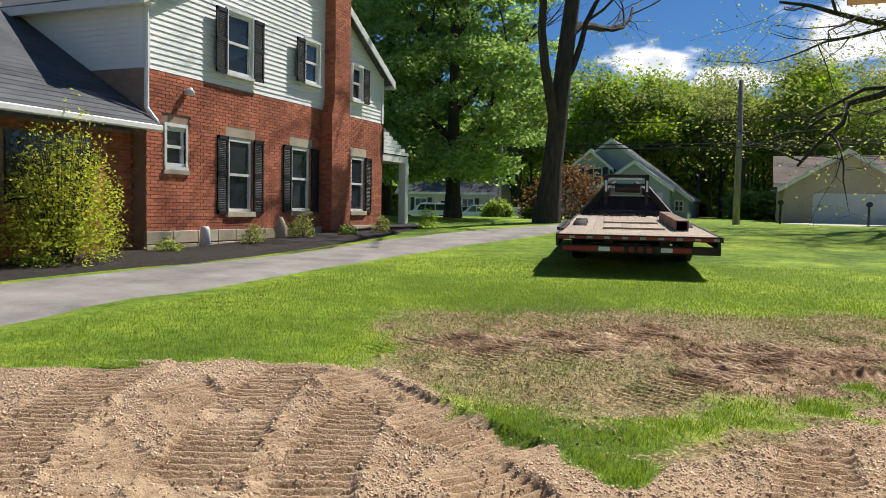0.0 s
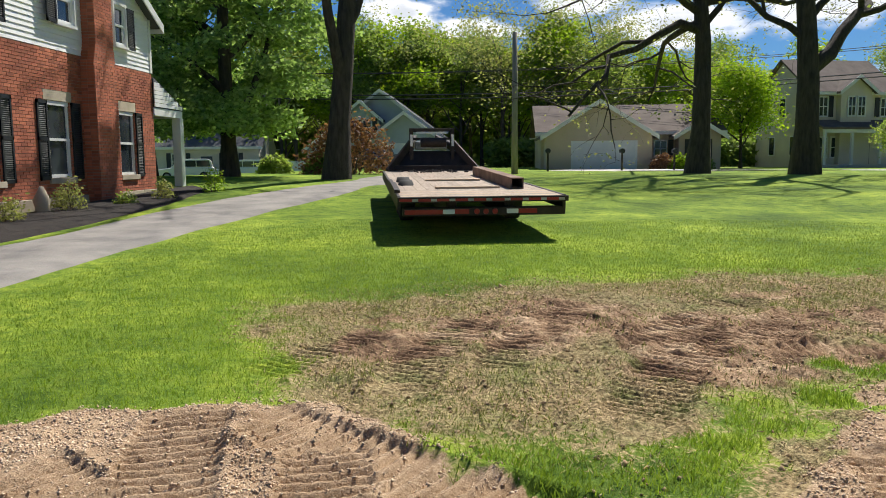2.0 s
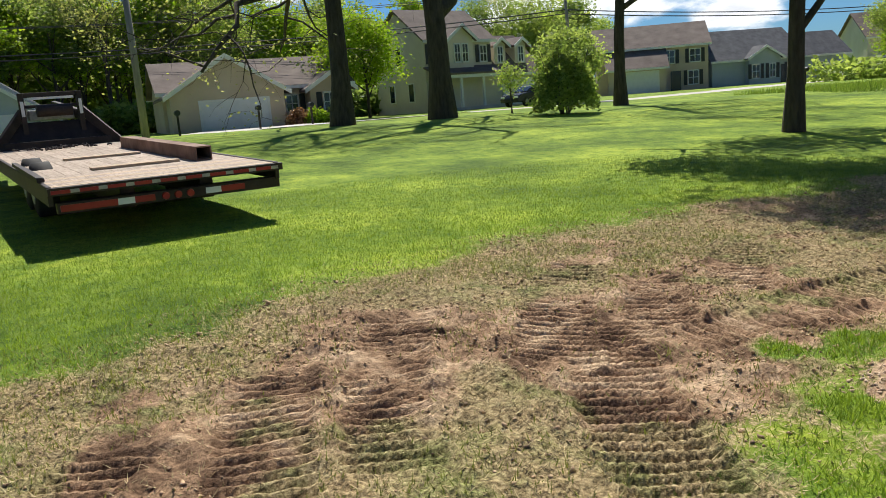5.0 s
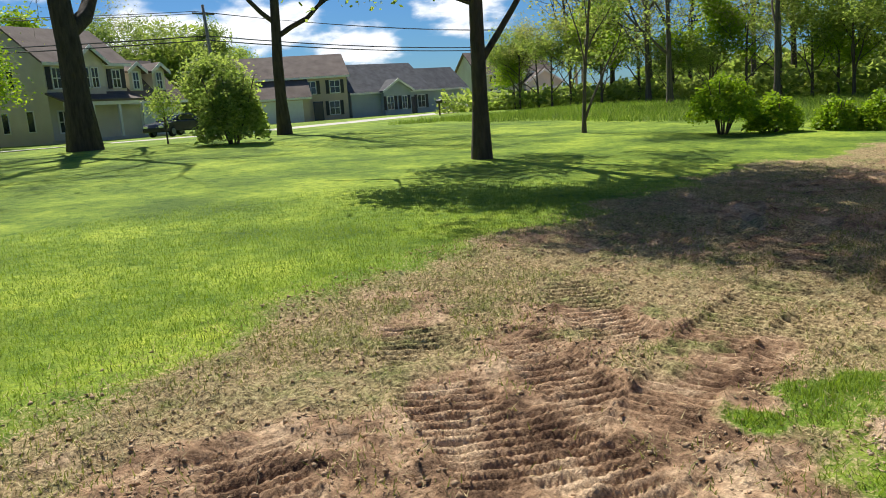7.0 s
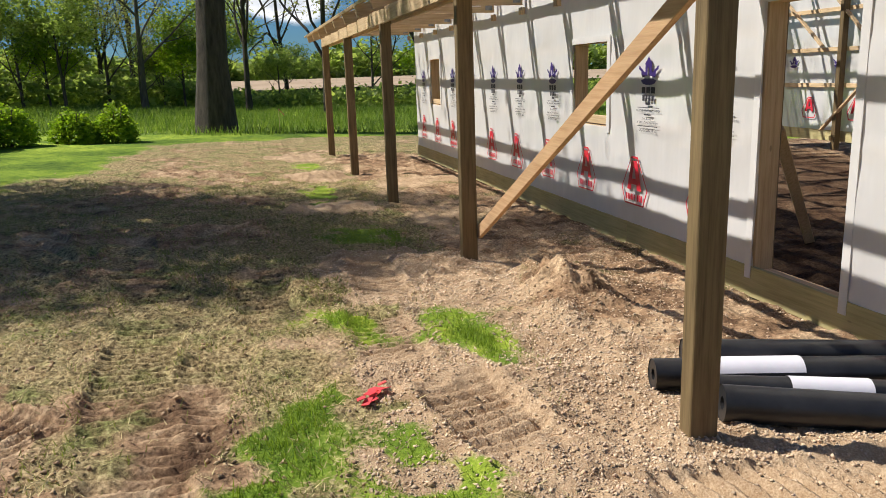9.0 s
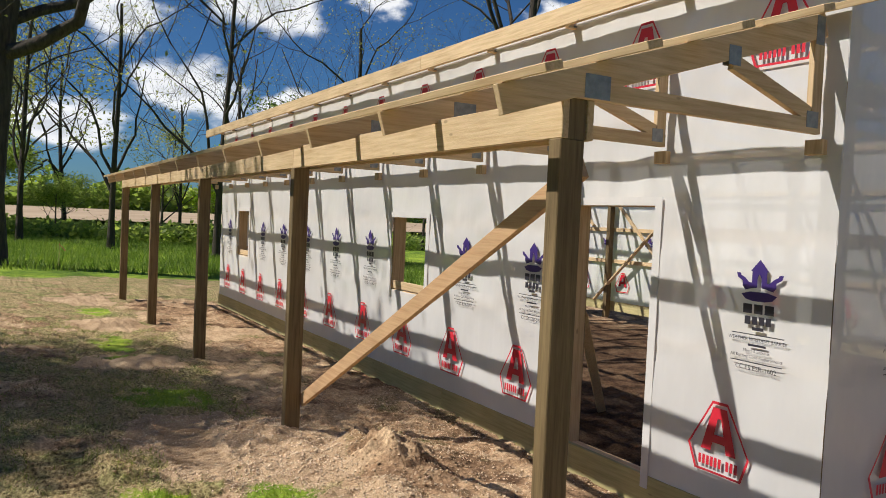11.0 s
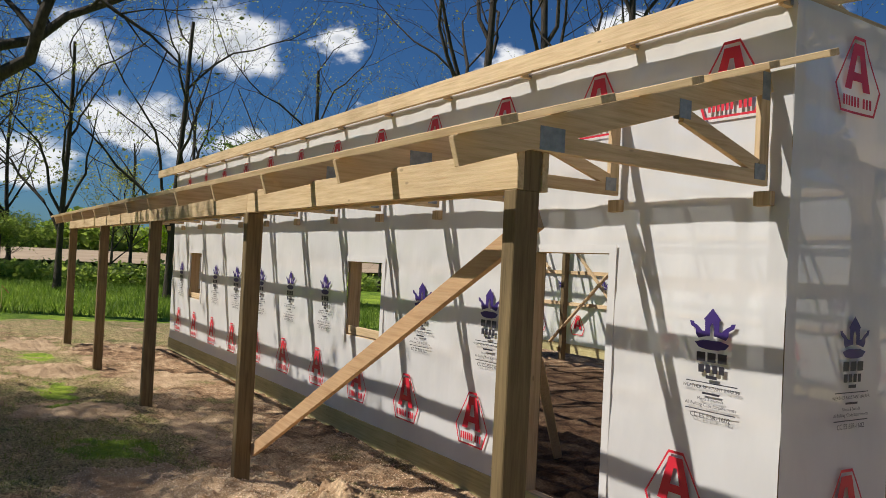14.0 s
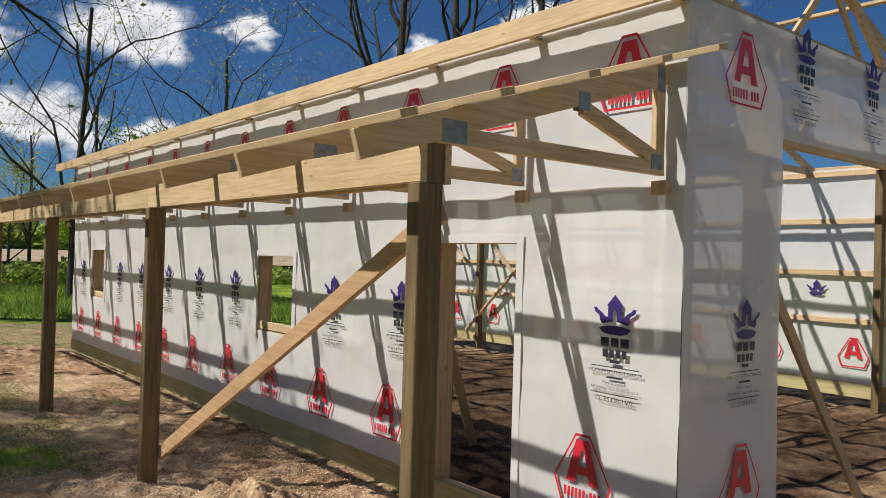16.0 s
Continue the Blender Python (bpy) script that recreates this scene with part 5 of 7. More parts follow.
def leaf_cloud(rs, centres, per, spread, size, flat=0.5):
    k = len(centres) * per
    c = np.repeat(centres, per, 0) + rs.normal(0, spread, (k, 3)) * np.array([1, 1, 0.8])
    a, b = rs.normal(0, 1, (k, 3)), rs.normal(0, 1, (k, 3))
    a[:, 2] *= flat
    a /= np.linalg.norm(a, axis=1)[:, None]
    b -= a * (a * b).sum(1)[:, None]
    b /= np.linalg.norm(b, axis=1)[:, None]
    s = (size * rs.uniform(0.55, 1.3, k))[:, None]
    v = np.stack([c - a * s, c + b * s * 0.55, c + a * s, c - b * s * 0.55], 1).reshape(-1, 3)
    return v


def tree(name, at, rs_seed, height, radius, levels, leaf, per, puff, size, label, bark=None, group="", category="tree", **kw):
    rs_ = np.random.RandomState(rs_seed)
    limbs, tips = grow(rs_, height, radius, levels, **kw)
    x, y = at[0], at[1]
    t = thing(name, Matrix.Translation((x, y, float(zg(x, y)) - 0.08)) if len(at) == 2 else Matrix.Translation(at), label, category, group)
    big, small = [q for q in limbs if q[2] == 0], [q for q in limbs if q[2] > 0]
    part("trunk", limb_geo(big), bark or M_BARK, t, "", True, True)
    tagged(part("branchwork", limb_geo(small), bark or M_BARK, t, "", True, True), "", "", "", "stuff")
    if per:
        v = leaf_cloud(rs_, tips, per, puff, size)
        ob = new("crown", fast_mesh("crown", v, np.arange(len(v)).reshape(-1, 4), leaf))
        ob.parent = t
    return t


def dome(rs_, n, rx, ry, rz, hollow=0.55):
    """Places filling the outer part of an uneven dome."""
    d = rs_.normal(0, 1, (n, 3))
    d /= np.linalg.norm(d, axis=1)[:, None]
    d[:, 2] = np.abs(d[:, 2]) * 1.0 - 0.25 * rs_.rand(n)
    bumps = 0.82 + 0.3 * vnoise(d[:, 0] * 2 + d[:, 2], d[:, 1] * 2 - d[:, 2], 1.6, 91)
    r = hollow + (1 - hollow) * rs_.rand(n) ** 0.6
    return d * (r * bumps)[:, None] * np.array([rx, ry, rz])


def shrub(name, at, seed, rx, ry, h, leaf, n, size, label, stems=7, low=0.25, group="", trunk_r=0.03, hollow=0.55, bark=None):
    rs_ = np.random.RandomState(seed)
    t = thing(name, Matrix.Translation((at[0], at[1], float(zg(*at[:2])) - 0.03)), label, "shrub", group)
    g = Geo()
    for k in range(stems):
        a = 6.283 * k / stems + rs_.rand()
        r = rs_.uniform(0.3, 0.85)
        p1 = (0.12 * rx * math.cos(a), 0.12 * ry * math.sin(a), 0)
        p2 = (r * 0.6 * rx * math.cos(a), r * 0.6 * ry * math.sin(a), h * 0.45)
        p3 = (r * rx * math.cos(a), r * ry * math.sin(a), h * 0.85)
        g.tube([p1, p2, p3], [trunk_r, trunk_r * 0.7, trunk_r * 0.3], 5, False)
    part("stems", g, bark or M_BARK2, t, "", True)
    c = dome(rs_, n, rx, ry, h * (1 - low), hollow) + np.array([0, 0, h * low])
    v = leaf_cloud(rs_, c, 4, 0.05, size)
    ob = new("foliage", fast_mesh("foliage", v, np.arange(len(v)).reshape(-1, 4), leaf))
    ob.parent = t
    return t


def big_maple(at, seed, label):
    """A broad tree whose crown is heaped out of many leafy boughs."""
    rs_ = np.random.RandomState(seed)
    limbs, tips = grow(rs_, 9.5, 0.34, 3, first=0.18, kids=4, spread=0.8)
    t = thing("maple_tree", Matrix.Translation((at[0], at[1], float(zg(*at)) - 0.1)), label, "tree")
    part("trunk", limb_geo([q for q in limbs if q[2] == 0]), M_BARK, t, "", True, True)
    tagged(part("branchwork", limb_geo([q for q in limbs if q[2] > 0]), M_BARK, t, "", True, True), "", "", "", "stuff")
    boughs = []
    for k in range(300):
        f = rs_.rand()
        h = 1.7 + 12.5 * f
        r = (1.0 + 3.3 * math.sin(3.1 * min(1, 0.16 + 0.84 * f)) ** 0.8) * rs_.uniform(0.35, 1.08)
        a = rs_.uniform(0, 6.283)
        boughs.append((r * math.cos(a), r * math.sin(a), h))
    boughs = np.array(boughs)
    off = dome(rs_, 300 * 190, 0.95, 0.95, 0.7, 0.5)
    v = leaf_cloud(rs_, np.repeat(boughs, 190, 0) + off, 1, 0.1, 0.115)
    ob = new("crown", fast_mesh("crown", v, np.arange(len(v)).reshape(-1, 4), M_LEAF_MAPLE))
    ob.parent = t


M_LEAF_BUSH = leaf_mat("yellow_bush_leaf", (0.34, 0.38, 0.05), (0.58, 0.60, 0.12), 0.5)
# trees on the lawn
tree("oak_tree", (-7.3, 28.7), 101, 14, 0.42, 4, M_LEAF_BUD, 3, 0.35, 0.08, "tall dark oak with bare limbs beside the driveway", first=0.42, kids=3, spread=0.6, wiggle=0.2, mains=((3.4, 178, 24, 9, 0.24), (5.2, 10, 42, 6, 0.16)))
tree("oak_tree", (7.5, 36.9), 102, 14, 0.46, 4, M_LEAF_BUD, 3, 0.35, 0.08, "tall dark oak with bare spreading limbs", first=0.48, kids=4, spread=1.1, lift=0.1, wiggle=0.26, mains=((6.4, 185, 68, 8.5, 0.22), (6.9, 170, 86, 7, 0.17), (7.2, 205, 55, 8, 0.2), (6.6, 10, 70, 7, 0.17)))
tree("oak_tree", (11.5, 35.0), 105, 14, 0.52, 4, M_LEAF_BUD, 3, 0.4, 0.08, "thick dark oak forking low on the lawn", first=0.5, kids=4, spread=0.8, lift=0.1, wiggle=0.24, mains=((4.4, 0, 32, 9, 0.34), (6.4, 352, 74, 7, 0.17), (5.6, 190, 62, 7, 0.16)))
tree("ash_tree", (19.2, 32.6), 104, 11, 0.27, 4, M_LEAF_SPRING, 9, 0.45, 0.10, "slim lawn tree with young leaves", first=0.38, kids=3, wiggle=0.18, mains=((4.2, 330, 45, 5.5, 0.13), (4.8, 150, 40, 5, 0.11)))
tree("young_tree", (11.3, 15.9), 115, 9.0, 0.19, 4, M_LEAF_SPRING, 80, 0.36, 0.075, "broad young lawn tree with fresh leaves", first=0.46, kids=3, spread=0.95, lift=0.3, wiggle=0.16, shrink=0.62, bark=M_BARK, mains=((2.1, 318, 36, 5.0, 0.09), (3.4, 140, 50, 4.8, 0.08), (4.0, 225, 48, 4.6, 0.08), (3.8, 50, 52, 4.6, 0.08)))
tree("sapling", (19.4, 17.9), 106, 4.2, 0.07, 3, M_LEAF_SPRING, 26, 0.3, 0.06, "small forked sapling at the lawn's edge", first=0.3, kids=3, spread=0.6, bark=M_BARK2, mains=((0.4, 320, 22, 3.2, 0.05),))
tree("oak_tree", (25.6, 7.3), 107, 16, 0.56, 4, M_LEAF_BUD, 2, 0.4, 0.09, "massive bare oak beside the unmown grass", first=0.42, kids=4, spread=1.0, lift=0.1, wiggle=0.26, mains=((6.5, 240, 62, 10, 0.24), (7.5, 275, 75, 9, 0.2)))
big_maple((-12.3, 31.8), 108, "large dense green maple behind the brick house")
big_maple((-16.5, 33.5), 109, "large dense green maple behind the porch")
shrub("plum_bush", (-8.4, 36.5), 110, 2.3, 1.3, 3.2, M_LEAF_RED, 1500, 0.08, "low copper-leaved ornamental bush standing beside the lawn", 8, 0.1)
tree("lawn_maple", (15.2, 56.0), 111, 4.6, 0.12, 3, M_LEAF_BRIGHT, 40, 0.5, 0.11, "small round bright green maple", first=0.25, kids=5, spread=0.9)
tree("lawn_maple", (27.0, 49.0), 112, 3.0, 0.12, 3, M_LEAF_SPRING, 34, 0.5, 0.12, "round green garden tree by the lane", first=0.25, kids=5, spread=0.9)
tree("ornamental_tree", (14.4, 34.0), 113, 1.5, 0.04, 2, M_LEAF_SPRING, 20, 0.18, 0.06, "tiny staked garden tree", first=0.4, kids=4)
shrub("yew_bush", (13.3, 28.0), 120, 1.25, 1.25, 2.7, M_LEAF_SPRING, 2600, 0.075, "broad feathery green bush on the lawn", 9, 0.2)
shrub("hedge_ball", (19.2, 13.4), 121, 0.95, 0.95, 1.75, M_LEAF_BRIGHT, 2600, 0.05, "rounded bright green clipped bush", 8, 0.35, "lawn bushes")
shrub("hedge_ball", (20.1, 12.3), 122, 0.75, 0.75, 1.15, M_LEAF_BRIGHT, 1800, 0.05, "low bright green bush", 7, 0.2, "lawn bushes")
shrub("hedge_ball", (21.0, 10.9), 123, 0.62, 0.62, 1.0, M_LEAF_BRIGHT, 1500, 0.05, "low bright green bush", 7, 0.15, "lawn bushes")
shrub("hedge_ball", (21.4, 9.9), 124, 0.72, 0.6, 1.1, M_LEAF_BRIGHT, 1700, 0.05, "low bright green clipped bush with a flat top", 7, 0.15, "lawn bushes")
shrub("garden_shrub", (-10.75, 9.75), 125, 1.05, 1.15, 2.8, M_LEAF_BUSH, 3000, 0.034, "tall loose shrub with thin stems before the brick wall", 60, 0.15, "", 0.011, 0.0)
for k, (x, y, s, m) in enumerate(((-10.75, 12.3, 0.3, M_LEAF_SPRING), (-10.5, 14.7, 0.28, M_LEAF_BUD), (-10.4, 16.7, 0.25, M_LEAF_BUD), (-10.0, 18.2, 0.25, M_LEAF_SPRING), (-9.7, 19.6, 0.25, M_LEAF_BUD), (-9.5, 22.4, 0.35, M_LEAF_BRIGHT), (-10.6, 9.2, 0.4, M_LEAF_SPRING), (-10.9, 17.2, 0.25, M_LEAF_BUD))):
    shrub("bed_plant", (x, y), 130 + k, s, s, 0.35 + 0.25 * (k % 3), m, 130, 0.035, "small leafy plant in the dark mulch", 6, 0.15, "bed plants", 0.008)
for k, (x, y, m) in enumerate(((9.9, 50.6, M_LEAF_BRIGHT), (8.9, 51.0, M_LEAF_RED), (11.2, 50.9, M_LEAF_DARK), (31.5, 70.5, M_LEAF_DARK), (29.5, 71.5, M_LEAF_DARK), (-9.6, 36.5, M_LEAF_DARK), (-12.3, 38.0, M_LEAF_SPRING))):
    shrub("house_shrub", (x, y), 150 + k, 0.9, 0.8, 1.1, m, 500, 0.09, "rounded shrub before a house", 5, 0.1, "house shrubs")

# the woods round the place
def wood_kind(name, seed, h, r, leaf, per, size, puff, label, bark, **kw):
    return tree(name, (0.0, 0.0, -300.0), seed, h, r, 4, leaf, per, puff, size, label, bark, "woodland trees", **kw)


KINDS = [wood_kind("woodland_tree", 201, 10.5, 0.24, M_LEAF_SPRING, 18, 0.22, 0.7, "tall woodland tree in thin spring leaf", M_BARK2, first=0.15, kids=3),
         wood_kind("woodland_tree", 202, 11, 0.27, M_LEAF_DARK, 18, 0.22, 0.7, "tall woodland tree in darker leaf", M_BARK, first=0.25, kids=3),
         wood_kind("woodland_tree", 203, 11, 0.22, M_LEAF_BUD, 10, 0.14, 0.6, "tall woodland tree with opening buds", M_BARK2, first=0.3, kids=3),
         wood_kind("woodland_tree", 204, 8.5, 0.2, M_LEAF_BRIGHT, 20, 0.22, 0.8, "young woodland tree in bright leaf", M_BARK2, first=0.2, kids=3)]
BARE = [wood_kind("bare_tree", 211, 17, 0.24, M_LEAF_BUD, 1, 0.07, 0.4, "tall bare tree behind the building", M_BARK, first=0.28, kids=3, spread=0.7, wiggle=0.22, mains=((5.0, 40, 24, 9, 0.14), (6.5, 220, 30, 8, 0.12))),
        wood_kind("bare_tree", 212, 15, 0.2, M_LEAF_BUD, 2, 0.08, 0.4, "tall thin bare tree at the field's edge", M_BARK, first=0.25, kids=3, spread=0.65, wiggle=0.2, mains=((3.5, 100, 24, 8, 0.12), (4.5, 290, 28, 7, 0.1)))]
used = set()


def plant(kind, x, y, s, turn, dz=0.0):
    m = Matrix.LocRotScale((x, y, float(zg(x, y)) - 0.1 + dz), Euler((0, 0, turn)), (s, s, s))
    if kind.name not in used:
        used.add(kind.name)
        kind.matrix_basis = m
    else:
        copy_thing(kind, m)


rw = random.Random(9)
for k in range(34):
    x = -62 + 5.2 * k + rw.uniform(-2, 2)
    y = 84 + 10 * rw.random() + (8 if x > 20 else 0)
    if x < 66:
        plant(KINDS[(0, 3, 1, 2, 0, 1)[k % 6]], x, y, rw.uniform(0.8, 1.05), rw.uniform(0, 6.2))
for k in range(26):
    x = -26 + 1.6 * k + rw.uniform(-2, 2)
    plant(KINDS[(3, 0, 1, 2)[k % 4]], x, 72 + 8 * rw.random(), rw.uniform(0.75, 1.0), rw.uniform(0, 6.2))
for k in range(40):
    y = 46 - 2.3 * k + rw.uniform(-1.5, 1.5)
    x = 56 - 0.16 * max(0, 10 - y) + 9 * rw.random()
    if -26 < y < 4:
        if k % 2:
            plant((KINDS[2], BARE[1], KINDS[2], BARE[0])[k % 4], x - 6, y, rw.uniform(0.6, 0.8), rw.uniform(0, 6.2))
    else:
        if k % 3:
            plant((KINDS[0], BARE[1], KINDS[2], KINDS[3], BARE[0], KINDS[2])[k % 6], x, y, rw.uniform(0.8, 1.1), rw.uniform(0, 6.2))
for k in range(34):
    y = 44 - 1.7 * k + rw.uniform(-0.8, 0.8)
    if y > 8 or k % 3 == 0:
        plant(KINDS[(3, 0, 2, 2, 0)[k % 5]], 51 + 3 * rw.random(), y, rw.uniform(0.35, 0.6), rw.uniform(0, 6.2), -0.4)
for x, y, s in ((22.5, -10.5, 1.05), (20.9, -12.6, 1.0), (19.6, -15.0, 1.0)):
    plant(BARE[0], x, y, s, rw.uniform(0, 6.2))
for x, y, s in ((31, -7.2, 0.8), (36.9, -2.5, 1.0), (40.2, 2.0, 0.9), (44, 6, 0.9), (16, -20, 1.0)):
    plant(BARE[1], x, y, s, rw.uniform(0, 6.2))
for x, y, s in ((37, -6.5, 0.55), (35.0, -9.5, 0.6), (48, 12, 0.8), (46, 20, 0.9), (44.5, 26.0, 0.9), (50, 30, 0.9)):
    plant(KINDS[1 if y < 0 else 2], x, y, s, rw.uniform(0, 6.2))

# undergrowth and the dense far wood, past counting
rb = np.random.RandomState(77)


def thicket(name, n, xf, yf, hmax, leaf, size, label):
    x, y = xf(n), yf(n)
    top_ = hmax * (0.45 + 0.55 * vnoise(x, y, 0.16, 95)) * (0.7 + 0.3 * vnoise(x, y, 0.6, 96))
    z = zg(x, y) + top_ * rb.rand(n) ** 0.8
    v = leaf_cloud(rb, np.stack([x, y, z], 1), 2, 0.3, size)
    tagged(new(name, fast_mesh(name, v, np.arange(len(v)).reshape(-1, 4), leaf)), label, "woodland", "", "stuff")


thicket("undergrowth", 9000, lambda n: 52 + 10 * rb.rand(n), lambda n: rb.uniform(9, 52, n), 2.4, M_LEAF_SPRING, 0.26, "tangled spring undergrowth under the far trees")
thicket("field_hedge", 9000, lambda n: 50 + 8 * rb.rand(n), lambda n: rb.uniform(-40, 9, n), 1.5, M_LEAF_SPRING, 0.2, "low tangled brush before the ploughed field")
thicket("far_wood", 42000, lambda n: rb.uniform(-75, 60, n), lambda n: 90 + 16 * rb.rand(n), 14.0, M_LEAF_SPRING, 0.5, "dense far woodland in spring leaf")
thicket("far_dark_wood", 26000, lambda n: rb.uniform(-75, 60, n), lambda n: 97 + 16 * rb.rand(n), 13.0, M_LEAF_DARK, 0.6, "dense dark far woodland")
thicket("near_brush", 9000, lambda n: rb.uniform(-2, 24, n), lambda n: 66 + 6 * rb.rand(n), 4.0, M_LEAF_DARK, 0.3, "brush between the far houses")
thicket("field_wood", 16000, lambda n: 150 + 14 * rb.rand(n), lambda n: rb.uniform(-150, 80, n), 11.0, M_LEAF_SPRING, 0.8, "woods beyond the ploughed field")
solid("field_far", Geo().add([(70, -70, 0.9), (150, -70, 1.6), (150, 60, 1.6), (70, 60, 0.9)], [(0, 1, 2, 3)]), M_BEIGEGRASS, "pale ploughed field behind the trees", "field", "", "structure")

# ---- houses, cars and poles beyond the lawn ----
def gable_house(name, origin, turn, w, d, eave, slope, wallm, roofm, label, windows=(), doors=(), garages=(), wings=(), over=0.35, ridge="x", storeys=1):
    """A house in its own metres: front along x at y = 0, depth d behind it. The ridge runs along x, or y for a gabled front."""
    h = thing(name, Matrix.Translation(origin) @ pose(0, 0, 0, 0, 0, turn), label, "house", "village houses")

    def block(x0, x1, y0, y1, ev, rg, sl, tag):
        g = Geo()
        if rg == "y":
            m = (x0 + x1) / 2
            t = ev + sl * (x1 - x0) / 2
            g.prism([(x0, 0), (x1, 0), (x1, ev), (m, t), (x0, ev)], 1, y0, y1)
        else:
            m = (y0 + y1) / 2
            t = ev + sl * (y1 - y0) / 2
            g.prism([(y0, 0), (y1, 0), (y1, ev), (m, t), (y0, ev)], 0, x0, x1)
        part(tag + "wall", g, wallm, h, "", True)
        g, tr = Geo(), Geo()
        o = over
        for s in (-1, 1):
            if rg == "y":
                e = m + s * ((x1 - x0) / 2 + o)
                g.prism([(e, ev - sl * o), (e, ev - sl * o + 0.16), (m, t + 0.16), (m, t + 0.01)], 1, y0 - o, y1 + o)
                tr.prism([(e, ev - sl * o - 0.12), (e, ev - sl * o + 0.17), (m, t + 0.17), (m, t - 0.12)], 1, y0 - o - 0.04, y0 - o - 0.004)
            else:
                e = m + s * ((y1 - y0) / 2 + o)
                g.prism([(e, ev - sl * o), (e, ev - sl * o + 0.16), (m, t + 0.16), (m, t + 0.01)], 0, x0 - o, x1 + o)
                tr.box(x0 - o, x1 + o, e - 0.03 + 0.05 * s, e + 0.03 + 0.05 * s, ev - sl * o - 0.08, ev - sl * o + 0.14)
        part(tag + "roof", g, roofm, h, "", True)
        part(tag + "fascia", tr, M_WHITE, h, "white roof edge boards", True)

    block(0, w, 0, d, eave, ridge, slope, "")
    for k, wg in enumerate(wings):
        block(*wg, "wing_")
    for x, z, ww, hh, y, shut in windows:
        f = Geo()
        for a, b, c, e in ((x, x + ww, z, z + 0.1), (x, x + ww, z + hh - 0.1, z + hh), (x, x + 0.09, z, z + hh), (x + ww - 0.09, x + ww, z, z + hh), (x + ww / 2 - 0.03, x + ww / 2 + 0.03, z, z + hh), (x, x + ww, z + hh / 2 - 0.03, z + hh / 2 + 0.03)):
            f.box(a, b, y - 0.08, y - 0.01, c, e)
        wi = part("window", f, M_WHITE, h, "white framed window", True)
        p = Geo().box(x + 0.05, x + ww - 0.05, y - 0.05, y - 0.03, z + 0.05, z + hh - 0.05)
        ob = new("pane", mesh_of("pane", p, M_GLASS))
        ob.parent = wi
        if shut:
            for a in (x - 0.42, x + ww + 0.06):
                part("shutter", Geo().box(a, a + 0.36, y - 0.07, y - 0.02, z, z + hh), M_SHUT, h, "dark shutter", True)
    for x, z, ww, hh, y in doors:
        part("door", Geo().box(x, x + ww, y - 0.06, y - 0.01, z, z + hh), M_CARDARK, h, "dark front door", True, bevel=0.01)
    for x, z, ww, hh, y in garages:
        gd = part("garage_door", Geo().box(x, x + ww, y - 0.05, y - 0.02, z, z + hh), M_GARDOOR, h, "white panelled garage door", True)
        n = 4
        for k in range(n):
            ob = new("panel", mesh_of("panel", Geo().box(x + 0.02, x + ww - 0.02, y - 0.075, y - 0.05, z + hh * k / n + 0.015, z + hh * (k + 1) / n - 0.015), M_GARDOOR))
            ob.parent = gd
        fr = Geo()
        for a, b, c, e in ((x - 0.12, x, z, z + hh + 0.12), (x + ww, x + ww + 0.12, z, z + hh + 0.12), (x, x + ww, z + hh, z + hh + 0.12)):
            fr.box(a, b, y - 0.09, y - 0.01, c, e)
        part("door_trim", fr, M_WHITE, h, "white trim", True)
    return h


gable_house("gable_house", (-16.6, 62, 0.9), 0, 11.8, 9, 1.8, 0.75, M_BLUEGREY, M_ROOF, "blue-grey gabled house with a white garage",
            [(3.9, 2.7, 1.4, 1.4, -0.5, True), (10.8, 0.7, 0.7, 0.9, 0, False)], [(3.6, 0.0, 1.0, 2.0, -0.5)], [(6.0, 0.0, 4.0, 2.0, -2.0)],
            [(2.9, 5.9, -0.5, 5, 4.1, "y", 0.85), (5.4, 10.6, -2.0, 5, 2.5, "y", 0.72)], 0.35, "y")
gable_house("ranch_house", (1.4, 54.2, 0.95), 0, 11.8, 8.5, 2.6, 0.44, M_TAN, M_ROOF_BR, "tan ranch house with a brown roof and garage",
            [(7.5, 0.8, 0.9, 1.2, 0, True), (9.7, 0.7, 0.9, 1.3, -1.2, True)], [(6.95, 0.0, 0.45, 2.0, 0)],
            [(1.9, 0.05, 3.95, 1.75, -2.7)], [(0.2, 6.9, -2.7, 5, 2.3, "y", 0.62), (8.9, 11.6, -1.2, 5, 2.3, "y", 0.62)], 0.4)
two = gable_house("two_storey_house", (21.2, 59.6, 0.9), 15, 6.9, 6.8, 5.6, 0.72, M_CREAM, M_ROOF_BR, "cream two-storey house with a front porch and dormers",
                  [(2.5, 3.7, 0.7, 1.5, -0.5, False), (3.3, 3.7, 0.7, 1.5, -0.5, False), (0.5, 3.7, 0.8, 1.5, 0, True), (5.6, 3.7, 0.8, 1.4, 0, True), (0.5, 0.7, 0.9, 1.6, 0, False), (1.6, 0.7, 0.9, 1.6, 0, False), (8.0, 3.6, 0.7, 1.4, 0.5, False), (10.4, 3.6, 0.7, 1.4, 0.5, False)],
                  [(3.9, 0.2, 1.0, 2.1, 0)], [(8.0, 0.1, 3.9, 2.1, 0)], [(2.0, 4.5, -0.5, 3, 5.6, "y", 0.75), (6.9, 12.4, 0, 6.4, 2.9, "x", 0.95), (7.7, 9.0, 0.5, 3, 5.1, "y", 0.7), (10.1, 11.4, 0.5, 3, 5.1, "y", 0.7)])
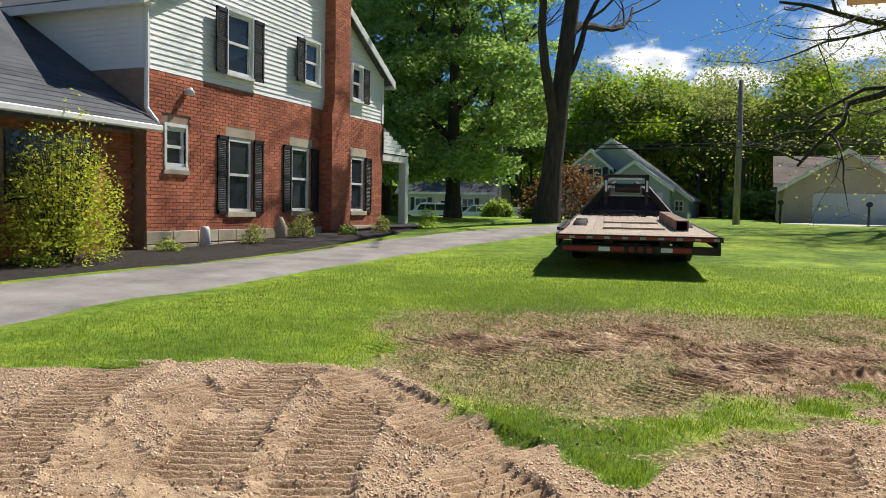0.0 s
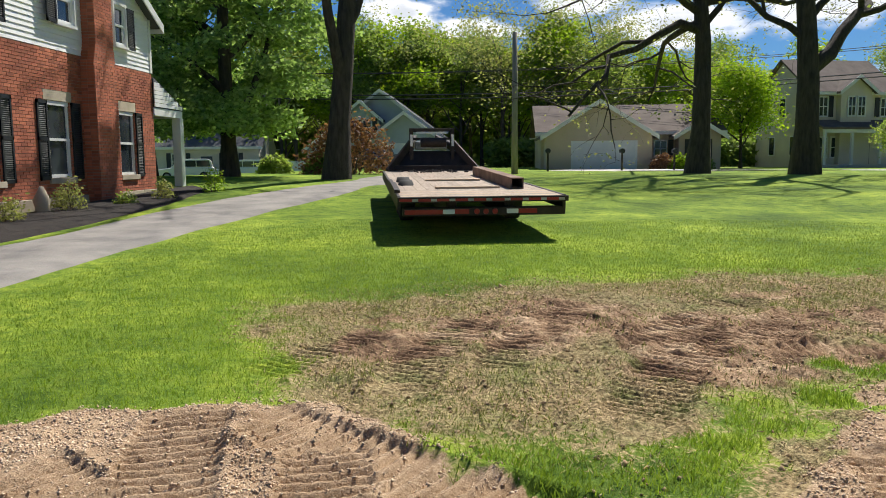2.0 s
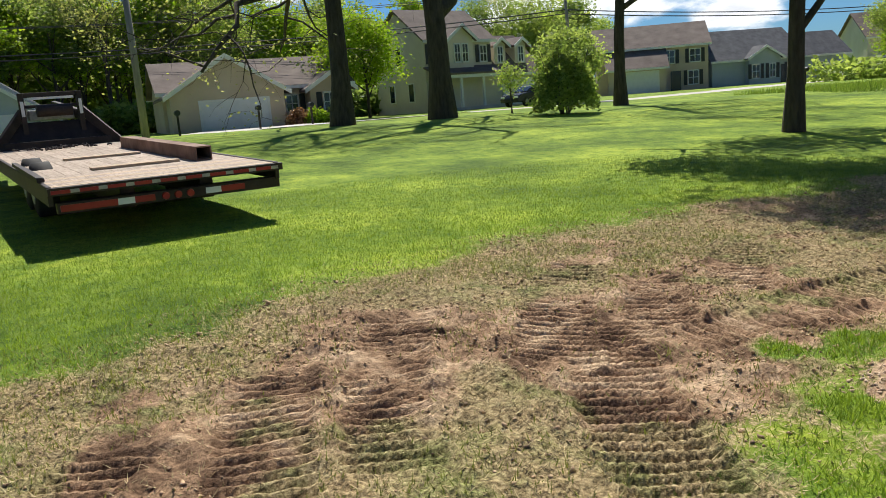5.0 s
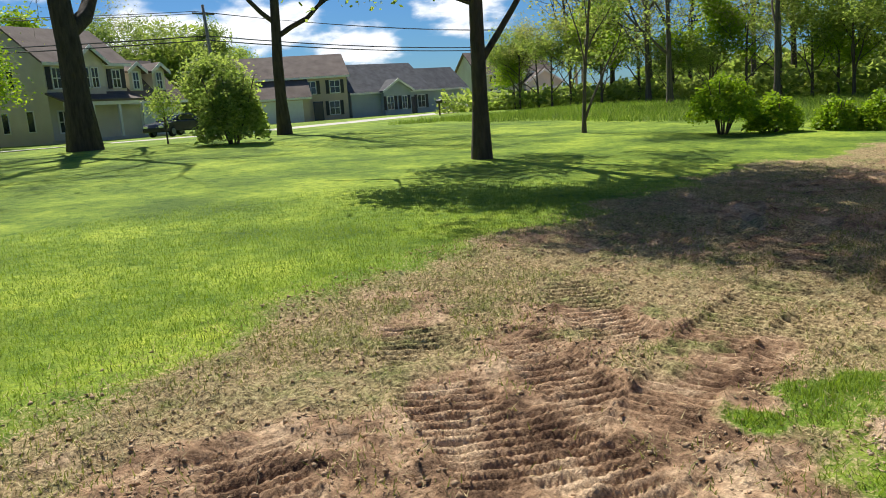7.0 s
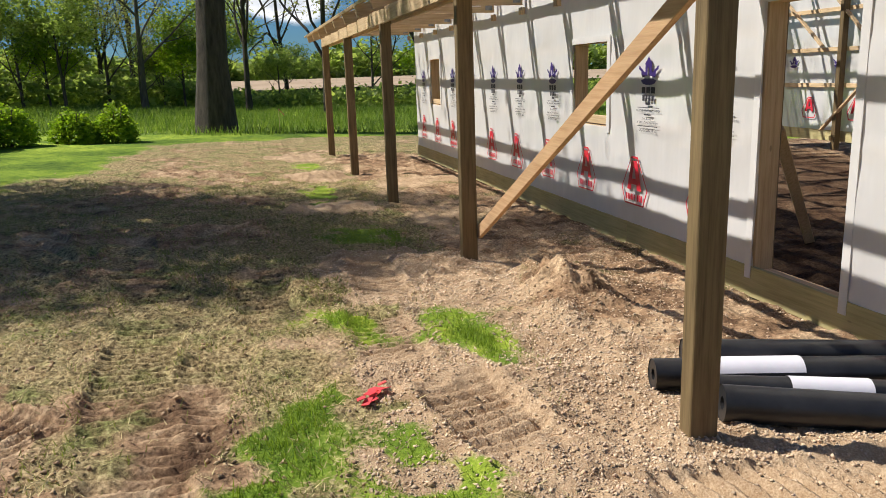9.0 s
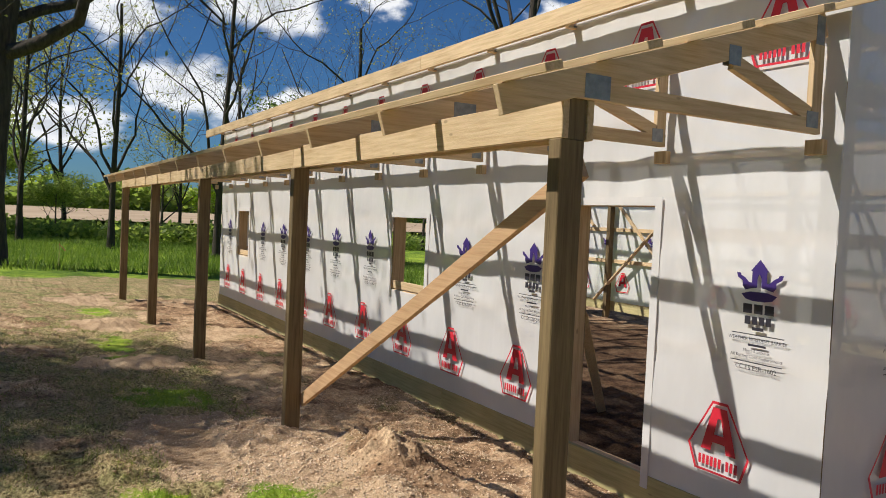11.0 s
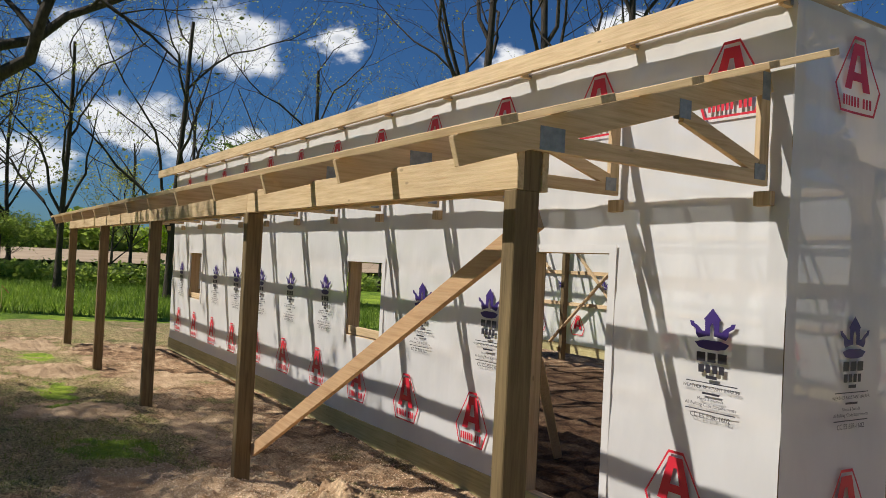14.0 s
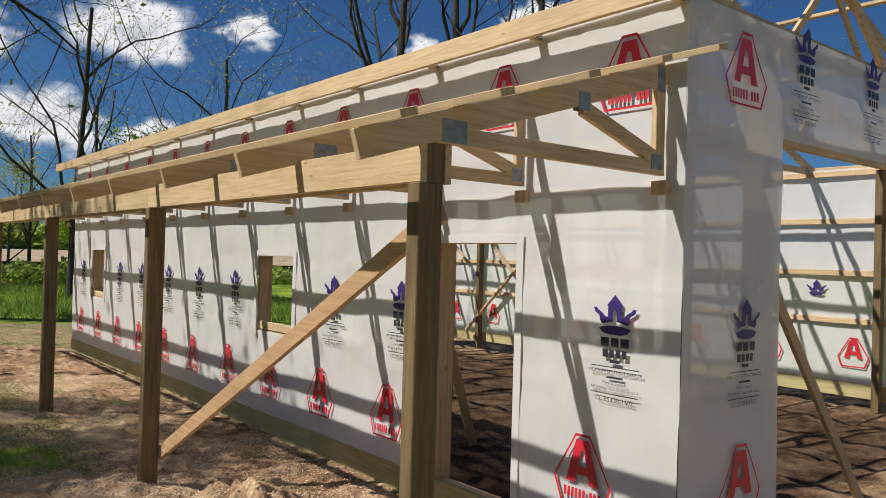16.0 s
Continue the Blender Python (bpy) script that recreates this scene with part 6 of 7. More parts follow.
part("porch_roof", Geo().prism([(-1.7, 2.75), (-1.7, 2.9), (0.0, 3.5), (0.0, 3.35)], 0, -0.2, 6.9), M_ROOF_BR, two, "brown porch roof", True)
part("porch_beam", Geo().box(-0.1, 6.8, -1.65, -1.45, 2.5, 2.76), M_WHITE, two, "white porch beam", True)
part("porch_floor", Geo().box(-0.2, 6.9, -1.7, 0.0, 0.0, 0.25), M_CONC, two, "", True)
for x in (0.0, 2.2, 4.5, 6.7):
    part("porch_column", Geo().box(x - 0.09, x + 0.09, -1.64, -1.46, 0.25, 2.5), M_WHITE, two, "white porch column", True)
for y, z in ((1.6, 0.9), (4.2, 0.9), (3.0, 3.8)):
    wi = part("side_window", Geo().box(-0.05, -0.004, y, y + 0.75, z, z + 1.5), M_WHITE, two, "narrow side window with dark shutters", True)
    ob = new("pane", mesh_of("pane", Geo().box(-0.07, -0.052, y + 0.08, y + 0.67, z + 0.08, z + 1.42), M_GLASS))
    ob.parent = wi
gable_house("brown_house", (49.5, 77.6, 0.8), -34, 12.0, 9, 5.0, 0.55, M_TAN, M_ROOF_BR, "brown-roofed house with a white garage",
            [(7.3, 3.0, 1.2, 1.5, 0, True), (10.0, 3.0, 1.2, 1.5, 0, True), (9.8, 0.6, 1.2, 1.6, 0, True)], [(8.0, 0.1, 1.1, 2.1, 0)], [(2.0, 0.1, 4.4, 2.2, -3.0)], [(1.2, 7.2, -3.0, 5, 2.8, "x", 0.6)])
gable_house("pale_house", (60.5, 71.5, 0.8), -14, 11.0, 9, 3.0, 0.72, M_BLUEGREY, M_ROOF, "pale blue-grey house with white trim",
            [(4.3, 0.7, 1.0, 1.6, -0.8, True), (6.4, 0.7, 0.8, 1.6, -0.8, True), (9.2, 0.7, 1.2, 1.6, 0, True), (13.5, 0.8, 1.0, 1.3, 0.4, False)], [(8.2, 0.1, 0.9, 2.0, 0)], [], [(4.0, 7.8, -0.8, 4, 3.0, "y", 0.6), (11.0, 17.0, 0.4, 7, 3.0, "x", 0.75)])
gable_house("tan_house", (82.5, 69.5, 0.8), -30, 11.0, 9, 4.6, 0.65, M_CREAM, M_ROOF_BR, "far cream house with a reddish roof", [(2.0, 1.0, 1.2, 1.5, 0, True), (8.0, 1.0, 1.2, 1.5, 0, False), (2.0, 3.2, 1.2, 1.2, 0, True)], [(5.5, 0, 1, 2, 0)], [(7.0, 0.1, 3.6, 2.1, -2.0)], [(6.0, 11.4, -2.0, 4, 2.9, "y", 0.6)])
gable_house("white_house", (-31.0, 66.0, 0.1), 6, 9.0, 8, 3.0, 0.6, M_CREAM, M_ROOF, "pale house beyond the maple", [(1.5, 0.9, 1.2, 1.5, 0, True), (6.0, 0.9, 1.2, 1.5, 0, True)], [(4.0, 0, 1, 2.1, 0)])


def vehicle(name, at, turn, ln, h, paint, label, van=True):
    z = float(zg(at[0], at[1])) + 0.02
    v = thing(name, Matrix.Translation((at[0], at[1], z)) @ pose(0, 0, 0, 0, 0, turn), label, "car", "parked cars")
    k = ln / 4.6
    low = [(-2.3 * k, 0.32), (-2.3 * k, 0.85), (-2.2 * k, 1.0), (0.95 * k, 1.02), (2.05 * k, 0.86), (2.3 * k, 0.6), (2.3 * k, 0.32)]
    cab = [(-2.15 * k if van else -1.7 * k, 1.0), (-2.0 * k if van else -1.0 * k, h - 0.1), (-1.7 * k if van else -0.7 * k, h), (0.15 * k, h), (0.45 * k, h - 0.06), (1.15 * k, 1.0)]
    body = part("body", Geo().prism(low, 1, -0.88, 0.88), paint, v, "", True, bevel=0.05)
    part("cabin", Geo().prism(cab, 1, -0.78, 0.78), paint, v, "", True, bevel=0.05)
    x0 = -1.95 * k if van else -1.2 * k
    for y in (-0.785, 0.785):
        for a, b in ((x0, x0 * 0.45), (x0 * 0.42, 0.0), (0.05 * k, 0.75 * k)):
            part("side_window", Geo().prism([(a, 1.06), (b, 1.06), (b - (0.32 * k if b > 0.1 else 0), h - 0.14), (a + (0.1 if a < -1 else 0), h - 0.14)], 1, y - 0.008, y + 0.008), M_GLASS, v, "", True)
    part("windscreen", Geo().add([(1.10 * k, -0.68, 1.05), (1.10 * k, 0.68, 1.05), (0.52 * k, 0.62, h - 0.1), (0.52 * k, -0.62, h - 0.1), (1.13 * k, -0.68, 1.05), (1.13 * k, 0.68, 1.05), (0.55 * k, 0.62, h - 0.1), (0.55 * k, -0.62, h - 0.1)], [(3, 2, 1, 0), (4, 5, 6, 7), (0, 1, 5, 4), (2, 3, 7, 6), (1, 2, 6, 5), (3, 0, 4, 7)]), M_GLASS, v, "", True)
    for x in (-1.4 * k, 1.42 * k):
        for y in (-0.8, 0.8):
            w = part("wheel", Geo().tube([(x, y - 0.12, 0.33), (x, y - 0.08, 0.33), (x, y + 0.08, 0.33), (x, y + 0.12, 0.33)], [0.28, 0.33, 0.33, 0.28], 20), M_TYRE, v, "", True, True)
            ob = new("rim", mesh_of("rim", Geo().tube([(x, y - 0.125, 0.33), (x, y + 0.125, 0.33)], [0.2, 0.2], 14), M_STEEL))
            ob.parent = w
    for y in (-0.62, 0.62):
        part("headlight", Geo().box(2.24 * k, 2.31 * k, y - 0.18, y + 0.18, 0.62, 0.76), M_TAPEWHITE, v, "", True, bevel=0.02)
        part("tail_light", Geo().box(-2.31 * k, -2.26 * k, y - 0.16, y + 0.16, 0.72, 0.92), M_TAPERED, v, "", True, bevel=0.02)


vehicle("suv", (-26.3, 61.3), 200, 4.5, 1.68, M_CARWHITE, "white boxy car parked beyond the porch")
vehicle("suv", (-21.6, 62.0), 178, 4.9, 1.62, M_CARWHITE, "white car parked beside the driveway")
vehicle("sedan", (-9.4, 51.8), 265, 4.6, 1.42, M_CARDARK, "dark car parked before the gabled house", False)
vehicle("sedan", (26.4, 53.0), 200, 4.5, 1.45, M_CARDARK, "dark car by the cream house", False)
vehicle("suv", (61.4, 52.5), 160, 4.7, 1.75, M_CARWHITE, "white car parked by the lane")
vehicle("suv", (65.4, 52.9), 160, 4.7, 1.75, M_CARDARK, "dark car parked by the lane")

# white fence, mailboxes, poles and wires
for k in range(5):
    x = -19.8 + 0.95 * k
    f = thing("fence_panel", (x, 61.0, 0.2), "white plastic fence panel", "fence", "fence panels")
    part("board", Geo().box(x + 0.05, x + 0.90, 60.98, 61.02, 0.2, 1.75), M_WHITE, f, bevel=0.005)
    part("post", Geo().box(x - 0.06, x + 0.06, 60.94, 61.06, 0.0, 1.9), M_WHITE, f, bevel=0.01)
for x, y in ((1.2, 43.5), (8.6, 46.5), (44.5, 44.9), (5.4, 45.0)):
    z = float(zg(x, y))
    b = thing("mailbox", (x, y, z), "dark mailbox on a post", "mailbox", "mailboxes")
    part("post", Geo().box(x - 0.05, x + 0.05, y - 0.05, y + 0.05, z - 0.05, z + 1.0), M_BARK, b)
    part("box", Geo().tube([(x, y - 0.25, z + 1.1), (x, y + 0.25, z + 1.1)], [0.14, 0.14], 12), M_SHUT, b)


def utility_pole(x, y, h, lean=0.0, arm=True):
    z = float(zg(x, y))
    p = thing("utility_pole", (x, y, z), "weathered wooden utility pole", "utility pole", "utility poles")
    part("shaft", Geo().tube([(x, y, z - 0.1), (x + lean, y, z + h)], [0.16, 0.11], 10), M_POLE, p, smooth=True)
    if arm:
        part("crossarm", Geo().box(x + lean - 0.9, x + lean + 0.9, y - 0.06, y + 0.06, z + h - 0.7, z + h - 0.58), M_BARK2, p)
    return Vector((x + lean, y, z + h))


utility_pole(-0.75, 36.0, 6.2, 0.0, False)
tops = [utility_pole(-20, 62.5, 9.0), utility_pole(32.1, 55.9, 9.2, -0.5), utility_pole(78, 52, 9.0)]
for k in range(4):
    t = thing("wire", tuple(tops[1]), "thin black overhead wire", "wire", "overhead wires")
    g = Geo()
    dz = (-0.5, -0.55, -2.2, -2.5)[k]
    dx = (-0.7, 0.7, 0.0, 0.0)[k]
    for a, b in zip(tops, tops[1:]):
        pts = []
        for q in range(13):
            f = q / 12
            p = a.lerp(b, f) + Vector((dx, 0, dz - 3.0 * f * (1 - f)))
            pts.append(tuple(p))
        g.tube(pts, [0.022 if k < 2 else 0.04] * 13, 4, False)
    part("cable", g, M_PIPE, t)

# ---- clouds, far beyond everything ----
def cloud_mat(name, seed):
    m, n, l, b = shader(name)
    tc = n.new("ShaderNodeTexCoord")
    mp = n.new("ShaderNodeMapping")
    mp.inputs["Location"].default_value = (seed * 3.7, seed * 1.3, 0)
    l.new(tc.outputs["Object"], mp.inputs[0])
    nz = n.new("ShaderNodeTexNoise")
    nz.inputs["Scale"].default_value, nz.inputs["Detail"].default_value, nz.inputs["Roughness"].default_value = 1.6, 8.0, 0.52
    l.new(mp.outputs[0], nz.inputs["Vector"])
    ln = n.new("ShaderNodeVectorMath")
    ln.operation = "LENGTH"
    l.new(tc.outputs["Object"], ln.inputs[0])
    a = n.new("ShaderNodeMath")
    a.operation = "MULTIPLY_ADD"
    a.inputs[1].default_value, a.inputs[2].default_value = -0.72, 0.52
    l.new(ln.outputs["Value"], a.inputs[0])
    s = n.new("ShaderNodeMath")
    s.operation = "ADD"
    l.new(a.outputs[0], s.inputs[0])
    l.new(nz.outputs[0], s.inputs[1])
    mr = n.new("ShaderNodeMapRange")
    mr.interpolation_type = "SMOOTHSTEP"
    mr.inputs[1].default_value, mr.inputs[2].default_value, mr.inputs[4].default_value = 0.53, 0.80, 0.97
    l.new(s.outputs[0], mr.inputs[0])
    r = ramp(n, l, s.outputs[0], [(0.50, (0.66, 0.74, 0.86)), (0.70, (0.95, 0.96, 0.98)), (0.86, (0.90, 0.91, 0.94)), (1.0, (0.66, 0.69, 0.74))])
    em = n.new("ShaderNodeEmission")
    l.new(r.outputs[0], em.inputs[0])
    em.inputs[1].default_value = 1.15
    tr = n.new("ShaderNodeBsdfTransparent")
    mx = n.new("ShaderNodeMixShader")
    l.new(mr.outputs[0], mx.inputs[0])
    l.new(tr.outputs[0], mx.inputs[1])
    l.new(em.outputs[0], mx.inputs[2])
    l.new(mx.outputs[0], n["Material Output"].inputs[0])
    return m


for k, (az, el, w, h) in enumerate(((97.2, 10.4, 5.0, 2.5), (84.5, 12.2, 7, 3.8), (92.3, 9.0, 5, 2.3), (78, 9, 8, 3.2), (68, 10, 7, 3.5), (59.5, 5.6, 9, 3.6), (52, 6.5, 6, 3.0), (46, 4.5, 6, 2.4), (38, 6.5, 6, 2.5), (-16.2, 15.2, 6.2, 4.6), (-6.5, 13.2, 5, 3.4), (-24.0, 15.8, 3.2, 2.2), (-11, 8.6, 6.5, 3.4),
                                    (-19, 7.6, 5, 2.8), (-36.5, 14.6, 3.4, 2.4), (-45.5, 17.5, 4.5, 2.4), (-27, 10.5, 3, 1.8), (-3, 5.5, 8, 3.0), (-58, 22, 10, 5), (130, 18, 12, 6), (170, 25, 12, 6), (215, 20, 12, 6), (2, 16, 8, 3))):
    a, e = radians(az), radians(el)
    p = Vector((math.cos(a) * math.cos(e), math.sin(a) * math.cos(e), math.sin(e))) * 900
    g = Geo().add([(-1, -1, 0), (1, -1, 0), (1, 1, 0), (-1, 1, 0)], [(0, 1, 2, 3)])
    ob = solid("backdrop_cloud", g, cloud_mat("cloud", k + 1.0), "white fair-weather cloud", "cloud", "", "structure")
    ob.matrix_world = look(p, (0, 0, 0)) @ Matrix.Diagonal((900 * math.tan(radians(w)) , 900 * math.tan(radians(h)), 1, 1))

# ---- the brick house ----
HX, HY0, HY1 = -11.3, 12.27, 22.75
ZB = 4.25
HBASE = (-15.5, 17.5, 0.4)
house = thing("brick_house", HBASE, "old brick house with white siding above and black shutters", "house")
HMID = (HY0 + HY1) / 2
HEAVE, HSLOPE = 5.72, 0.56
WIN1 = [(14.88, 15.77, 1.40, 3.12), (17.50, 18.38, 1.43, 3.12), (20.72, 21.55, 1.43, 3.08)]
SMALL = (12.83, 13.42, 2.34, 3.16)
WIN2 = [(14.70, 15.62, 4.56, 5.95), (17.95, 18.65, 4.86, 5.95), (20.55, 21.15, 4.75, 5.75)]
holes = WIN1 + [SMALL]

g = Geo()
ys = sorted({HY0, HY1} | {c for h in holes for c in h[:2]})
zs2 = sorted({0.3, ZB} | {c for h in holes for c in h[2:]})
for a, b in zip(ys, ys[1:]):
    for c, d in zip(zs2, zs2[1:]):
        m_ = ((a + b) / 2, (c + d) / 2)
        if not any(h[0] < m_[0] < h[1] and h[2] < m_[1] < h[3] for h in holes):
            g.box(HX - 0.3, HX - 0.012, a, b, c, d)
g.box(-20.5, HX - 0.3, HY0 + 0.012, HY0 + 0.3, 0.3, ZB)
g.box(-20.5, HX - 0.3, HY1 - 0.3, HY1, 0.3, ZB)
g.box(-20.5, -20.2, HY0 + 0.3, HY1 - 0.3, 0.3, ZB)
wall = part("wall", g, M_MORTAR, house, "red brick lower walls with mortar joints")

# white siding, board by board, under a gable
top = HEAVE + HSLOPE * (HY1 - HMID)
g = Geo()
g.prism([(HY0, ZB), (HY1, ZB), (HY1, HEAVE), (HMID, top), (HY0, HEAVE)], 0, HX - 0.25, HX - 0.02)
g.prism([(HY0, ZB), (HY1, ZB), (HY1, HEAVE), (HMID, top), (HY0, HEAVE)], 0, -20.5, -20.3)
g.box(-20.5, HX - 0.02, HY0, HY0 + 0.2, ZB, HEAVE)
g.box(-20.5, HX - 0.02, HY1 - 0.2, HY1, ZB, HEAVE)
upper = part("upper_wall", g, M_SIDING, house, "white clapboard upper walls")
z = ZB
while z < top - 0.12:
    over = max(0.0, (z + 0.12 - HEAVE) / HSLOPE)
    ya, yb = HY0 + over, HY1 - over
    spans = [(ya, yb)]
    for h in WIN2:
        if h[2] - 0.08 < z + 0.06 < h[3] + 0.08:
            spans = [s for a, b in spans for s in ((a, min(b, h[0] - 0.05)), (max(a, h[1] + 0.05), b)) if s[1] - s[0] > 0.05]
    for a, b in spans:
        k = Geo()
        k.add([(HX - 0.02, a, z), (HX + 0.014, a, z), (HX - 0.01, a, z + 0.122), (HX - 0.02, a, z + 0.122), (HX - 0.02, b, z), (HX + 0.014, b, z), (HX - 0.01, b, z + 0.122), (HX - 0.02, b, z + 0.122)],
              [(0, 1, 2, 3), (7, 6, 5, 4), (0, 4, 5, 1), (1, 5, 6, 2), (2, 6, 7, 3), (3, 7, 4, 0)])
        part("clapboard", k, M_SIDING, upper)
    if z < HEAVE - 0.1:
        k = Geo()
        k.add([(-20.5, HY0, z), (-20.5, HY0 - 0.02, z), (-20.5, HY0 - 0.004, z + 0.12), (-20.5, HY0, z + 0.12), (HX, HY0, z), (HX, HY0 - 0.02, z), (HX, HY0 - 0.004, z + 0.12), (HX, HY0, z + 0.12)],
              [(3, 2, 1, 0), (4, 5, 6, 7), (1, 5, 4, 0), (2, 6, 5, 1), (3, 7, 6, 2), (0, 4, 7, 3)])
        part("clapboard", k, M_SIDING, upper)
    z += 0.116
part("trim", Geo().box(HX - 0.03, HX + 0.03, HY0 - 0.03, HY0 + 0.09, ZB, HEAVE), M_WHITE, house, "white corner board")
part("trim", Geo().box(HX - 0.03, HX + 0.03, HY1 - 0.09, HY1 + 0.03, ZB, HEAVE), M_WHITE, house, "white corner board")
g = Geo()
for s, ye in ((1, HY1 + 0.35), (-1, HY0 - 0.35)):
    ze = HEAVE - HSLOPE * 0.35
    g.prism([(ye, ze), (ye, ze + 0.1), (HMID, top + 0.1), (HMID, top)], 0, -20.8, HX + 0.25)
part("roof", g, M_ROOF, house, "dark shingled gable roof")
g = Geo()
for ye in (HY1 + 0.35, HY0 - 0.35):
    ze = HEAVE - HSLOPE * 0.35
    g.prism([(ye, ze - 0.12), (ye, ze + 0.11), (HMID, top + 0.11), (HMID, top - 0.12)], 0, HX + 0.255, HX + 0.29)
g.box(-20.8, HX + 0.25, HY0 - 0.40, HY0 - 0.352, HEAVE - 0.32, HEAVE - 0.14)
g.box(-20.8, HX + 0.25, HY0 - 0.35, HY0 - 0.02, HEAVE - 0.26, HEAVE - 0.235)
g.box(-20.8, HX + 0.25, HY1 + 0.352, HY1 + 0.40, HEAVE - 0.32, HEAVE - 0.14)
part("fascia", g, M_WHITE, house, "white eave and rake boards")


def sash_window(parent, y0, y1, z0, z1, x, shutters=(True, True), stone=True, name="window"):
    w = part(name, Geo().box(x - 0.28, x - 0.24, y0, y1, z0, z1), M_CURTAIN, parent, "white sash window with curtains")
    fr = Geo()
    for a, b, c, d in ((y0, y0 + 0.08, z0, z1), (y1 - 0.08, y1, z0, z1), (y0, y1, z1 - 0.09, z1), (y0, y1, z0, z0 + 0.07), (y0, y1, (z0 + z1) / 2 - 0.03, (z0 + z1) / 2 + 0.03)):
        fr.box(x - 0.12, x - 0.03 + (0.012 if d - c < 0.2 else 0), a, b, c, d)
    part("frame", fr, M_WHITE, w, "white painted frame")
    for c, d, xo in ((z0 + 0.07, (z0 + z1) / 2 - 0.03, -0.075), ((z0 + z1) / 2 + 0.03, z1 - 0.09, -0.06)):
        part("pane", Geo().box(x + xo - 0.006, x + xo, y0 + 0.08, y1 - 0.08, c, d), M_GLASS, w)
    if stone:
        part("sill", Geo().box(x - 0.1, x + 0.07, y0 - 0.09, y1 + 0.09, z0 - 0.13, z0 - 0.005), M_FOUND, w, "pale stone sill", bevel=0.008)
        part("lintel", Geo().box(x - 0.1, x + 0.006, y0 - 0.12, y1 + 0.12, z1 + 0.006, z1 + 0.26), M_FOUND, w, "pale stone lintel", bevel=0.006)
    else:
        part("sill", Geo().box(x - 0.1, x + 0.05, y0 - 0.06, y1 + 0.06, z0 - 0.07, z0 - 0.005), M_WHITE, w, "white sill")
        k = Geo()
        for a, b, c, d in ((y0 - 0.06, y0, z0, z1 + 0.07), (y1, y1 + 0.06, z0, z1 + 0.07), (y0, y1, z1, z1 + 0.07)):
            k.box(x - 0.03, x + 0.03, a, b, c, d)
        part("casing", k, M_WHITE, w, "white casing")
    for on, a in zip(shutters, (y0 - 0.43, y1 + 0.05)):
        if on:
            s = Geo()
            xs_ = x + 0.012
            for p, q, c, d in ((a, a + 0.05, z0 - 0.05, z1), (a + 0.33, a + 0.38, z0 - 0.05, z1), (a, a + 0.38, z0 - 0.05, z0 + 0.03), (a, a + 0.38, z1 - 0.08, z1), (a, a + 0.38, (z0 + z1) / 2 - 0.04, (z0 + z1) / 2 + 0.04)):
                s.box(xs_, xs_ + 0.035, p, q, c, d)
            s.box(xs_ + 0.001, xs_ + 0.008, a + 0.02, a + 0.36, z0 - 0.03, z1 - 0.02)
            zz = z0 + 0.04
            while zz < z1 - 0.10:
                s.board((xs_ + 0.014, a + 0.04, zz), (xs_ + 0.014, a + 0.34, zz), 0.035, 0.006, (0.8, 0, 1))
                zz += 0.042
            part("shutter", s, M_SHUT, w, "black louvred shutter")


for k, (a, b, c, d) in enumerate(WIN1):
    sash_window(house, a, b, c, d, HX, (k != 2, True))
sash_window(house, *SMALL, HX, (False, False), False)
part("sill", Geo().box(HX - 0.1, HX + 0.06, SMALL[0] - 0.1, SMALL[1] + 0.1, SMALL[2] - 0.17, SMALL[2] - 0.075), M_FOUND, house, "stone sill of the small window", bevel=0.006)
for k, (a, b, c, d) in enumerate(WIN2):
    sash_window(house, a, b, c, d, HX + 0.10, (k < 2, k != 1), False)
# chimney, foundation, lamp, downspout
CH = (18.97, 20.03)
CD = 0.34
g = Geo()
g.box(HX, HX + CD, CH[0], CH[1], 0.4, 4.0)
g.prism([(CH[0], 4.0), (CH[1], 4.0), (CH[1] - 0.05, 4.55), (CH[0] + 0.16, 4.55)], 0, HX, HX + CD - 0.01)
g.box(HX, HX + CD - 0.02, CH[0] + 0.16, CH[1] - 0.05, 4.55, 10.2)
chim = part("chimney", g, M_MORTAR, house, "tall red brick outside chimney")
y = HY0 - 0.02
while y < HY1:
    w = 0.55 + 0.25 * random.random()
    e = min(y + w, HY1)
    for c, d in ((0.35, 0.72), (0.73, 1.0)):
        if not (CH[0] - 0.02 < (y + e) / 2 < CH[1] + 0.02):
            part("stone_block", Geo().box(HX - 0.05, HX + 0.035 + 0.012 * random.random(), y, e - 0.012, c, d - 0.008), M_FOUND, house, bevel=0.012)
    y = e
t = part("wall_lamp", Geo().tube([(HX, 13.42, 3.92), (HX + 0.14, 13.42, 3.94), (HX + 0.2, 13.42, 3.88)], [0.07, 0.085, 0.06], 12), M_WHITE, house, "round white outside lamp", smooth=True)
g = Geo()
g.tube([(HX + 0.08, HY0 - 0.06, HEAVE - 0.2), (HX + 0.08, HY0 - 0.06, 3.45), (HX + 0.28, HY0 - 0.02, 3.2), (HX + 0.38, HY0 - 0.04, 3.06)], [0.05] * 4, 8)
part("downspout", g, M_WHITE, house, "white downspout from the eave")
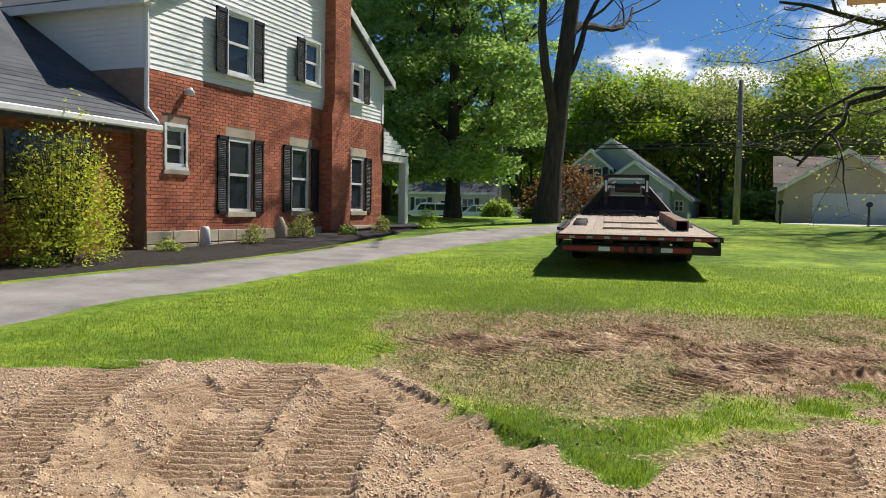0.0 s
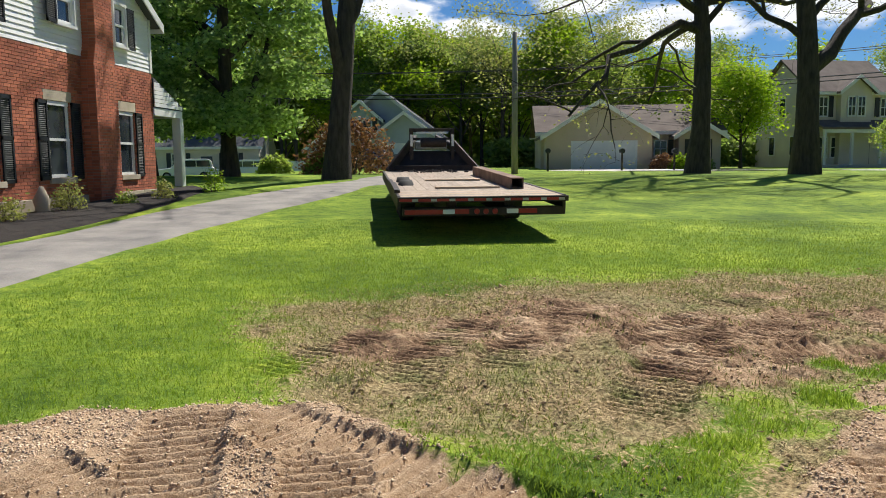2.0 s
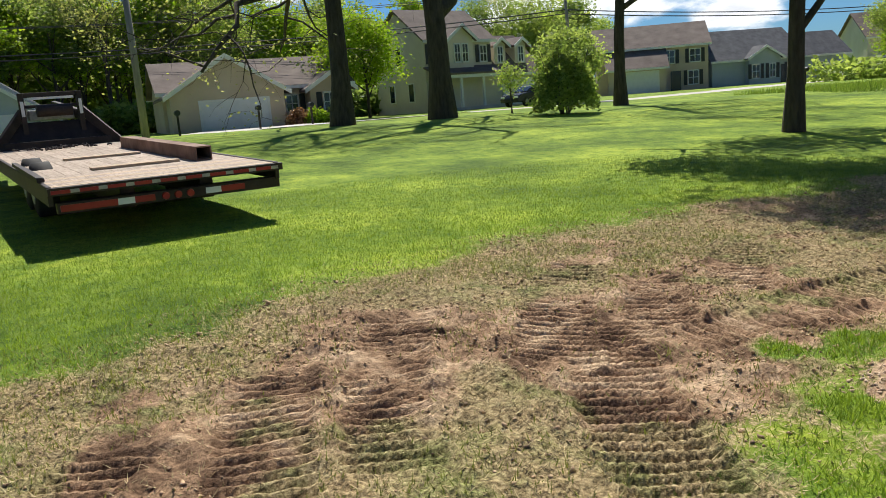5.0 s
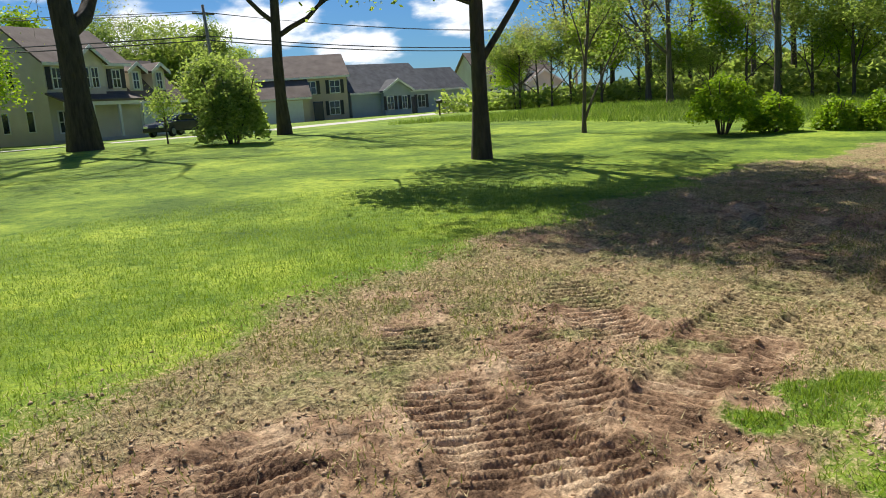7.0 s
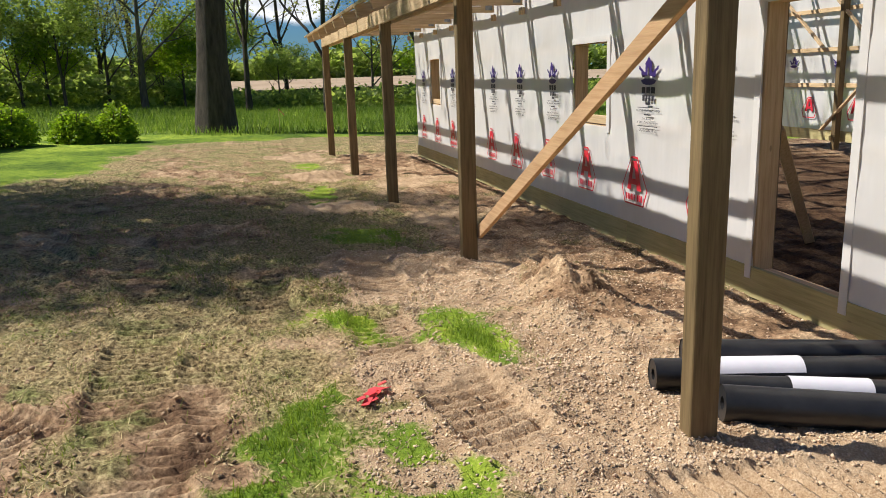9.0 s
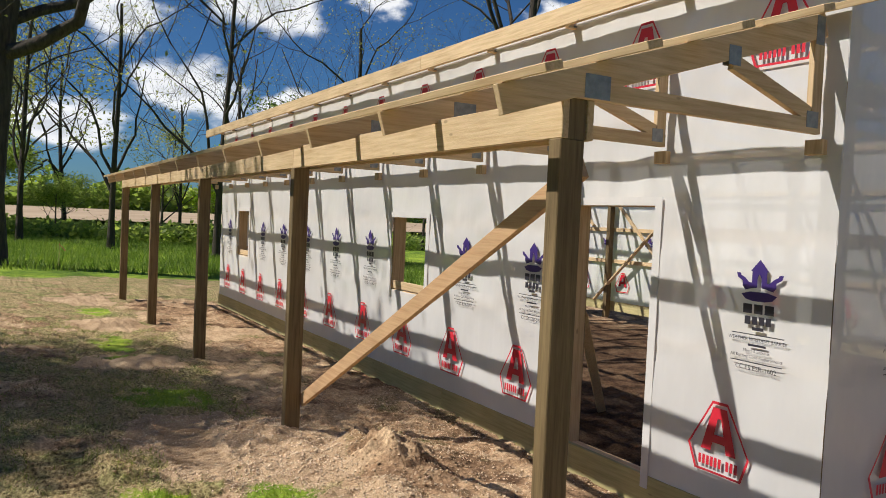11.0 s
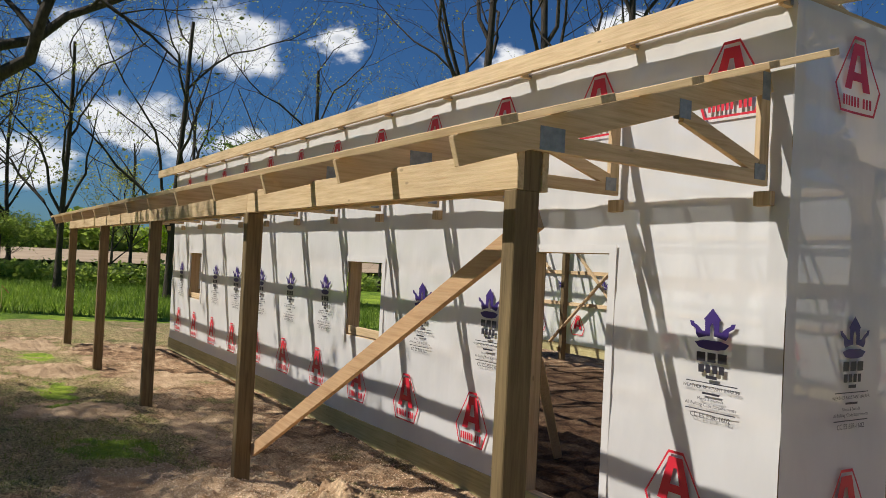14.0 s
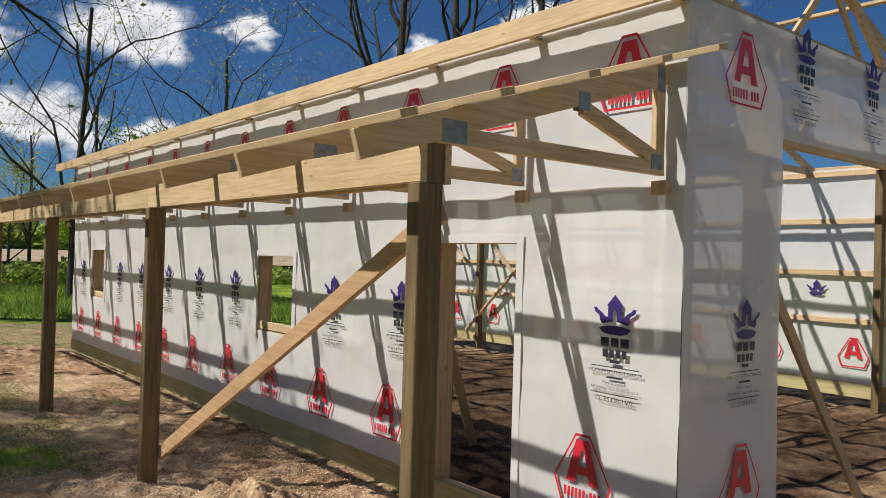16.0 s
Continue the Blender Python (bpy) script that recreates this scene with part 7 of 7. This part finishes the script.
# side wing with a low roof
wing = part("wing", Geo().box(-20, HX - 0.35, 3.0, HY0 - 0.05, 0.3, 3.0), M_MORTAR, house, "low brick side wing")
g = Geo()
ZE, XE, SL = 2.98, -10.85, 0.62
g.prism([(XE, ZE), (XE, ZE + 0.09), (-17.5, ZE + 0.09 + SL * 6.75), (-17.5, ZE + SL * 6.75)], 1, 2.4, HY0 - 0.03)
wr = part("wing_roof", g, M_ROOF, house, "grey shingled roof of the side wing")
k = 0
d = 0.0
while d < 6.6:
    x = XE - d
    zz = ZE + 0.09 + SL * d
    part("shingle_row", Geo().add([(x + 0.02, 2.4, zz - 0.012), (x + 0.02, 2.4, zz + 0.008), (x - 0.2, 2.4, zz + SL * 0.2 + 0.004), (x + 0.02, HY0 - 0.03, zz - 0.012), (x + 0.02, HY0 - 0.03, zz + 0.008), (x - 0.2, HY0 - 0.03, zz + SL * 0.2 + 0.004)],
         [(0, 1, 4, 3), (1, 2, 5, 4), (0, 2, 1), (3, 4, 5)]), M_ROOF, wr)
    d += 0.17
part("gutter", Geo().box(XE, XE + 0.12, 2.4, HY0 - 0.12, ZE - 0.02, ZE + 0.10), M_WHITE, house, "white gutter", bevel=0.02)
part("wing_window", Geo().box(HX - 0.36, HX - 0.31, 9.4, 11.2, 1.5, 2.75), M_GLASS, house, "wide window of the side wing")
# front porch at the far corner
PX0, PX1, PY0, PY1 = -15.5, -11.35, HY1, 24.75
g = Geo()
g.prism([(PY0, 4.15), (PY1, 3.42), (PY1, 3.30), (PY0, 4.02)], 0, PX0, PX1 + 0.1)
porch = part("porch_roof", g, M_ROOF, house, "small sloping porch roof")
g = Geo()
for k in range(6):
    z = 3.33 + 0.115 * k
    yb = PY1 - (z - 3.3) / 0.73 * (PY1 - PY0) * 0.99
    if yb > PY0 + 0.02:
        g.box(PX1 + 0.10, PX1 + 0.125, PY0, yb, z, z + 0.105)
part("porch_gable", g, M_SIDING, house, "white clapboards on the porch end")
g = Geo()
g.box(PX0, PX1 + 0.1, PY1 - 0.3, PY1 - 0.05, 3.08, 3.30)
g.box(PX1 - 0.1, PX1 + 0.1, PY0, PY1 - 0.3, 3.08, 3.30)
part("porch_header", g, M_WHITE, house, "white porch beam")
for x in (PX1, PX1 - 2.6):
    g = Geo()
    g.box(x - 0.13, x + 0.13, PY1 - 0.32, PY1 - 0.06, 0.95, 3.08)
    g.box(x - 0.17, x + 0.17, PY1 - 0.36, PY1 - 0.02, 0.78, 0.97)
    part("porch_column", g, M_WHITE, house, "square white porch column", bevel=0.01)
part("porch_floor", Geo().box(PX0, PX1 + 0.2, PY0, PY1 + 0.05, 0.4, 0.80), M_CONC, house, "concrete porch floor")

# bricks: the nearest ones singly, the rest joined
brick_mesh = mesh_of("brick", Geo().box(-0.012, 0.012, 0.0, 0.205, 0.0, 0.062), M_BRICK)
rest = {"wall": Geo(), "chimney": Geo(), "wing": Geo()}
single = {"wall": 0, "chimney": 0, "wing": 300}


def lay(kind, parent, x, y, z, w, spans_box):
    if single[kind] < 290 and w > 0.2 and spans_box:
        ob = new("brick", brick_mesh)
        ob.parent = parent
        ob.matrix_basis = world_of(parent).inverted() @ Matrix.Translation((x, y, z))
        single[kind] += 1
    else:
        e = 0.003 * random.random()
        rest[kind].box(x - 0.012, x + 0.012 - e, y, y + w, z, z + 0.062)


row = 0
z = 1.005
while z < ZB - 0.05:
    y = HY0 + 0.01 - (0.108 if row % 2 else 0)
    while y < HY1 - 0.02:
        a, b = max(y, HY0 + 0.005), min(y + 0.205, HY1)
        for h in [(*CH, 0, 20)] + [q for hh in holes for q in ((hh[0], hh[1], hh[2] - 0.13, hh[3]), (hh[0] - 0.12, hh[1] + 0.12, hh[3], hh[3] + 0.26))][:8]:
            if h[2] < z + 0.03 < h[3]:
                if a < h[0] < b:
                    b = h[0]
                elif a < h[1] < b:
                    a = h[1]
                elif h[0] <= a and b <= h[1]:
                    b = a
        if b - a > 0.03:
            lay("wall", wall, HX, a, z, b - a, y < 15.2 and 1.6 < z < 3.1)
        y += 0.216
    z += 0.0735
    row += 1
row = 0
z = 0.5
while z < 9.5:
    y0, y1 = (CH[0], CH[1]) if z < 4.0 else (CH[0] + 0.16 * min(1, (z - 4) / 0.55), CH[1] - 0.05 * min(1, (z - 4) / 0.55))
    y = y0 - (0.108 if row % 2 else 0)
    while y < y1:
        a, b = max(y, y0), min(y + 0.205, y1)
        if b - a > 0.03:
            lay("chimney", chim, HX + (CD + 0.002 if z < 4.0 else CD - 0.015), a, z, b - a, 1.2 < z < 3.2)
        y += 0.216
    for x in range(2):
        xa = HX + 0.01 + 0.165 * x
        rest["chimney"].box(xa, xa + 0.155, y0 - 0.012, y0 + 0.012, z, z + 0.062)
    z += 0.0735
    row += 1
row = 0
z = 0.45
while z < 2.9:
    y = 5.0 - (0.108 if row % 2 else 0)
    while y < HY0 - 0.1:
        if not (9.3 < y + 0.1 < 11.2 and 1.42 < z + 0.03 < 2.78):
            lay("wing", wing, HX - 0.345, y, z, 0.205, False)
        y += 0.216
    z += 0.0735
    row += 1
for kind, parent in (("wall", wall), ("chimney", chim), ("wing", wing)):
    ob = part("brickwork", rest[kind], M_BRICK, parent)
    tagged(ob, "", "", "", "stuff")

# beside the house
t = thing("pipe_cap", (-11.0, 13.7, 0.55), "short white vent pipe standing in the mulch", "vent pipe")
part("pipe", Geo().tube([(-11.0, 13.7, 0.5), (-11.0, 13.7, 1.0), (-11.0, 13.7, 1.08)], [0.14, 0.10, 0.085], 14), M_WHITE, t, smooth=True)
t = thing("garden_statue", (-10.85, 16.35, 0.6), "small weathered stone garden figure in the mulch", "statue")
part("figure", Geo().tube([(-10.85, 16.35, 0.6), (-10.85, 16.36, 0.85), (-10.85, 16.34, 1.0), (-10.85, 16.36, 1.15), (-10.85, 16.36, 1.28)], [0.16, 0.14, 0.17, 0.10, 0.04], 12), M_FOUND, t, smooth=True)
